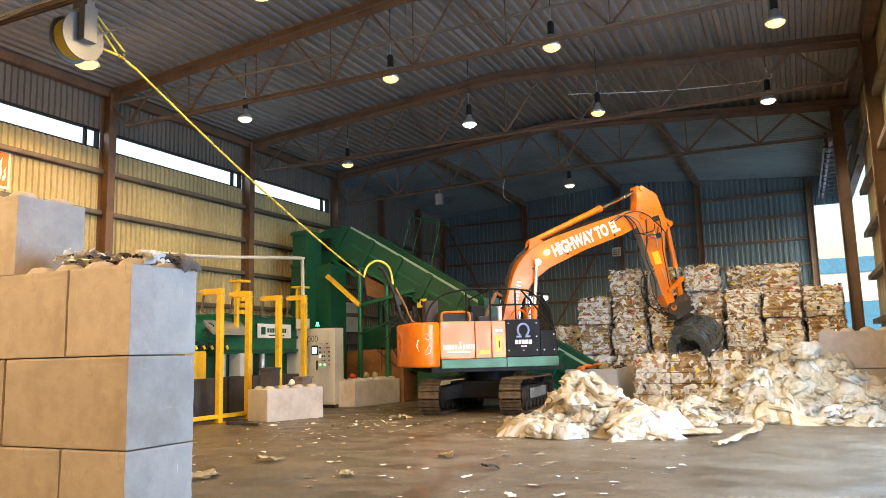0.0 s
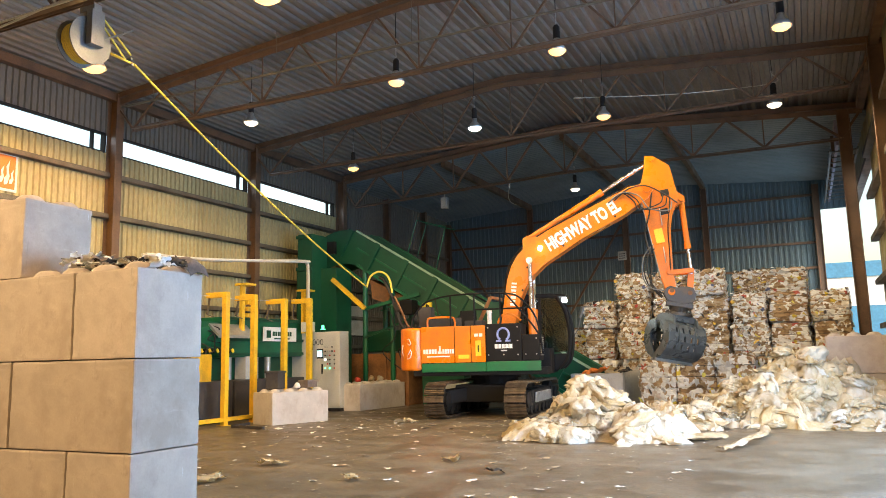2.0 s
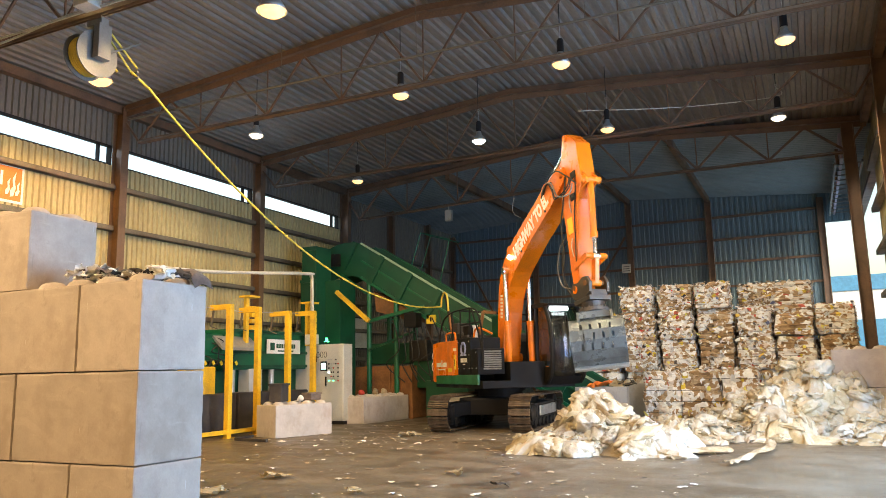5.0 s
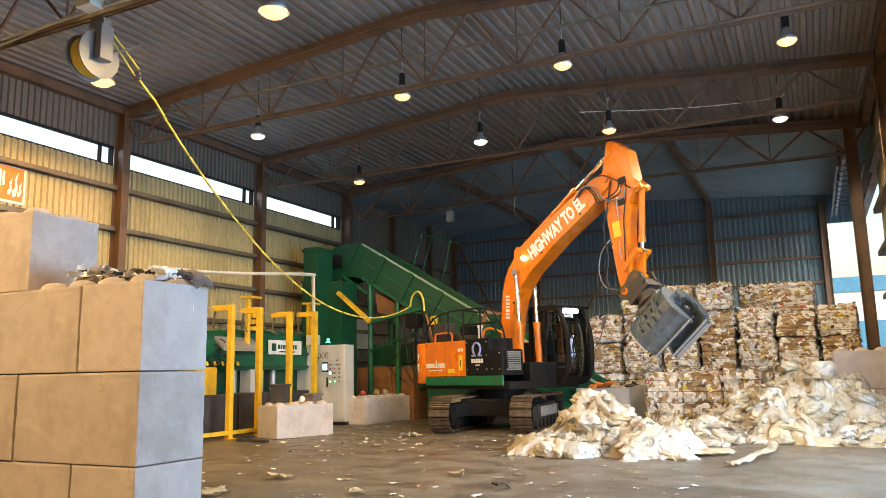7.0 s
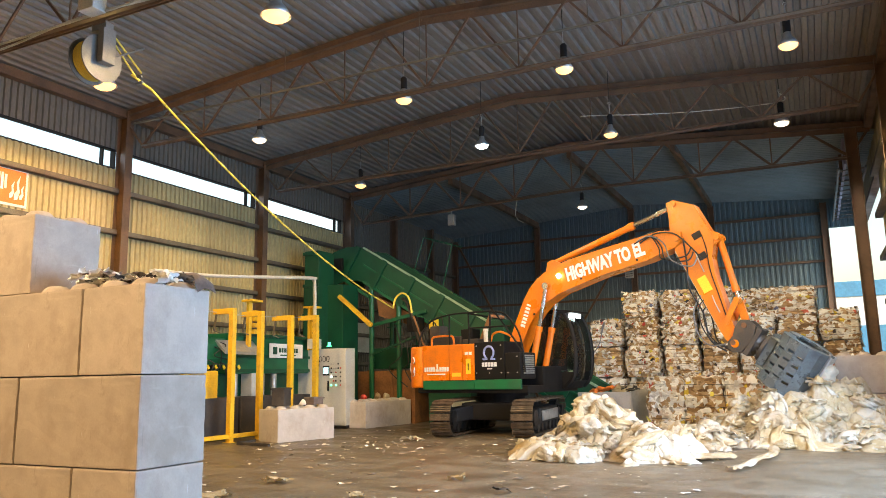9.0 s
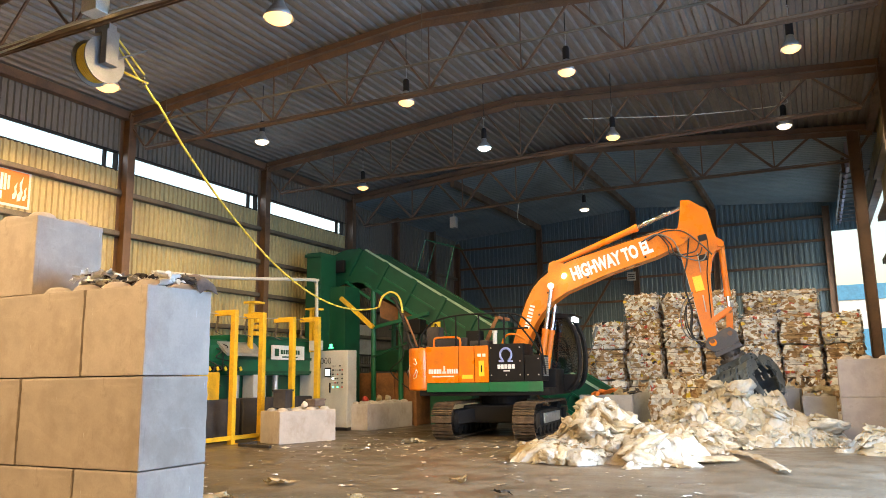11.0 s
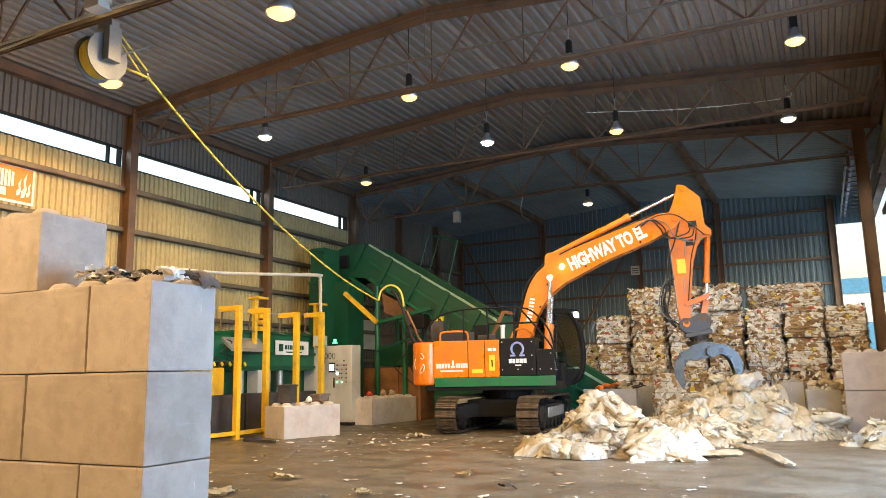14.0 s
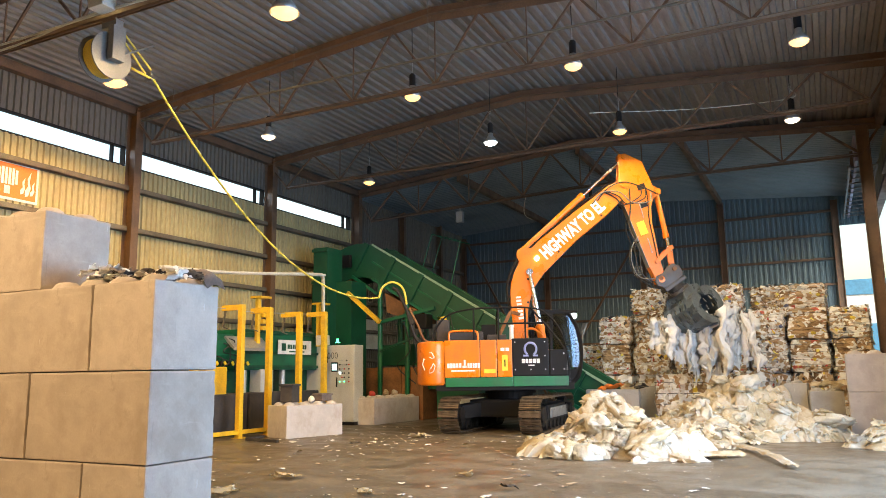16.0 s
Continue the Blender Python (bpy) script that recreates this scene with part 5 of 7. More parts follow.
def build_loose_blocks():
    lab = "pale concrete block with studs on the floor"
    concrete_block(-12.08, 16.12, 0, 0.85, 1.75, 0.8, -17, True, lab, "loose concrete blocks", "concrete_pale")
    concrete_block(-12.78, 21.35, 0, 0.85, 2.5, 0.8, -5, True, lab, "loose concrete blocks", "concrete_pale")
    for z, h in ((0, 1.0), (1.0, 0.84)):
        concrete_block(1.16, 19.6, z, 1.6, 0.8, h, 0, z > 0, "beige-grey concrete block in a low push wall", "push wall blocks", "concrete")
    for x, y, L, w, h in ((-5.68, 22.35, 1.56, 0.25, 1.0), (-4.88, 24.2, 0.86, 0.2, 1.05)):
        concrete_block(x, y, 0, L, w, h, 0, False, "grey concrete retaining slab beside the conveyor", "retaining slabs", "concrete_grey")
    concrete_block(-0.09, 21.2, 0, 0.76, 0.8, 0.98, 4, True, "grey concrete block half hidden by plastic film", "push wall blocks", "concrete_grey")
    concrete_block(-0.76, 22.1, 0, 0.56, 0.8, 1.15, -3, True, "grey concrete block half hidden by plastic film", "push wall blocks", "concrete_grey")


build_block_wall()
build_loose_blocks()


# ---- bales ----
def bale_parts(seed, w=1.1, d=1.1, h=0.95):
    rng = random.Random(seed)
    bm = bmesh.new()
    n = 13
    bmesh.ops.create_cube(bm, size=1.0)
    bmesh.ops.subdivide_edges(bm, edges=bm.edges[:], cuts=n, use_grid_fill=True)
    off = Vector((seed * 7.3, 1.7, 3.1))
    for v in bm.verts:
        p = Vector((v.co.x * w, v.co.y * d, v.co.z * h))
        out = Vector((v.co.x, v.co.y, 0))
        edge = max(abs(v.co.x), abs(v.co.y)) > 0.49
        lay = noise.noise(Vector((p.x * 1.5, p.y * 1.5, p.z * 14)) + off) * 0.04 + noise.noise(p * 3 + off) * 0.09 + noise.noise(p * 9 + off) * 0.035
        if edge and out.length > 0:
            p += out.normalized() * lay
        r = Vector((v.co.x, v.co.y)).length
        if r > 0.62:
            p.x *= 1 - (r - 0.62) * 0.35
            p.y *= 1 - (r - 0.62) * 0.35
        tip = max(0.0, abs(v.co.z) - 0.34) / 0.16
        p.x *= 1 - 0.075 * tip * tip
        p.y *= 1 - 0.075 * tip * tip
        p.z += noise.noise(Vector((p.x * 3, p.y * 3, p.z)) + off) * 0.05
        v.co = p + Vector((0, 0, h / 2))
    body = mesh_of("bale_body", bm, "bale")
    bm = bmesh.new()
    for k in range(260):
        face = rng.choice((0, 0, 0, 1, 2, 3, 4))
        u, z = rng.uniform(-0.5, 0.5), rng.uniform(0.02, 0.98) * h
        push = rng.uniform(-0.01, 0.06)
        if face == 4:
            c, nrm = Vector((u * w, rng.uniform(-0.5, 0.5) * d, h + push)), Vector((0, 0, 1))
        else:
            c = (Vector((u * w, -d / 2 - push, z)), Vector((w / 2 + push, u * d, z)), Vector((-w / 2 - push, u * d, z)), Vector((u * w, d / 2 + push, z)))[face]
            nrm = (Vector((0, -1, 0)), Vector((1, 0, 0)), Vector((-1, 0, 0)), Vector((0, 1, 0)))[face]
        s, t2 = rng.uniform(0.02, 0.09), rng.uniform(0.012, 0.06)
        q = nrm.to_track_quat("Z", "Y").to_matrix() @ Euler((rng.uniform(-0.7, 0.5), rng.uniform(-0.5, 0.5), rng.uniform(-0.9, 0.9))).to_matrix()
        pts = [Vector((a * s + rng.uniform(-0.02, 0.02), b * t2 + rng.uniform(-0.02, 0.02), rng.uniform(-0.02, 0.02))) for a, b in ((-1, -1), (0, -1), (1, -1), (1, 1), (0, 1), (-1, 1))]
        vs = [bm.verts.new(c + q @ p) for p in pts]
        bm.faces.new((vs[0], vs[1], vs[4], vs[5]))
        bm.faces.new((vs[1], vs[2], vs[3], vs[4]))
    flakes = mesh_of("loose_paper", bm, "paper")
    bm = bmesh.new()
    for k in range(4):
        z = h * (0.16 + 0.23 * k)
        tube(bm, [(-w / 2 - 0.02, -d / 2 - 0.02, z), (w / 2 + 0.02, -d / 2 - 0.02, z), (w / 2 + 0.02, d / 2 + 0.02, z), (-w / 2 - 0.02, d / 2 + 0.02, z), (-w / 2 - 0.02, -d / 2 - 0.02, z)], 0.005, 5)
    return body, flakes, mesh_of("baling_wire", bm, "dark_steel")


def build_bales():
    rng = random.Random(11)
    kinds = [bale_parts(s) for s in range(8)]

    def bale(x, y, z, w, h, d=1.1):
        b = thing("paper_bale", "wired bale of pressed cardboard and mixed waste paper", "bale", "stacked paper bales", pose(x, y, z, 0, 0, rng.uniform(-3, 3) + rng.choice((0, 180))))
        k = kinds[rng.randrange(8)]
        for nm, me in zip(("bale_body", "loose_paper", "baling_wire"), k):
            o = piece(nm, me, Matrix.Diagonal((w / 1.12, d / 1.1, h / 0.95, 1)), b)
            if nm == "loose_paper":
                tagged(o, kind="stuff")
    z = (0.0, 1.42, 2.38, 3.27)
    H = (1.41, 0.95, 0.88, 0.80)
    Y = 24.85
    cols = ((-7.15, 1.05, 1), (-6.0, 1.08, 3), (-4.88, 1.1, 4), (-3.72, 1.12, 4), (-2.62, 1.1, 4), (-1.48, 1.08, 3), (-0.40, 1.14, 3), (0.70, 1.10, 3))
    for x, w, n in cols:
        for k in range(n):
            hh = H[k] * (0.98 if n == 3 else 1.0)
            bale(x + rng.uniform(-0.03, 0.03), Y + rng.uniform(-0.16, 0.12), z[k], w - rng.uniform(0.06, 0.14), hh)
    # second row behind, one tier higher at the end
    for x, n in ((-7.2, 2), (-6.0, 2), (-4.9, 3), (-3.7, 3), (-2.6, 3), (-1.45, 4), (-0.40, 4), (0.7, 3)):
        for k in range(n):
            bale(x + rng.uniform(-0.04, 0.04), Y + 1.25, z[k], 1.08, H[k])
    for x, w in ((-9.3, 1.1), (-8.2, 1.1)):
        for k in range(2):
            bale(x, Y + 5.0, z[k] if k else 0, w, H[k])
    # low front row
    for x, w in ((-4.05, 1.05), (-2.98, 1.1), (-1.9, 1.05)):
        bale(x, 23.45, 0, w, 1.38, 1.0)


build_bales()


# ---- plastic film ----
def fold(p, off):
    """Soft overlapping folds, as of thrown sheeting: about -1 to 1."""
    w = noise.noise_vector(p * 0.9 + off) * 0.55
    q = p + w
    a = 1 - 2.4 * abs(noise.noise(Vector((q.x * 1.5, q.y * 2.6, q.z * 2.0)) + off))
    b = 1 - 2.4 * abs(noise.noise(Vector((q.x * 5.2, q.y * 3.4, q.z * 4.0)) - off))
    c = 1 - 2.4 * abs(noise.noise(Vector((q.x * 9, q.y * 13, q.z * 9)) + off * 2))
    d = 1 - 2.4 * abs(noise.noise(Vector((q.x * 21, q.y * 16, q.z * 18)) - off * 2))
    return 0.32 * a + 0.30 * b + 0.24 * c + 0.14 * d


def wad(bm, c, size, rng, flat=0.6, n=2):
    """A balled-up lump of film."""
    off = Vector((rng.uniform(-40, 40), rng.uniform(-40, 40), rng.uniform(-40, 40)))
    turn = Euler((rng.uniform(-0.5, 0.5), rng.uniform(-0.5, 0.5), rng.uniform(0, 6.28))).to_matrix()
    ax = Vector((rng.uniform(0.7, 1.5), rng.uniform(0.6, 1.0), rng.uniform(0.5, 0.9) * flat))
    made = bmesh.ops.create_icosphere(bm, subdivisions=n, radius=1.0)["verts"]
    for v in made:
        d = v.co.normalized()
        k = 0.70 + 0.38 * fold(d * 0.7, off) + 0.30 * noise.noise(d * 1.4 + off) + 0.12 * fold(d * 1.9, off * 1.7)
        q = turn @ Vector((d.x * ax.x, d.y * ax.y, d.z * ax.z)) * (size * k)
        q += Vector(c)
        q.z = max(q.z, 0.004)
        v.co = q


def billow(p):
    """Rounded swellings with sharp creases between them: about -0.5 to 1."""
    return 2.4 * abs(noise.noise(p)) - 0.5


def drape(bm, x, y, a, length, width, rng, height, lift):
    """A long folded sheet of film laid over the heap; its folds run along it."""
    off = Vector((rng.uniform(-40, 40), rng.uniform(-40, 40), 0))
    bend = rng.uniform(-0.9, 0.9)
    n, k = max(8, int(length / 0.055)), max(10, int(width / 0.020))
    rows = []
    for i in range(n + 1):
        s = i / n - 0.5
        ang = a + bend * s
        d, e = Vector((math.cos(ang), math.sin(ang), 0)), Vector((-math.sin(ang), math.cos(ang), 0))
        half = width * (0.72 + 0.75 * noise.noise(Vector((s * length * 2.2, 0.5, 0)) + off)) * (1 - 0.55 * (2 * abs(s)) ** 4)
        row = []
        for j in range(k + 1):
            u = 2 * j / k - 1
            sway = 0.10 * noise.noise(Vector((s * length * 1.6, u, 7)) + off)
            p = Vector((x, y, 0)) + d * (s * length + 0.22 * noise.noise(Vector((u * width * 5, 3.3, 0)) + off)) + e * (u * half + sway)
            f = 0.6 * billow(Vector((s * length * 0.9, u * width * 6.5, 0)) + off) + 0.4 * billow(Vector((s * length * 2.4, u * width * 15, 4)) + off)
            z = max(0.0, height(p.x, p.y)) + lift + 0.085 * f - (lift + 0.02) * max(u * u * u * u, (2 * abs(s)) ** 6)
            row.append(bm.verts.new((p.x, p.y, max(0.004, z))))
        rows.append(row)
    for p, q in zip(rows, rows[1:]):
        for j in range(k):
            bm.faces.new((p[j], p[j + 1], q[j + 1], q[j]))


def swag(bm, pts, width, flat, rng, ref=(0, 0, 1), around=20, floor=None):
    """A gathered length of film along a line: pleated all round, swelling and thinning."""
    off = Vector((rng.uniform(-40, 40), rng.uniform(-40, 40), rng.uniform(-40, 40)))
    n = len(pts) - 1
    rows = []
    for i, c in enumerate(pts):
        s = i / n
        d = (pts[min(i + 1, n)] - pts[max(i - 1, 0)]).normalized()
        side = d.cross(Vector(ref))
        side = side.normalized() if side.length > 0.05 else Vector((1, 0, 0))
        up = side.cross(d)
        far = s * n * 0.055
        w = width * (0.55 + 1.3 * abs(noise.noise(Vector((far * 2.6, 0, 0)) + off))) * min(1.0, 0.25 + 5 * s, 0.25 + 5 * (1 - s))
        twist = 1.2 * noise.noise(Vector((far * 1.1, 5, 0)) + off)
        row = []
        for j in range(around):
            th = 6.2832 * j / around
            q = Vector((math.cos(th) * 1.9, math.sin(th) * 1.9, far * 1.5)) + off
            r = w * (0.74 + 0.55 * billow(q) + 0.34 * billow(q * 2.4) + 0.16 * billow(q * 5.5))
            g = th + twist
            p = c + side * (math.cos(th) * r) + up * (math.sin(th) * r * flat) + up * (0.3 * w * math.sin(2 * g) * flat)
            if floor is not None:
                p.z = max(p.z, floor)
            row.append(bm.verts.new(p))
        rows.append(row)
    for p, q in zip(rows, rows[1:]):
        for j in range(around):
            bm.faces.new((p[j], p[(j + 1) % around], q[(j + 1) % around], q[j]))
    for row in (rows[0], rows[-1]):
        bm.faces.new(row)


def film_heap(name, label, cx, cy, rx, ry, h, seed, wads, sheets, peaks=((0, 0, 1, 1),), stray=0.7, material="film", res=0.05, flaps=40):
    """A heap of thrown plastic film: a folded bed, sheets draped down it and balled lumps. Origin at its foot."""
    rng = random.Random(seed)
    off = Vector((seed * 3.7, seed * 1.3, 0))

    def height(x, y):
        z = 0.0
        edge = 1 + 0.30 * noise.noise(Vector((math.atan2(y / ry, x / rx) * 1.3, 0, 0)) + off) + 0.22 * noise.noise(Vector((x, y, 0)) * 2.2 + off)
        for px, py, s, a in peaks:
            r = math.hypot((x - px * rx) / (rx * s), (y - py * ry) / (ry * s)) / edge
            z = max(z, a * h * max(0.0, 1 - r ** 1.9))
        if z <= 0:
            return -0.05
        f = 0.6 * billow(Vector((x, y, 0)) * 1.9 + off) + 0.4 * billow(Vector((x, y, 2)) * 4.1 + off)
        return z * (0.84 + 0.24 * f) + 0.10 * f * min(1.0, z * 5) + 0.02
    bm = bmesh.new()
    nx, ny = int(2.6 * rx / res), int(2.6 * ry / res)
    grid = {}
    for i in range(nx + 1):
        for j in range(ny + 1):
            x, y = -1.3 * rx + 2.6 * rx * i / nx, -1.3 * ry + 2.6 * ry * j / ny
            z = height(x, y)
            if z > -0.04:
                w = noise.noise_vector(Vector((x, y, z)) * 3.0 + off) * 0.14 * min(1.0, z * 3)
                grid[i, j] = bm.verts.new((x + w.x, y + w.y, max(0.0, z + w.z * 0.5)))
    for i in range(nx):
        for j in range(ny):
            q = [grid.get(k) for k in ((i, j), (i + 1, j), (i + 1, j + 1), (i, j + 1))]
            if all(q):
                bm.faces.new(q)
    size = min(1.0, 0.5 + 0.45 * h)
    made = 0
    while made < wads + sheets:
        a, r = rng.uniform(0, 6.283), math.sqrt(rng.uniform(0, 1)) * 1.02
        x, y = rx * r * math.cos(a), ry * r * math.sin(a)
        z = height(x, y)
        if z < 0.0:
            continue
        made += 1
        down = math.atan2(height(x, y - 0.3) - height(x, y + 0.3), height(x - 0.3, y) - height(x + 0.3, y))
        if made <= wads:
            wad(bm, (x, y, max(z - 0.02, 0.03)), rng.choice((0.09, 0.13, 0.18, 0.25, 0.32)) * rng.uniform(0.8, 1.2) * size, rng, 0.75, 4)
        elif made % 3:
            drape(bm, x, y, down + rng.gauss(0, 1.2), rng.uniform(0.5, 1.3) * size, rng.uniform(0.18, 0.48) * size, rng, height, rng.uniform(0.04, 0.14) * size)
        else:
            ang, turn, length = down + rng.gauss(0, stray), rng.uniform(-1.6, 1.6) * stray, rng.uniform(0.45, 1.5 - 0.3 * stray) * size
            n = max(9, int(length / 0.055))
            line, p = [], Vector((x, y, 0)) - Vector((math.cos(ang), math.sin(ang), 0)) * length * 0.4
            w = rng.uniform(0.05, 0.15) * size
            for i in range(n + 1):
                line.append(Vector((p.x, p.y, max(0.0, height(p.x, p.y)) + w * 0.55)))
                g = ang + turn * (i / n - 0.5)
                p = p + Vector((math.cos(g), math.sin(g), 0)) * (length / n)
            for k in range(2):
                line = [line[0]] + [(line[i - 1] + line[i] * 2 + line[i + 1]) / 4 for i in range(1, n)] + [line[n]]
            swag(bm, line, w, rng.uniform(0.55, 0.9), rng, floor=0.004)
    for k in range(flaps):   # loose torn flaps standing off the heap
        a, r = rng.uniform(0, 6.283), math.sqrt(rng.uniform(0, 1)) * 1.03
        x, y = rx * r * math.cos(a), ry * r * math.sin(a)
        z = height(x, y)
        if z > 0:
            w = rng.uniform(0.14, 0.42)
            crumple(bm, (x, y, z + 0.03 + 0.12 * w), w, w * rng.uniform(0.5, 0.9), 9, 0.26, rng, 0.75, 0.8, lambda X, Y: max(0.004, height(X, Y) - 0.02))
    ob = part(name, bm, material, None, "", True)
    ob.matrix_world = pose(cx, cy, 0)
    return tagged(ob, label, "plastic film", kind="stuff")


HEAPS = {}


def build_film():
    HEAPS["near"] = film_heap("film_heap", "heap of crumpled white and cream plastic film on the floor", -3.62, 14.75, 1.6, 1.55, 1.05, 3, 75, 105, ((-0.2, 0.1, 0.64, 1.0), (0.5, -0.2, 0.55, 0.46), (-0.5, -0.4, 0.58, 0.30)), 1.3, flaps=130)
    HEAPS["mound"] = film_heap("film_mound", "large mound of crumpled white and cream plastic film", -0.05, 18.3, 2.3, 1.75, 1.36, 8, 150, 200, ((-0.02, 0.1, 0.85, 1.0), (0.5, -0.2, 0.62, 0.62), (-0.6, -0.1, 0.5, 0.55)), 1.5, flaps=300)
    HEAPS["spread"] = film_heap("film_spread", "low spread of white plastic film between the heaps", -2.7, 17.4, 1.5, 1.5, 0.40, 5, 50, 80, ((0, 0, 1, 0.9), (0.4, 0.4, 0.5, 1.0)), 1.5, flaps=110)
    HEAPS["rest"] = film_heap("film_remnant", "flat remnant of white plastic film on the floor", 1.1, 17.3, 0.75, 0.7, 0.30, 6, 14, 50)
    # long twisted strips on the floor
    rng = random.Random(21)
    for pts, w in (([(-2.9, 13.9, 0.05), (-2.3, 13.9, 0.07), (-1.9, 14.3, 0.06), (-1.5, 14.7, 0.05)], 0.20), ([(-0.9, 16.4, 0.06), (-0.85, 15.4, 0.06), (-1.0, 14.2, 0.07), (-1.25, 13.0, 0.05), (-1.35, 12.8, 0.05)], 0.10)):
        bm = bmesh.new()
        c = curve(pts, 14)
        rows = []
        for i, p in enumerate(c):
            d = (c[min(i + 1, len(c) - 1)] - c[max(i - 1, 0)]).normalized()
            s = Vector((-d.y, d.x, 0))
            row = []
            for k in range(9):
                u = (k / 8 - 0.5) * 2
                f = 0.35 * noise.noise(Vector((i * 0.22, k * 0.8, w * 50)))
                row.append(bm.verts.new(p + s * (u * w * (1 + 0.45 * noise.noise(Vector((i * 0.13, 2.0, w * 9))))) + Vector((0, 0, max(-p.z + 0.006, (1 - u * u) * w * 0.3 + f * 0.10)))))
            rows.append(row)
        for a, b in zip(rows, rows[1:]):
            for k in range(8):
                bm.faces.new((a[k], a[k + 1], b[k + 1], b[k]))
        mid = c[0]
        bmesh.ops.translate(bm, verts=bm.verts[:], vec=-mid)
        strip = part("film_strip", bm, "film", None, "", True)
        strip.matrix_world = Matrix.Translation(mid)
        HEAPS["strip"] = strip
        tagged(strip, "twisted strip of cream plastic film on the floor", "plastic film", kind="stuff")


STRANDS = []


def build_strands():
    """Twisted lengths of film that the grab lifts; the origin is at the top."""
    rng = random.Random(77)
    for k, (length, width, dx, dy, drop) in enumerate(((1.2, 0.34, -0.95, -0.1, 0.0), (1.7, 0.36, -0.55, -0.2, -0.05), (1.95, 0.34, -0.2, 0.0, -0.1), (1.9, 0.40, 0.15, 0.1, -0.1), (2.0, 0.32, 0.5, 0.15, -0.15), (1.8, 0.34, 0.05, 0.3, -0.1), (2.0, 0.36, 0.85, 0.0, -0.25), (1.5, 0.34, -0.35, 0.3, 0.0), (1.7, 0.32, 1.15, 0.2, -0.1))):
        bm = bmesh.new()
        off = Vector((k * 9.1, 2.0, 5.0))
        for turn in range(3):
            line = []
            for i in range(40):
                u = i / 39
                line.append(Vector((0.26 * turn - 0.26 + 0.24 * noise.noise(Vector((u * 1.7, turn, 0)) + off), 0.26 * noise.noise(Vector((u * 2.6, 9, turn)) + off), -u * length * (0.72 + 0.14 * turn))))
            if turn == 1:
                sheet = []
                for i in range(26):
                    v = i / 25
                    row = []
                    for j in range(13):
                        e = j / 6 - 1
                        q = Vector((e * 2.2, v * 1.3, k * 3.0))
                        reach = 0.35 * (0.6 + 0.7 * noise.noise(Vector((v * 2.5, k, 2.0))))
                        row.append(bm.verts.new((e * reach + 0.12 * noise.noise(q * 1.5), 0.16 * billow(q) + 0.07 * billow(q * 3), -0.1 - v * length * (0.75 + 0.2 * noise.noise(Vector((e * 2.3, k, 0)))))))
                    sheet.append(row)
                for p, q in zip(sheet, sheet[1:]):
                    for j in range(12):
                        if noise.noise(Vector((j * 0.5, p[j].co.z * 3, k * 5.0))) < 0.28:
                            bm.faces.new((p[j], p[j + 1], q[j + 1], q[j]))
            swag(bm, line, width * rng.uniform(0.26, 0.66), rng.uniform(0.35, 0.8), rng, (0.3, 1, 0), 24)
        ob = tagged(part("film_strand", bm, "film_white", None, "", True), "long twisted length of white plastic film", "plastic film", "lifted film strands")
        STRANDS.append((ob, dx, dy, drop))


build_film()
build_strands()


# ---- baling plant ----
def build_fence():
    f = thing("safety_fence", "yellow square-tube safety fence with hooked posts", "fence", "", pose(-13.3, 0, 0))
    for y, h, x in ((13.4, 3.35, 0.0), (15.0, 3.35, 0.0), (16.1, 3.35, 0.0), (17.4, 3.32, 0.0), (18.6, 3.40, 0.0)):
        bm = bmesh.new()
        span(bm, (x - 0.07, y - 0.07, 0.012), (x + 0.07, y + 0.07, h), 0.01)
        span(bm, (x - 0.62, y - 0.06, h - 0.14), (x - 0.07, y + 0.06, h), 0.01)
        p = part("post", bm, "yellow", f)
        bm = bmesh.new()
        bar(bm, (x - 0.55, y, h - 0.14), (x - 0.62, y, h - 0.55), 0.03, 0.05)
        bar(bm, (x - 0.62, y, h - 0.55), (x - 0.48, y + 0.1, h - 0.62), 0.025, 0.025)
        part("hook", bm, "girt", p)
        bm = bmesh.new()
        span(bm, (x - 0.13, y - 0.13, 0), (x + 0.13, y + 0.13, 0.014))
        part("foot_plate", bm, "yellow", p)
    for a, b in ((13.47, 14.93), (15.07, 16.03), (16.17, 17.33)):
        bm = bmesh.new()
        span(bm, (-0.05, a, 0.10), (0.05, b, 0.20), 0.008)
        part("bottom_rail", bm, "yellow", f)
    bm = bmesh.new()
    tube(bm, [(-0.5, 13.4, 3.3), (-0.5, 16.1, 3.24), (-0.5, 18.6, 3.35)], 0.012, 6)
    part("pull_wire", bm, "galv", f)


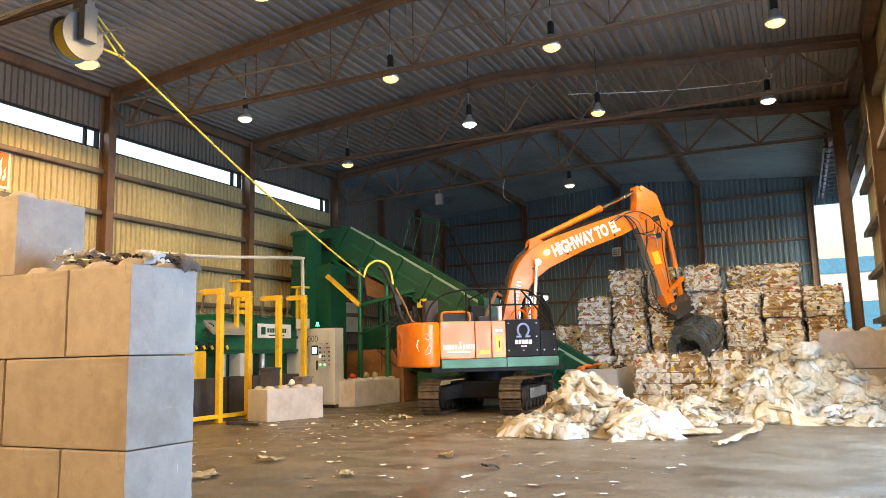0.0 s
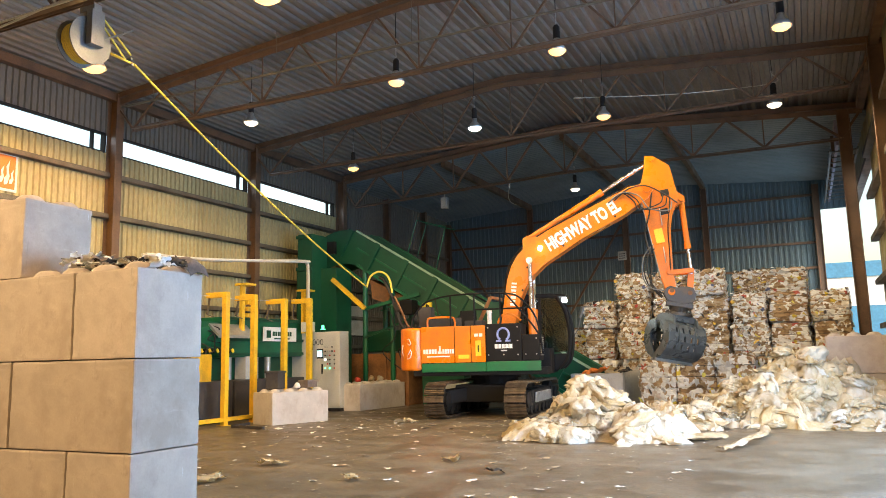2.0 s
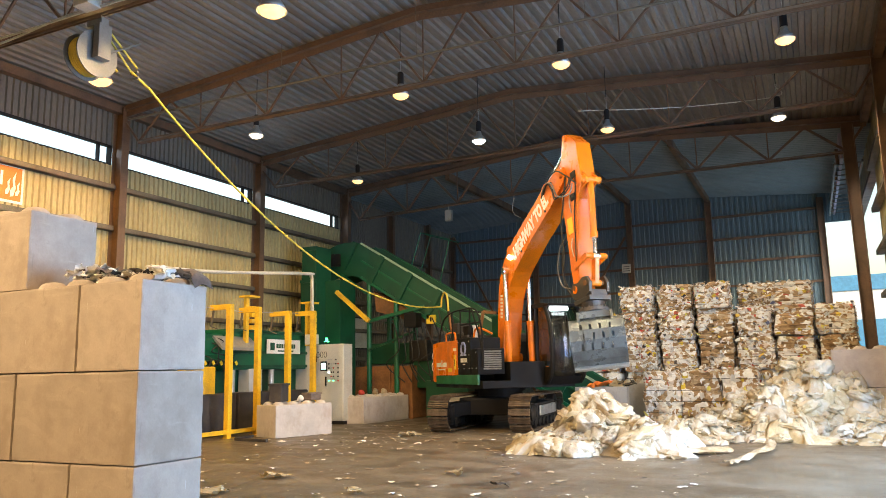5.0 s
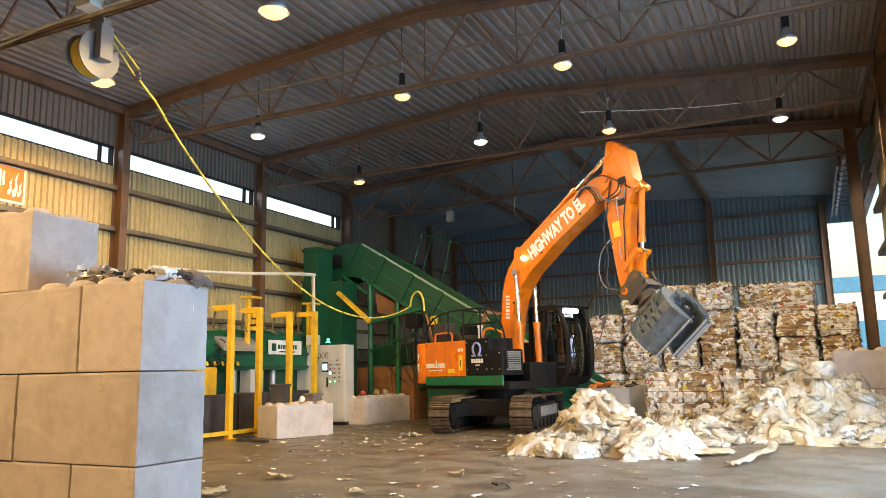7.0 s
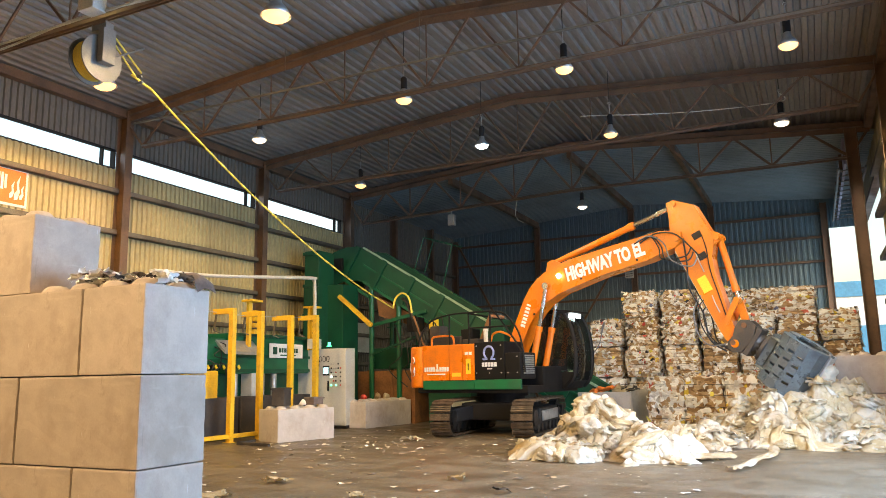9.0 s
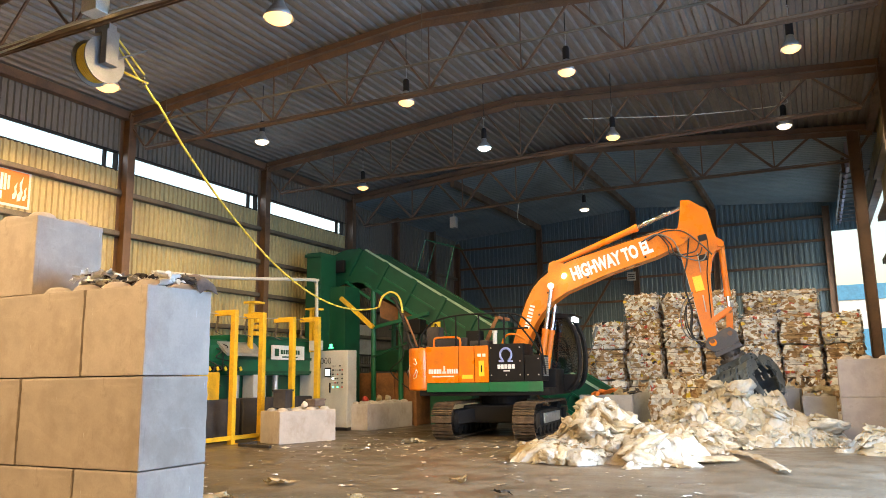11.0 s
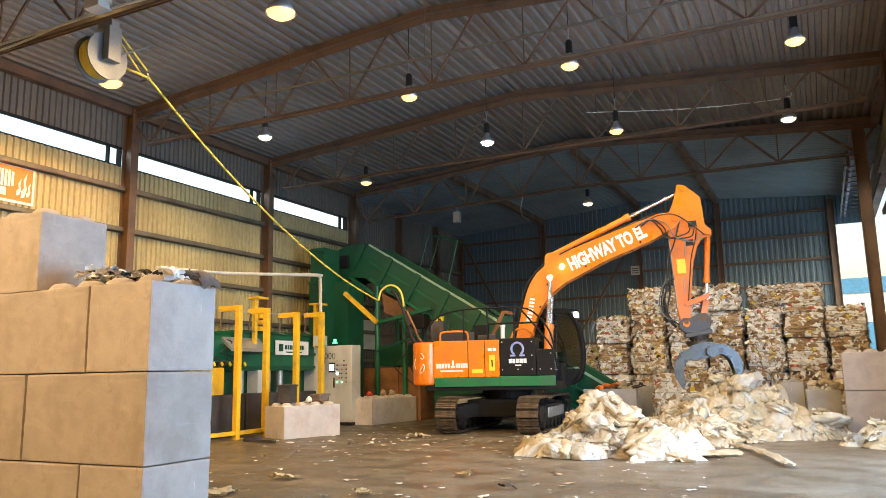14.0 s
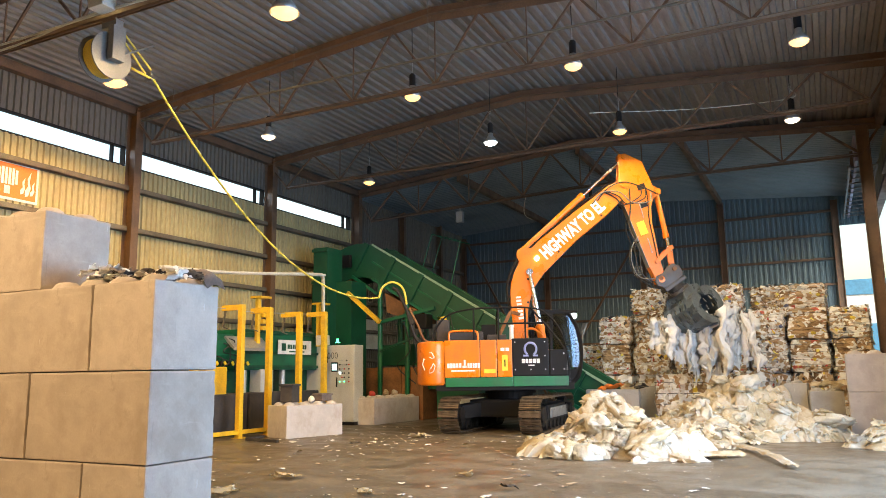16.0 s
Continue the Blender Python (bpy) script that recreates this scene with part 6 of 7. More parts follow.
def build_baler():
    b = thing("baling_press", "green channel baling press with dark lower frame", "baling press", "", pose(-15.4, 13.0, 0))
    bm = bmesh.new()
    plate(bm, [(-0.95, 1.95), (0.85, 1.95), (0.95, 2.1), (0.95, 2.5), (0.75, 2.68), (-0.95, 2.68)], 0.0, 3.2, 0.02)
    part("press_body", bm, "green", b)
    bm = bmesh.new()
    span(bm, (-0.9, 3.24, 1.7), (0.9, 7.2, 2.82), 0.03)
    part("press_body", bm, "green", b)
    bm = bmesh.new()
    plate(bm, [(0.9, 2.62), (1.25, 2.3), (1.25, 2.22), (0.86, 2.55)], 2.7, 4.2)
    part("chute_lip", bm, "galv", b)
    for z in (1.75, 2.15, 2.75):
        bm = bmesh.new()
        span(bm, (0.902, 3.3, z), (0.97, 7.1, z + 0.08))
        part("flange", bm, "green_dark", b)
    bm = bmesh.new()
    span(bm, (0.98, 4.85, 2.16), (1.0, 6.45, 2.58))
    s = part("maker_plate", bm, "white", b, "white maker's plate with dark bars")
    bm = bmesh.new()
    bars_y = 5.28
    for w in (0.13, 0.11, 0.12, 0.12, 0.12, 0.11, 0.12, 0.12):
        span(bm, (1.0, bars_y, 2.32), (1.006, bars_y + w - 0.03, 2.45))
        bars_y += w
    span(bm, (1.0, 5.0, 2.26), (1.006, 5.2, 2.48))
    span(bm, (1.0, 5.35, 2.22), (1.006, 6.1, 2.26))
    part("plate_bars", bm, "green_dark", s)
    # hazard strip, valve box, rams, lower frame
    for k in range(10):
        bm = bmesh.new()
        box(bm, (0.99, 2.2 + 0.15 * k, 1.88), (0.03, 0.075, 0.11), Euler((0.6, 0, 0)).to_matrix())
        part("hazard_stripe", bm, "sticker" if k % 2 else "black", b)
    bm = bmesh.new()
    span(bm, (0.75, 1.6, 1.05), (1.35, 2.35, 1.78), 0.03)
    part("valve_box", bm, "yellow", b)
    for y in (3.6, 4.75, 5.3):
        bm = bmesh.new()
        rod(bm, (0.8, y, 0.45), (0.8, y, 1.7), 0.09, 16)
        part("ram", bm, "galv", b)
    bm = bmesh.new()
    span(bm, (0.55, 4.15, 0.5), (0.95, 4.45, 1.72), 0.02)
    part("guide_post", bm, "pale", b)
    bm = bmesh.new()
    span(bm, (-0.9, 0.0, 0.0), (0.5, 7.2, 1.7), 0.03)
    part("lower_frame", bm, "green_dark", b)
    for a, c in ((1.4, 3.0), (3.1, 4.6), (4.7, 6.2)):
        bm = bmesh.new()
        span(bm, (0.6, a, 0.02), (1.5, c, 1.08), 0.04)
        part("shield_board", bm, "board", b)
    rng = random.Random(5)
    for k in range(12):
        bm = bmesh.new()
        y, z = rng.uniform(1.6, 3.2), rng.uniform(1.9, 2.6)
        tube(bm, curve([(0.96, y, z), (1.1, y + 0.1, z - 0.1), (1.05, y + rng.uniform(-0.3, 0.3), z - 0.35), (0.96, y + 0.25, z - rng.uniform(0.3, 0.6))], 5), 0.016, 6)
        part("hydraulic_hose", bm, "rubber", b)
    # yellow trolleys above the press
    for y, z0, z1 in ((3.85, 2.82, 3.72), (6.75, 2.82, 3.75)):
        bm = bmesh.new()
        span(bm, (1.0, y - 0.06, z0 - 0.4), (1.1, y + 0.06, z1))
        span(bm, (0.85, y - 0.1, z1), (1.25, y + 0.35, z1 + 0.06))
        for k in range(4):
            span(bm, (1.0, y + 0.09, z0 + 0.18 * k), (1.18, y + 0.33, z0 + 0.18 * k + 0.12), 0.01)
        part("valve_block", bm, "yellow", b, "yellow valve stack")


def build_hopper():
    h = thing("feed_hopper", "tall dark green feed hopper above the press", "hopper", "", pose(-15.2, 21.5, 0))
    bm = bmesh.new()
    span(bm, (-0.30, -0.5, 0.0), (0.28, 0.4, 5.85), 0.02)
    part("chute", bm, "green_dark", h)
    bm = bmesh.new()
    span(bm, (-0.75, 0.05, 0.0), (0.9, 1.0, 4.7), 0.02)
    part("shaft", bm, "green_dark", h)
    for z in (3.6, 4.6, 5.7):
        bm = bmesh.new()
        span(bm, (-0.33, -0.57, z), (0.31, -0.505, z + 0.1))
        part("stiffener", bm, "green_dark", h)
    bm = bmesh.new()
    rod(bm, (0.66, -0.4, 2.6), (0.66, -0.4, 2.72), 0.045, 12)
    rod(bm, (0.66, -0.4, 2.58), (0.66, -0.4, 2.6), 0.09, 12)
    s = part("signal_lamp", bm, "signal", h, "lit green signal lamp")


def conv_z(x):
    """Top edge of the conveyor's sides."""
    if x < -14.1:
        k = (-14.1 - x) / 1.6
        return 6.087 + 0.605 * 0.8 * (k - k * k / 2) - 0.45 * k * k
    return 5.76 - 0.605 * (x + 13.56)


def build_conveyor():
    c = thing("feed_conveyor", "inclined green steel feed conveyor with ribbed sides", "conveyor", "", pose(0, 0, 0))
    xs = [-15.62, -15.35, -15.1, -14.8, -14.5, -14.1, -13, -12, -11, -10, -9, -8, -7, -6, -5.35]
    for nm, y in (("side_near", 22.6), ("side_far", 24.0)):
        bm = bmesh.new()
        plate(bm, [(x, conv_z(x)) for x in xs] + [(x, conv_z(x) - (1.22 if x < -5.6 else 0.7)) for x in xs[::-1]], y - 0.02, y + 0.02)
        part("side_wall", bm, "green_dark", c)
        for top, dep, w, mat in ((0.0, 0.05, 0.07, "rail_green"), (-0.62, 0.05, 0.06, "green"), (-1.22, 0.09, 0.10, "green")):
            bm = bmesh.new()
            s = -1 if y < 23 else 1
            a, b = xs[5], xs[-1]
            bar(bm, (a, y + s * 0.045, conv_z(a) + top), (b, y + s * 0.045, conv_z(b) + top), dep, w)
            part("edge_rail" if top == 0 else "stringer", bm, mat if (top != 0 or y < 23) else "green", c)
        for x in (-14.3, -13.2, -12.1, -11.0, -9.9, -8.8, -7.7, -6.6):
            bm = bmesh.new()
            s = -1 if y < 23 else 1
            n = Vector((0.605, 0, 1)).normalized()
            top = Vector((x, y + s * 0.05, conv_z(x)))
            bar(bm, top, top - n * 1.05, 0.10, 0.20)
            part("rib", bm, "green_dark", c)
    bm = bmesh.new()
    for a, b in zip(xs, xs[1:]):
        plate(bm, [(a, conv_z(a) - 0.72), (b, conv_z(b) - 0.72), (b, conv_z(b) - 0.78), (a, conv_z(a) - 0.78)], 22.63, 23.97)
    part("belt", bm, "rubber", c)
    bm = bmesh.new()
    rod(bm, (-15.2, 22.45, 5.55), (-15.2, 24.1, 5.55), 0.22, 18)
    box(bm, (-15.2, 22.5, 5.55), (0.5, 0.14, 0.45), None, 0.03)
    part("head_drum", bm, "dark_steel", c)
    # legs and braces
    for x in (-13.8, -12.72):
        for y in (22.6, 24.0):
            bm = bmesh.new()
            rod(bm, (x, y, 0.02), (x, y, conv_z(x) - 1.2), 0.085, 14)
            span(bm, (x - 0.16, y - 0.16, 0), (x + 0.16, y + 0.16, 0.022))
            span(bm, (x - 0.13, y - 0.13, 3.3), (x + 0.13, y + 0.13, 3.34))
            part("leg", bm, "green", c)
    for a, b, w, mat in (((-13.75, 22.5, 3.3), (-11.6, 22.5, 4.0 - 0.3), 0.11, "green"), ((-13.85, 22.5, 4.3), (-14.9, 22.5, 5.0), 0.09, "green"),
                         ((-14.37, 21.42, 4.28), (-13.1, 21.42, 3.23), 0.13, "yellow"), ((-13.8, 22.5, 2.3), (-11.9, 22.5, 2.9), 0.07, "green_dark")):
        bm = bmesh.new()
        bar(bm, a, b, w, w)
        part("brace", bm, mat, c)
    bm = bmesh.new()
    plate(bm, [(-13.7, 4.35), (-12.2, 3.60), (-12.25, 3.25), (-13.6, 3.65)], 22.75, 23.85)
    part("return_tray", bm, "rust", c, "rust-stained return tray under the belt")
    # platform rail at the head
    for pts in ([(-12.9, 24.1, 5.35), (-12.5, 24.1, 6.55), (-11.35, 24.1, 6.2), (-11.75, 24.1, 4.7)], [(-12.9, 24.9, 5.35), (-12.5, 24.9, 6.55), (-11.35, 24.9, 6.2)], [(-12.5, 24.1, 6.55), (-12.5, 24.9, 6.55)]):
        bm = bmesh.new()
        tube(bm, pts, 0.022, 8)
        part("guard_rail", bm, "green", c)
    bm = bmesh.new()
    span(bm, (-11.51, 22.50, 3.11), (-11.18, 22.575, 3.40), 0.004)
    part("warning_sign", bm, "sticker", c, "yellow warning sign on the conveyor side")
    bm = bmesh.new()
    span(bm, (-11.37, 22.492, 3.18), (-11.32, 22.5, 3.34))
    part("warning_mark", bm, "black", c)
    # drive gear beneath; the last box is a plain dark backing added behind the legs
    for lo, hi, mat, nm in (((-12.4, 22.9, 1.9), (-11.7, 23.7, 2.6), "dark_steel", "gearbox"), ((-12.3, 23.0, 1.0), (-11.5, 23.8, 1.9), "green_dark", "pump_unit"), ((-12.1, 22.0, 3.0), (-11.65, 22.45, 3.48), "black", "motor"), ((-14.2, 23.15, 1.82), (-12.5, 23.85, 2.55), "green_dark", "pump_frame")):
        bm = bmesh.new()
        span(bm, lo, hi, 0.05)
        part(nm, bm, mat, c)
    rng = random.Random(9)
    for k in range(9):
        bm = bmesh.new()
        x = -12.8 + 0.25 * k
        tube(bm, curve([(x, 22.5, 3.2 + rng.uniform(-0.3, 0.5)), (x + 0.3, 22.4, 2.4 + rng.uniform(-0.3, 0.3)), (x + rng.uniform(-0.4, 0.6), 22.5, 1.8), (x + 0.4, 22.6, 1.2)], 6), 0.022, 6)
        part("hydraulic_hose", bm, "rubber", c)


def build_bins():
    b = thing("steel_bin", "rusty brown steel bin beneath the conveyor", "bin", "", pose(-13.5, 23.4, 0))
    for lo, hi in (((-1.4, -0.7, 0.02), (1.35, -0.64, 1.75)), ((-1.4, 0.6, 0.02), (1.35, 0.66, 1.75)), ((-1.4, -0.64, 0.02), (-1.34, 0.6, 1.75)), ((1.29, -0.64, 0.02), (1.35, 0.6, 1.75))):
        bm = bmesh.new()
        span(bm, lo, hi)
        part("bin_wall", bm, "rust", b)
    for x in (-1.4, -0.5, 0.4, 1.25):
        bm = bmesh.new()
        span(bm, (x, -0.77, 0.0), (x + 0.1, -0.702, 1.78))
        part("bin_stake", bm, "rust", b)
    bm = bmesh.new()
    span(bm, (-1.34, -0.64, 0.02), (1.29, 0.6, 0.1))
    part("bin_floor", bm, "rust", b)
    t = thing("hydraulic_tank", "dark green tank unit on the floor", "tank", "", pose(-10.9, 23.3, 0))
    bm = bmesh.new()
    span(bm, (-0.85, -0.45, 0.0), (0.7, 0.4, 1.25), 0.04)
    part("tank_body", bm, "green_dark", t)
    bm = bmesh.new()
    span(bm, (-0.3, -0.62, 0.25), (0.9, -0.46, 0.75), 0.03)
    part("access_cover", bm, "pale", t)


def build_wall_panel():
    # opaque sheet; the pale paint stands in for the brightness at this wall
    w = thing("wall_panel", "pale panel on the rear side wall, its brightness put into the paint", "wall panel", "", pose(XL + 0.045, 25.9, 2.55), "structure")
    bm = bmesh.new()
    span(bm, (0, 0, 0), (0.03, 1.35, 1.2), 0.004)
    part("panel_sheet", bm, "pale", w)
    bm = bmesh.new()
    for lo, hi in (((0.0, -0.05, -0.05), (0.05, 1.40, 0.0)), ((0.0, -0.05, 1.2), (0.05, 1.40, 1.25)), ((0.0, -0.05, 0.0), (0.05, 0.0, 1.2)), ((0.0, 1.35, 0.0), (0.05, 1.40, 1.2))):
        span(bm, lo, hi)
    part("panel_frame", bm, "dark_steel", w)


def build_cabinet():
    c = thing("control_cabinet", "pale grey electric control cabinet with lit buttons", "control cabinet", "", pose(-13.9, 19.9, 0))
    bm = bmesh.new()
    span(bm, (-1.0, 0.0, 0.1), (0.82, 0.5, 2.45), 0.015)
    part("cabinet_body", bm, "pale", c)
    bm = bmesh.new()
    span(bm, (-0.98, 0.03, 0.0), (0.8, 0.47, 0.1))
    part("plinth", bm, "dark_steel", c)
    for a, b in ((-0.98, -0.2), (-0.19, 0.80)):
        bm = bmesh.new()
        span(bm, (a + 0.01, -0.025, 0.14), (b, 0.0, 2.42), 0.008)
        part("cabinet_door", bm, "pale", c)
    bm = bmesh.new()
    span(bm, (-0.02, -0.04, 1.62), (0.22, -0.026, 1.92), 0.005)
    part("screen_frame", bm, "dark_steel", c)
    bm = bmesh.new()
    span(bm, (0.01, -0.046, 1.67), (0.19, -0.041, 1.87))
    part("screen", bm, "screen", c, "lit pale green operator screen")
    rng = random.Random(2)
    for i in range(5):
        for j in range(6):
            if rng.random() < 0.25:
                continue
            bm = bmesh.new()
            x, z = 0.30 + 0.085 * i, 1.32 + 0.13 * j
            rod(bm, (x, -0.026, z), (x, -0.05, z), 0.024, 10)
            part("button", bm, rng.choice(("signal", "led", "dark_steel", "red", "galv", "dark_steel")), c)
    for x in (-0.12, 0.02, 0.16):
        bm = bmesh.new()
        tube(bm, [(x + 0.05 * math.cos(a), -0.03, 2.13 + 0.09 * math.sin(a)) for a in np.linspace(0, 6.283, 13)], 0.008, 6)
        part("gauge", bm, "dark_steel", c)
    bm = bmesh.new()
    span(bm, (-0.28, -0.035, 1.9), (-0.16, -0.026, 2.12))
    part("label_plate", bm, "dark_steel", c)
    bm = bmesh.new()
    span(bm, (0.17, -0.06, 1.15), (0.21, -0.026, 1.45), 0.006)
    part("door_handle", bm, "dark_steel", c)


def build_pipes():
    p = thing("air_pipe", "cream painted pipe with elbow above the fence", "pipe", "", pose(-14.0, 0, 0))
    for off in (0.0, 0.13):
        bm = bmesh.new()
        tube(bm, curve([(-off, 13.0, 4.15), (-off, 15.1, 4.25), (-off, 19.2, 4.62 + off * 0.3), (-off * 1.0, 19.45 + off, 4.62), (-off, 19.52 + off, 4.3), (-off, 19.55 + off, 2.75)], 8), 0.042, 10)
        part("pipe_run", bm, "pale", p)
    bm = bmesh.new()
    span(bm, (-0.25, 19.48, 2.45), (0.1, 19.75, 2.76), 0.02)
    part("pipe_foot", bm, "pale", p)
    bm = bmesh.new()
    rod(bm, (-0.05, 13.0, 0.02), (-0.05, 13.0, 4.15), 0.045, 10)
    part("pipe_riser", bm, "pale", p)


def build_signs():
    s = thing("fire_hose_sign", "orange fire hose sign with cream border", "sign", "", pose(XL + 0.055, 10.35, 5.66))
    bm = bmesh.new()
    span(bm, (0, 0, 0), (0.02, 1.15, 0.92), 0.004)
    part("sign_plate", bm, "white", s)
    bm = bmesh.new()
    span(bm, (0.02, 0.06, 0.06), (0.024, 1.09, 0.86))
    part("sign_field", bm, "sign_orange", s)
    quarter = Matrix.Rotation(math.pi / 2, 4, "Z")

    def symbol(name, outline):
        bm = bmesh.new()
        plate(bm, outline, -0.030, -0.0245)
        bmesh.ops.transform(bm, matrix=quarter, verts=bm.verts[:])
        part(name, bm, "white", s)
    for k in range(6):   # coil of hose seen from the side, on its bracket
        symbol("hose_coil", [(0.13 + 0.085 * k, 0.36 + 0.03 * (k in (0, 5))), (0.19 + 0.085 * k, 0.36 + 0.03 * (k in (0, 5))), (0.19 + 0.085 * k, 0.76 - 0.03 * (k in (0, 5))), (0.13 + 0.085 * k, 0.76 - 0.03 * (k in (0, 5)))])
    symbol("bracket_symbol", [(0.30, 0.14), (0.44, 0.14), (0.44, 0.33), (0.30, 0.33)])
    for x, z, w, h in ((0.70, 0.18, 0.11, 0.42), (0.82, 0.14, 0.13, 0.62), (0.95, 0.18, 0.10, 0.36)):
        symbol("flame_symbol", [(x, z), (x + w * 0.6, z + h * 0.05), (x + w, z + h * 0.35), (x + w * 0.75, z + h * 0.62), (x + w * 0.95, z + h), (x + w * 0.3, z + h * 0.72), (x + w * 0.45, z + h * 0.42), (x - w * 0.05, z + h * 0.25)])
    w = thing("notice_board", "small pale notice on the rear wall column", "notice", "", pose(-7.5, Y4 - 0.40, 5.9))
    bm = bmesh.new()
    span(bm, (-0.2, 0, 0), (0.2, 0.02, 0.42), 0.004)
    part("notice_plate", bm, "pale", w)
    bm = bmesh.new()
    for z in (0.08, 0.18, 0.28):
        span(bm, (-0.15, -0.006, z), (0.15, 0.0, z + 0.03))
    part("notice_bars", bm, "dark_steel", w)
    j = thing("junction_box", "pale steel box hung from the roof truss", "junction box", "", pose(-11.9, 25.27, 7.12))
    bm = bmesh.new()
    span(bm, (-0.12, -0.1, 0), (0.12, 0.1, 0.42), 0.015)
    part("box_body", bm, "galv", j)
    bm = bmesh.new()
    rod(bm, (0, 0, 0.42), (0, 0, 0.56), 0.02, 8)
    part("hanger", bm, "galv", j)
    for pts, nm in (([(-9.25, 25.27, 7.84), (-9.35, 25.3, 7.35), (-9.28, 25.3, 7.1), (-9.05, 25.3, 6.95)], "dangling_cable"), ([(-5.0, 19.35, 8.42), (-4.95, 19.3, 8.4), (-2.5, 20.0, 8.3), (-0.3, 20.6, 8.38), (-0.26, 20.5, 8.6)], "lamp_cable"),
                    ([(XL + 0.3, 8.38, 7.9), (-13.5, 8.38, 7.72), (-11.0, 8.38, 7.86), (-8.0, 8.38, 7.74), (-5.0, 8.38, 7.84), (1.0, 8.38, 7.76)], "roof_cable"), ([(XL + 0.3, 8.34, 7.84), (-13.0, 8.34, 7.80), (-10.6, 8.34, 7.80), (-8.0, 8.34, 7.80), (1.0, 8.34, 7.8)], "roof_cable")):
        bm = bmesh.new()
        tube(bm, curve(pts, 8), 0.022 if nm == "roof_cable" else 0.014, 6)
        tagged(part(nm, bm, "pale"), "pale electric cable slung along the roof steel", "cable")


REEL = Vector((-10.72, 8.5, 7.05))
GUIDE = Vector((-10.55, 9.32, 6.95))


def build_reel():
    r = thing("cable_reel", "grey sprung cable reel hung from the roof truss", "cable reel", "", pose(*REEL))
    for x in (-0.22, 0.1):
        bm = bmesh.new()
        rod(bm, (x - 0.012, 0, 0), (x + 0.012, 0, 0), 0.41, 40)
        rod(bm, (x - 0.02, 0, 0), (x + 0.02, 0, 0), 0.12, 20)
        part("flange", bm, "reel_grey", r)
    bm = bmesh.new()
    rod(bm, (-0.2, 0, 0), (0.08, 0, 0), 0.24, 28)
    part("hub", bm, "reel_grey", r)
    for k in range(6):
        bm = bmesh.new()
        tube(bm, [(-0.17 + 0.045 * k, 0.32 * math.cos(a), 0.32 * math.sin(a)) for a in np.linspace(0, 6.283, 33)], 0.034, 8)
        part("cable_turn", bm, "cable", r, "turn of yellow cable wound on the drum")
    bm = bmesh.new()
    span(bm, (0.14, -0.13, -0.12), (0.28, 0.13, 0.50), 0.015)
    span(bm, (-0.1, -0.08, 0.50), (0.26, 0.08, 0.62), 0.01)
    part("bracket", bm, "reel_grey", r)
    bm = bmesh.new()
    rod(bm, (0.1, 0.0, 0.58), (0.1, 0.0, 0.68), 0.03, 10)
    span(bm, (-0.05, -0.09, 0.60), (0.25, 0.09, 0.64))
    part("clamp", bm, "steel", r)
    bm = bmesh.new()
    span(bm, (-0.05, -0.42, 0.72), (0.32, -0.14, 1.0), 0.02)
    part("terminal_box", bm, "pale", r)
    for s in (-1, 1):
        bm = bmesh.new()
        tube(bm, [(0.2 + 0.05 * s, 0.1, 0.42), (0.12 + 0.05 * s, 0.80, -0.04 + 0.05 * s)], 0.018, 6)
        part("guide_arm", bm, "cable", r)
    bm = bmesh.new()
    tube(bm, [(0.24, -0.05, -0.08), (0.30, 0.72, 0.42)], 0.018, 6)
    part("guide_arm", bm, "reel_grey", r)
    bm = bmesh.new()
    tube(bm, [(0.02, 0.79, -0.06), (0.2, 0.79, -0.06)], 0.025, 8)
    tube(bm, [(0.02, 0.81, -0.16), (0.2, 0.81, -0.16)], 0.025, 8)
    part("guide_roller", bm, "reel_grey", r)


SEG, NSEG = 0.42, 38
CABLE = []


def build_cable():
    c = thing("supply_cable", "yellow supply cable hanging from the reel to the excavator", "cable", "", pose(0, 0, 0))
    bm = bmesh.new()
    rod(bm, (-0.02, 0, 0), (SEG + 0.02, 0, 0), 0.022, 10)
    bmesh.ops.create_uvsphere(bm, u_segments=10, v_segments=6, radius=0.022)
    me = mesh_of("cable_length", bm, "cable", True)
    for _ in range(NSEG):
        CABLE.append(piece("cable_length", me, Matrix(), c))


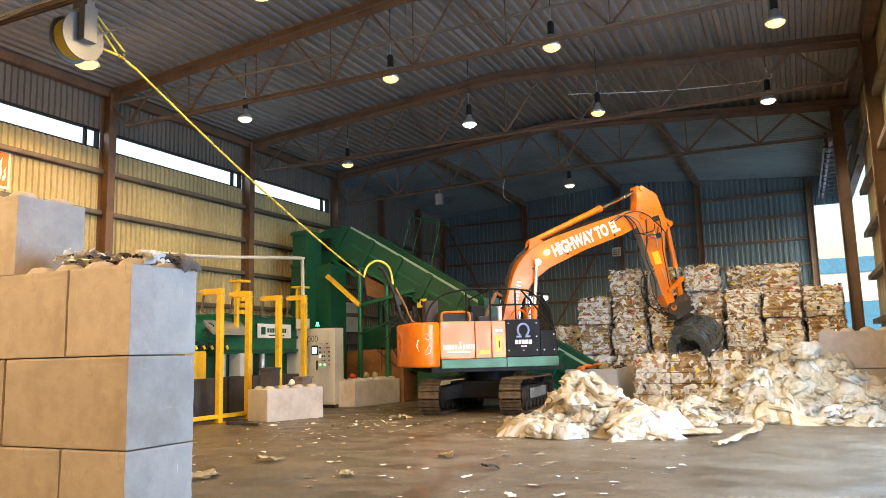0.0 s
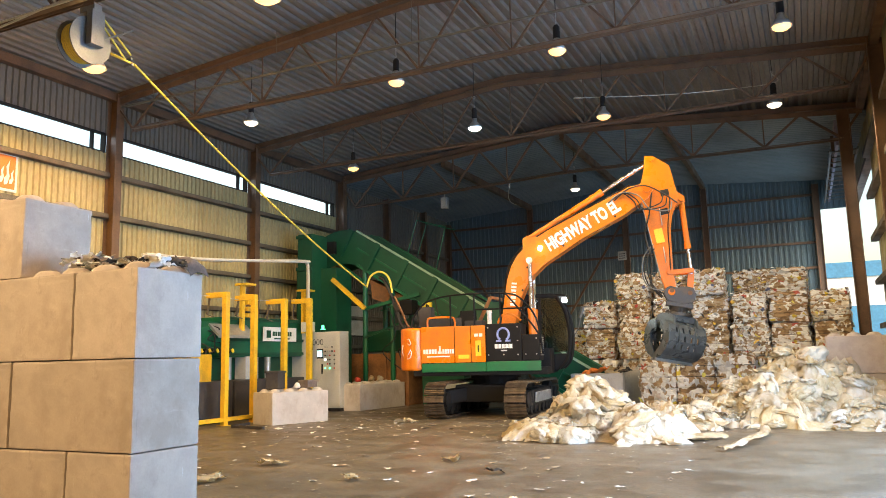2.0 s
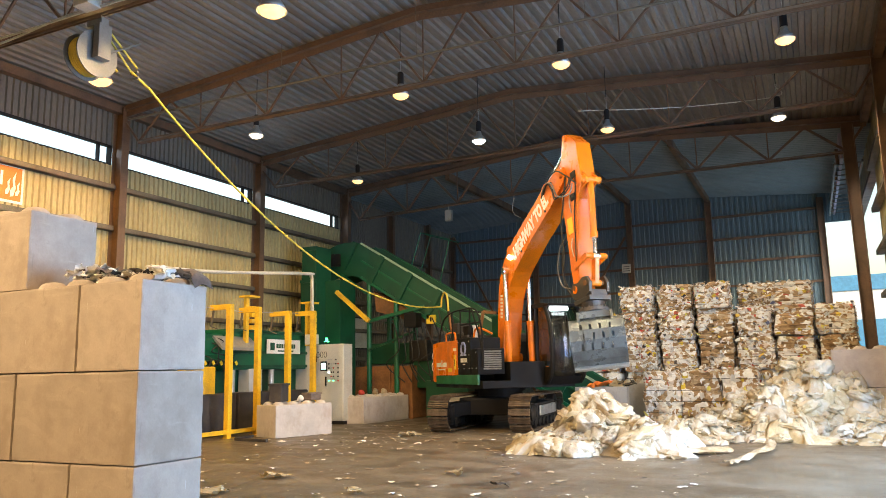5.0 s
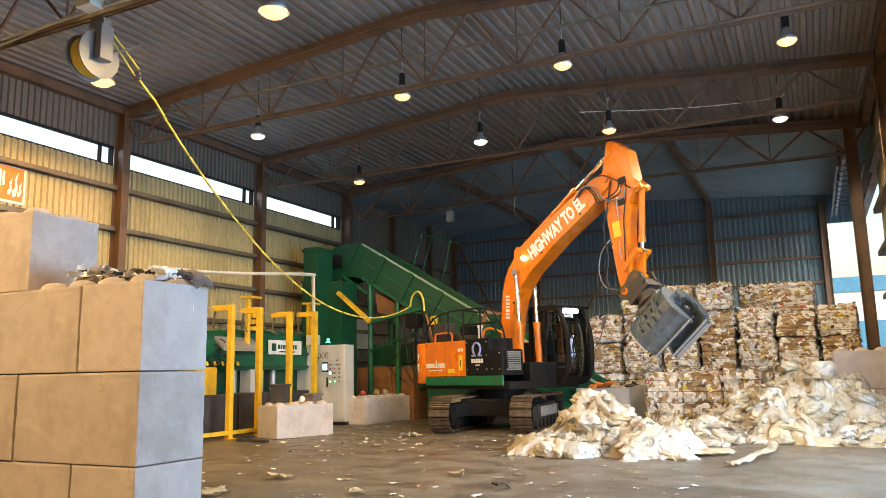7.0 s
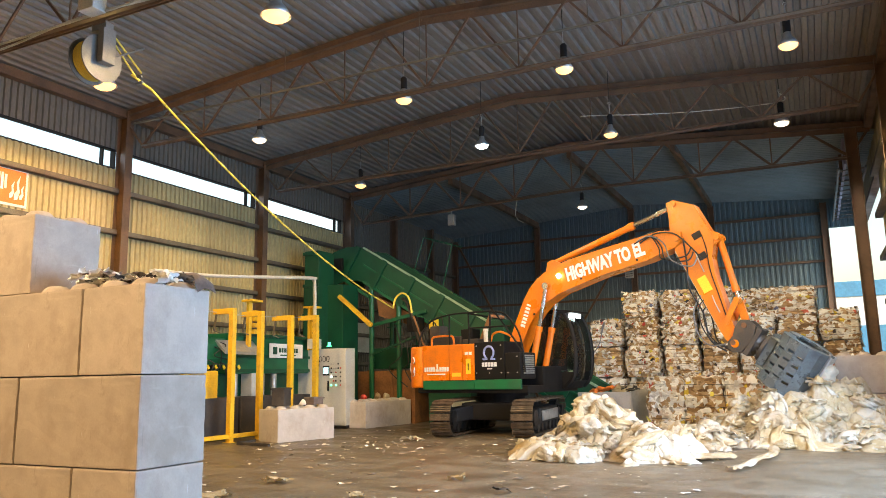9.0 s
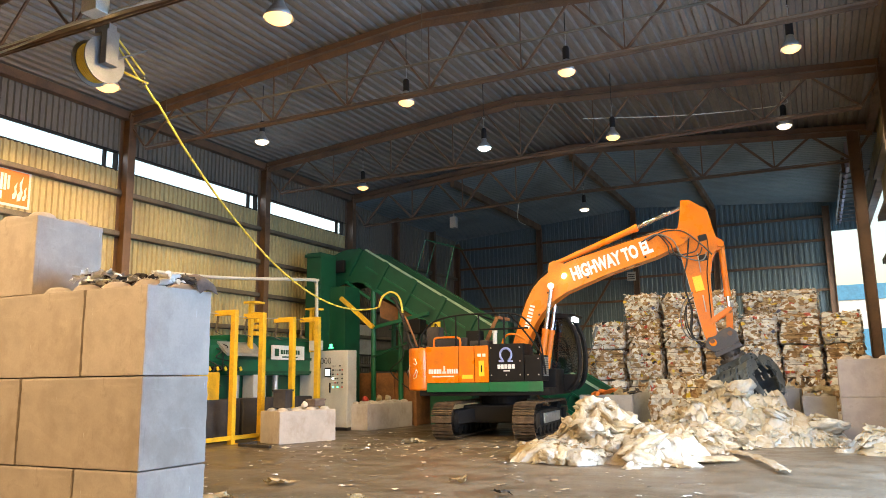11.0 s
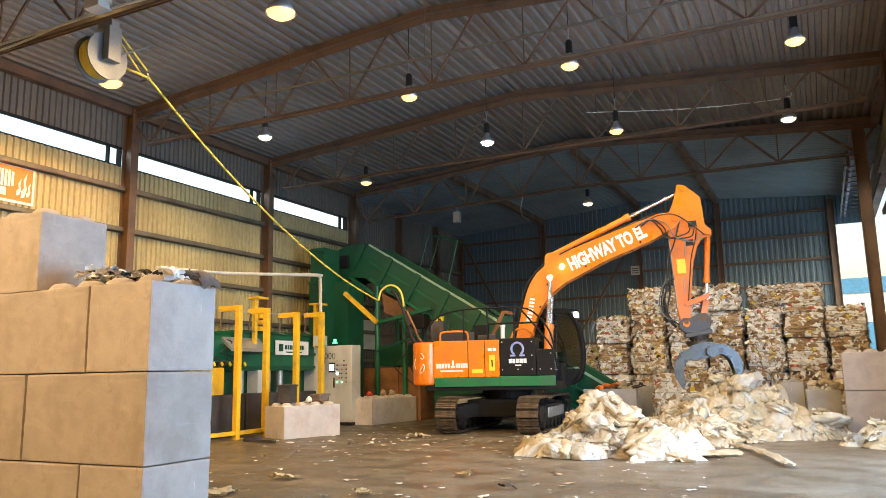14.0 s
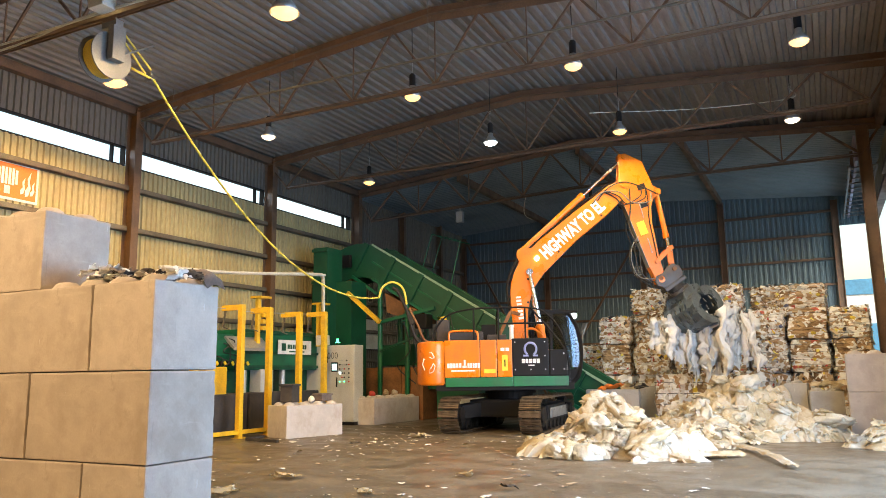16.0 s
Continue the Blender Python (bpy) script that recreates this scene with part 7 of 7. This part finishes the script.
def build_litter():
    rng = random.Random(31)
    bm = bmesh.new()
    for k in range(850):
        if k < 560:
            x, y = rng.uniform(-12.5, -1.5), rng.uniform(7.5, 16.5)
        else:
            x, y = rng.uniform(-12, -5), rng.uniform(14.5, 20)
        if x < -4.3 and y < 5.8:
            continue
        w = rng.choice((0.012, 0.015, 0.015, 0.02, 0.02, 0.03, 0.03, 0.04, 0.06, 0.08)) * rng.uniform(0.7, 1.3)
        crumple(bm, (x, y, 0.012 + w * 0.1), w * 1.6, w, 3, 0.22, rng, 0.25, 0.6, lambda X, Y: 0.005)
    tagged(part("paper_litter", bm, "litter"), "scattered white and tan paper scraps on the floor", "litter", kind="stuff")
    for x, y, w, h, n, lab in ((-7.45, 9.5, 0.42, 0.30, 10, "crumpled clear plastic bag on the floor"), (-4.99, 10.62, 0.55, 0.12, 10, "crumpled beige rag on the floor"),
                               (-7.3, 8.0, 0.6, 0.2, 9, "torn white paper on the floor"), (-5.5, 8.6, 0.3, 0.2, 8, "torn white paper on the floor"), (-3.9, 9.6, 0.3, 0.15, 8, "dark wet scrap on the floor"),
                               (-9.0, 16.6, 0.6, 0.35, 9, "crumpled white film beneath the tracks")):
        bm = bmesh.new()
        crumple(bm, (x, y, 0.06), w, max(h, 0.14), n, 0.20, rng, 0.2, 0.8, lambda X, Y: 0.006)
        tagged(part("floor_scrap", bm, "film" if "dark" not in lab else "board", None, "", True), lab, "scrap")
    bm = bmesh.new()
    bar(bm, (-12.75, 15.3, 0.04), (-12.6, 14.5, 0.04), 0.06, 0.06)
    bar(bm, (-12.6, 14.5, 0.04), (-11.5, 14.3, 0.04), 0.06, 0.06)
    tagged(part("bent_bar", bm, "board"), "black bent steel bar lying on the floor", "bar")
    # rubbish on the block wall
    top = 2.4
    for k in range(84):
        x = rng.triangular(-6.6, -5.5, -6.25) if k < 50 else rng.uniform(-6.0, -5.2)
        y = rng.uniform(4.95, 5.45)
        w = rng.uniform(0.06, 0.17)
        mat = rng.choice(("paper", "paper", "paper", "mat", "mat", "board", "board", "litter"))
        lift = 0.05 + (0.16 * rng.random() if x < -6.0 else 0.05 * rng.random())
        bm = bmesh.new()
        crumple(bm, (x, y, top + lift), w * 1.5, w, 8, 0.24, rng, 0.8, 0.8, lambda X, Y: top + 0.006)
        tagged(part("waste_paper", bm, mat, None, "", True), "dark crumpled scrap on the concrete block wall" if mat == "board" else "crumpled waste paper on the concrete block wall", "waste paper", "rubbish on the block wall")
    bm = bmesh.new()
    pts = curve([(-5.5, 5.36, 2.47), (-5.32, 5.38, 2.52), (-5.2, 5.42, 2.47), (-5.16, 5.45, 2.36)], 6)
    rows = [[bm.verts.new(p + Vector((0.03 * u, 0.09 * u, 0.04 * (1 - u * u) + 0.03 * noise.noise(Vector((i * 0.5, u * 2, 1)))))) for u in (-1, -0.6, -0.2, 0.2, 0.6, 1)] for i, p in enumerate(pts)]
    for a, b in zip(rows, rows[1:]):
        for k in range(5):
            bm.faces.new((a[k], a[k + 1], b[k + 1], b[k]))
    tagged(part("rubber_mat", bm, "mat", None, "", True), "dusty brown mat hanging over the block wall edge", "mat")
    bm = bmesh.new()
    for hx in (-15, -11, -7.3, -3.5, 0.5):
        rod(bm, (hx, 14.0, 8.42), (hx, 14.0, roof_z(hx) + 0.18), 0.008, 6)
    tube(bm, [(XL + 0.6, 14.0, 8.44), (-9, 14.0, 8.43), (-2, 14.0, 8.40), (XR - 0.5, 14.0, 8.42)], 0.03, 6)
    tagged(part("roof_pipe", bm, "girt"), "thin brown pipe along the roof truss", "pipe")
    # rubbish on the loose blocks
    for x, y, w, mat, lab in ((-12.05, 16.3, 0.17, "litter", "pale scrap on a concrete block"),
                              (-12.95, 20.7, 0.20, "red", "red scrap on a concrete block"), (-12.8, 21.3, 0.22, "film", "white film scrap on a concrete block"), (-12.7, 21.7, 0.20, "film", "white film scrap on a concrete block")):
        bm = bmesh.new()
        bmesh.ops.create_icosphere(bm, subdivisions=3, radius=w / 2)
        for v in bm.verts:
            v.co *= 1 + 0.5 * noise.noise(v.co * 7 + Vector((x, y, 0)))
            v.co.z = max(-w * 0.28, v.co.z)
            v.co += Vector((x, y, 0.8 + w * 0.28 + 0.06))
        tagged(part("rubbish", bm, mat, None, "", True), lab, "rubbish")
    for x, y, a, b, h, tilt, mat, lab in ((-12.28, 15.72, 0.34, 0.42, 0.46, 12, "board", "black plastic crate on a concrete block"), (-11.98, 16.72, 0.30, 0.38, 0.2, -6, "mat", "brown crushed box on a concrete block")):
        bm = bmesh.new()
        box(bm, (0, 0, h / 2), (a, b, h), None, 0.03)
        box(bm, (0, 0, h - 0.03), (a + 0.05, b + 0.05, 0.05), None, 0.015)
        ob = part("scrap_box", bm, mat)
        ob.matrix_world = pose(x, y, 0.862, 0, 0, tilt)
        tagged(ob, lab, "box")
    for x, y, w, mat, lab in ((-5.75, 22.5, 0.75, "sign_orange", "orange plastic scrap behind the slab"), (-5.2, 22.75, 0.9, "film", "white and black film behind the slab"), (-5.0, 22.7, 0.6, "board", "black film behind the slab"), (0.1, 21.2, 0.9, "film", "white film draped on a block")):
        bm = bmesh.new()
        crumple(bm, (x, y, 1.08 if y > 22 else 1.14), w, w * 0.6, 12, 0.25, rng, 0.3, 0.8)
        tagged(part("film_scrap", bm, mat, None, "", True), lab, "scrap")


M["litter"] = scraps("scattered_paper_scraps", ((0.0, (0.72, 0.68, 0.60)), (0.3, (0.45, 0.36, 0.25)), (0.5, (0.80, 0.78, 0.74)), (0.82, (0.30, 0.24, 0.17)), (0.95, (0.10, 0.09, 0.09))))
build_fence()
build_baler()
build_hopper()
build_conveyor()
build_bins()
build_wall_panel()
build_cabinet()
build_pipes()
build_signs()
build_reel()
build_cable()
build_litter()


# ---- motion ----
# seconds; slew, boom, arm, grab direction, grab turn, jaw opening (degrees)
JOINTS = (
    (0, 38.7, 38.7, -73.2, -62, -60, 5),
    (1, 32.3, 42.3, -79.7, -95, -44, -2),
    (2, 11.1, 45.1, -80.6, -101, -55, -11),
    (2.5, -1.7, 47.9, -81.5, -102, -48, -11),
    (3, -16.7, 47.4, -81.8, -104, -35, -11),
    (3.5, -30.6, 47.6, -82.4, -103, -30, -11),
    (4.2, -45.8, 46.8, -82.6, -92, -26, -11),
    (6.5, -35.1, 49.3, -79.6, -59, -63, -11),
    (7.3, -18.7, 47.2, -83.4, -45, -102, 20),
    (8, -11.1, 44.2, -70.2, -39, -112, 20),
    (9.2, -11.5, 29.1, -65.7, -35, -92, -6),
    (11.3, 8.1, 35.9, -80.2, -70, -130, 14),
    (12.5, 18.8, 47.5, -74.2, -74, -143, 26),
    (13, 17.7, 45.4, -78.8, -78, -175, 38),
    (14, 13., 39.8, -87.8, -80, -183, 36),
    (14.5, 13.7, 45.8, -81.8, -81, -180, 4),
    (15, 15.1, 51., -77.3, -53, -150, -6),
    (15.5, 19.6, 55.9, -74.4, -48, -147, -6),
    (16, 24.1, 57.5, -72.2, -56, -147, -6),)


def joints(t):
    """Smooth joint angles at t."""
    ts = [r[0] for r in JOINTS]
    i = max(0, min(len(ts) - 2, sum(1 for s in ts if s <= t) - 1))
    h = ts[i + 1] - ts[i]
    s = (t - ts[i]) / h
    out = []
    for k in range(1, len(JOINTS[0])):
        def slope(j):
            if j in (0, len(ts) - 1):
                a = min(max(j - 1, 0), len(ts) - 2)
                return (JOINTS[a + 1][k] - JOINTS[a][k]) / (ts[a + 1] - ts[a]) * 0.6
            d0 = (JOINTS[j][k] - JOINTS[j - 1][k]) / (ts[j] - ts[j - 1])
            d1 = (JOINTS[j + 1][k] - JOINTS[j][k]) / (ts[j + 1] - ts[j])
            return 0.0 if d0 * d1 <= 0 else 2 * d0 * d1 / (d0 + d1)
        p0, p1, m0, m1 = JOINTS[i][k], JOINTS[i + 1][k], slope(i) * h, slope(i + 1) * h
        out.append((2 * s ** 3 - 3 * s * s + 1) * p0 + (s ** 3 - 2 * s * s + s) * m0 + (3 * s * s - 2 * s ** 3) * p1 + (s ** 3 - s * s) * m1)
    return out


def aimed(a, b):
    """A pose at a whose +x points to b, in the x-z plane."""
    return Matrix.Translation(a) @ Matrix.Rotation(-math.atan2(b.z - a.z, b.x - a.x), 4, "Y")


def machine(t):
    slew, be, al, ga, turn, jaw = joints(t)
    Z = Matrix.Rotation(radians(slew), 4, "Z")
    boom = Matrix.Translation((FOOT_R, 0, FOOT_Z)) @ Matrix.Rotation(-radians(be), 4, "Y")
    tip = boom @ Vector((BOOM_L, 0, 0))
    arm = Matrix.Translation(tip) @ Matrix.Rotation(-radians(al), 4, "Y")
    end = arm @ Vector((ARM_L, 0, 0))
    g = radians(ga)
    cou = Matrix.Translation(end) @ Matrix.Rotation(math.atan2(-math.cos(g), -math.sin(g)), 4, "Y")
    rot = cou @ Matrix.Translation((0.24, 0, 0)) @ Matrix.Rotation(radians(turn), 4, "Z")
    out = {"upper": Z, "boom": Z @ boom, "arm": Z @ arm, "coupler": Z @ cou, "rotator": Z @ rot, "head": Z @ rot}
    for k, s in enumerate((-1, 1)):
        out["jaw%d" % k] = Z @ rot @ Matrix.Translation((s * HINGE, 0, -0.86)) @ Matrix.Rotation(-s * radians(jaw), 4, "Y")
    base, pin = Vector((0.85, 0, 1.45)), boom @ Vector((PIN[0], 0, PIN[1]))
    for k, y in enumerate((-0.34, 0.34)):
        sh = Matrix.Translation((0, y, 0))
        out["lift%d_b" % k], out["lift%d_r" % k] = Z @ sh @ aimed(base, pin), Z @ sh @ aimed(pin, base)
    a, b = boom @ Vector((2.55, 0, 1.52)), arm @ Vector((-0.78, 0, 0.28))
    out["crowd_b"], out["crowd_r"] = Z @ aimed(a, b), Z @ aimed(b, a)
    # rocker: meets the pull link from the coupler
    p, c = arm @ Vector((2.32, 0, 0.06)), cou @ Vector((0.46, 0, 0.04))
    d = c - p
    L = min(d.length, 1.15)
    u = (0.56 ** 2 - 0.60 ** 2 + L * L) / (2 * L)
    hgt = math.sqrt(max(0.0, 0.56 ** 2 - u * u))
    e = d.normalized()
    n1 = Vector((-e.z, 0, e.x))
    outward = arm.to_3x3() @ Vector((-0.5, 0, 1))
    q = p + e * u + n1 * hgt * (1 if n1.dot(outward) > 0 else -1)
    out["link"], out["pull"] = Z @ aimed(p, q), Z @ aimed(q, c)
    k = arm @ Vector((0.46, 0, 0.80))
    out["tilt_b"], out["tilt_r"] = Z @ aimed(k, q), Z @ aimed(q, k)
    return out


STRIP_A, STRIP_B = pose(-0.9, 16.4, 0.06), pose(-1.93, 16.5, 0.06, 0, 0, 28)

# seconds, sag of the supply cable in metres
SAG = ((0.0, 0.14), (2.0, 0.18), (3.0, 0.20), (4.0, 0.88), (4.6, 1.15), (6.5, 1.45), (7.0, 1.85), (7.5, 2.0), (8.0, 1.75), (8.5, 0.8), (9.0, 0.3), (9.4, 0.4), (11.0, 1.4), (11.5, 1.32), (12.5, 0.72), (13.5, 0.40), (14.5, 0.55), (15.2, 1.0), (16.0, 1.15))


def cable_line(t, n=90):
    """Points from the excavator's cable arch up to the reel."""
    end = Matrix.Translation((CX, CY, 0)) @ Matrix.Rotation(radians(joints(t)[0]), 4, "Z") @ Vector((-3.78, -0.55, 3.6))
    sag = float(np.interp(t, [r[0] for r in SAG], [r[1] for r in SAG]))
    pts = []
    for i in range(n + 1):
        s = i / n
        p = end.lerp(GUIDE, s)
        p.z -= sag * 4 * s * (1 - s)
        pts.append(p)
    return pts + [GUIDE.lerp(REEL + Vector((-0.06, 0.33, 0.0)), k / 6) for k in range(1, 7)]


def cable_poses(t):
    pts = cable_line(t)
    out, i, walked = [], 0, 0.0
    at = pts[0].copy()
    for k in range(NSEG):
        left, nxt = SEG, at.copy()
        while i < len(pts) - 1 and left > 0:
            d = (pts[i + 1] - nxt).length
            if d <= left:
                left -= d
                nxt = pts[i + 1].copy()
                i += 1
            else:
                nxt = nxt + (pts[i + 1] - nxt) * (left / d)
                left = 0
        if left > 0.001:   # the rest is wound on the drum
            a = 0.9 * (k - NSEG)
            nxt = REEL + Vector((-0.06, 0.26 * math.cos(a), 0.26 * math.sin(a)))
            at = REEL + Vector((-0.06, 0.26 * math.cos(a - 1.6), 0.26 * math.sin(a - 1.6)))
            out.append(Matrix.Translation(at) @ (nxt - at).to_track_quat("X", "Z").to_matrix().to_4x4())
            continue
        out.append(Matrix.Translation(at) @ (nxt - at).to_track_quat("X", "Z").to_matrix().to_4x4())
        at = nxt
    return out


def motions():
    ts = [0.2 * k for k in range(81)]
    states = [machine(t) for t in ts]
    P = parts_of
    movers = {"upper": P["upper"], "boom": P["boom"], "arm": P["arm"], "coupler": P["coupler"], "rotator": P["rotator"], "head": P["head"], "jaw0": P["jaws"][0], "jaw1": P["jaws"][1],
              "lift0_b": P["lift"][0][0], "lift0_r": P["lift"][0][1], "lift1_b": P["lift"][1][0], "lift1_r": P["lift"][1][1], "crowd_b": P["crowd"][0], "crowd_r": P["crowd"][1],
              "tilt_b": P["tilt"][0], "tilt_r": P["tilt"][1], "link": P["link"], "pull": P["pull"]}
    for key, ob in movers.items():
        walk(ob, [(t, s[key]) for t, s in zip(ts, states)])
    slow = [0.4 * k for k in range(41)]
    lines = [cable_poses(t) for t in slow]
    for k, ob in enumerate(CABLE):
        walk(ob, [(t, poses[k]) for t, poses in zip(slow, lines)])
    walk(HEAPS["mound"], [(0, pose(-0.05, 18.3, 0)), (9.3, pose(-0.05, 18.3, 0)), (9.8, pose(-0.4, 18.4, -0.02)), (10.9, pose(-1.75, 19.15, -0.2)), (11.3, pose(-1.85, 19.2, -0.22)), (16, pose(-1.85, 19.2, -0.22))])
    walk(HEAPS["strip"], [(0, STRIP_A), (9.3, STRIP_A), (9.9, STRIP_B.lerp(STRIP_A, 0.75)), (10.5, STRIP_B.lerp(STRIP_A, 0.25)), (11.1, STRIP_B), (16, STRIP_B)])
    # strands of film: they lie on the mound, are gripped, and hang from the grab
    at = {round(t, 1): Matrix.Translation((CX, CY, 0)) @ s["head"] for t, s in zip(ts, states)}
    for k, (ob, dx, dy, drop) in enumerate(STRANDS):
        lie = Matrix.Rotation(radians(40 * k), 3, "Z") @ Vector((0, -0.8, 0))
        rows = [(t, pose(x + lie.x, y + lie.y, z, 80, 0, 40 * k)) for t, x, y, z in ((0, -0.05, 18.5, 0.62), (9.3, -0.05, 18.5, 0.62), (10.9, -1.75, 19.3, 0.42), (11.3, -1.85, 19.35, 0.40), (14.4, -1.85, 19.35, 0.40))]
        for t in (14.8, 15.0, 15.2, 15.4, 15.6, 15.8, 16.0):
            h = at[t] @ Vector((0, 0, -1.35))
            lean = {14.8: 40, 15.0: 14}.get(t, 0)
            rows.append((t, pose(h.x + dx, h.y + dy, max(h.z - drop, 1.0), lean, 6 * math.sin(3 * t + k), 40 * k + 8 * math.sin(2 * t))))
        walk(ob, rows)


motions()
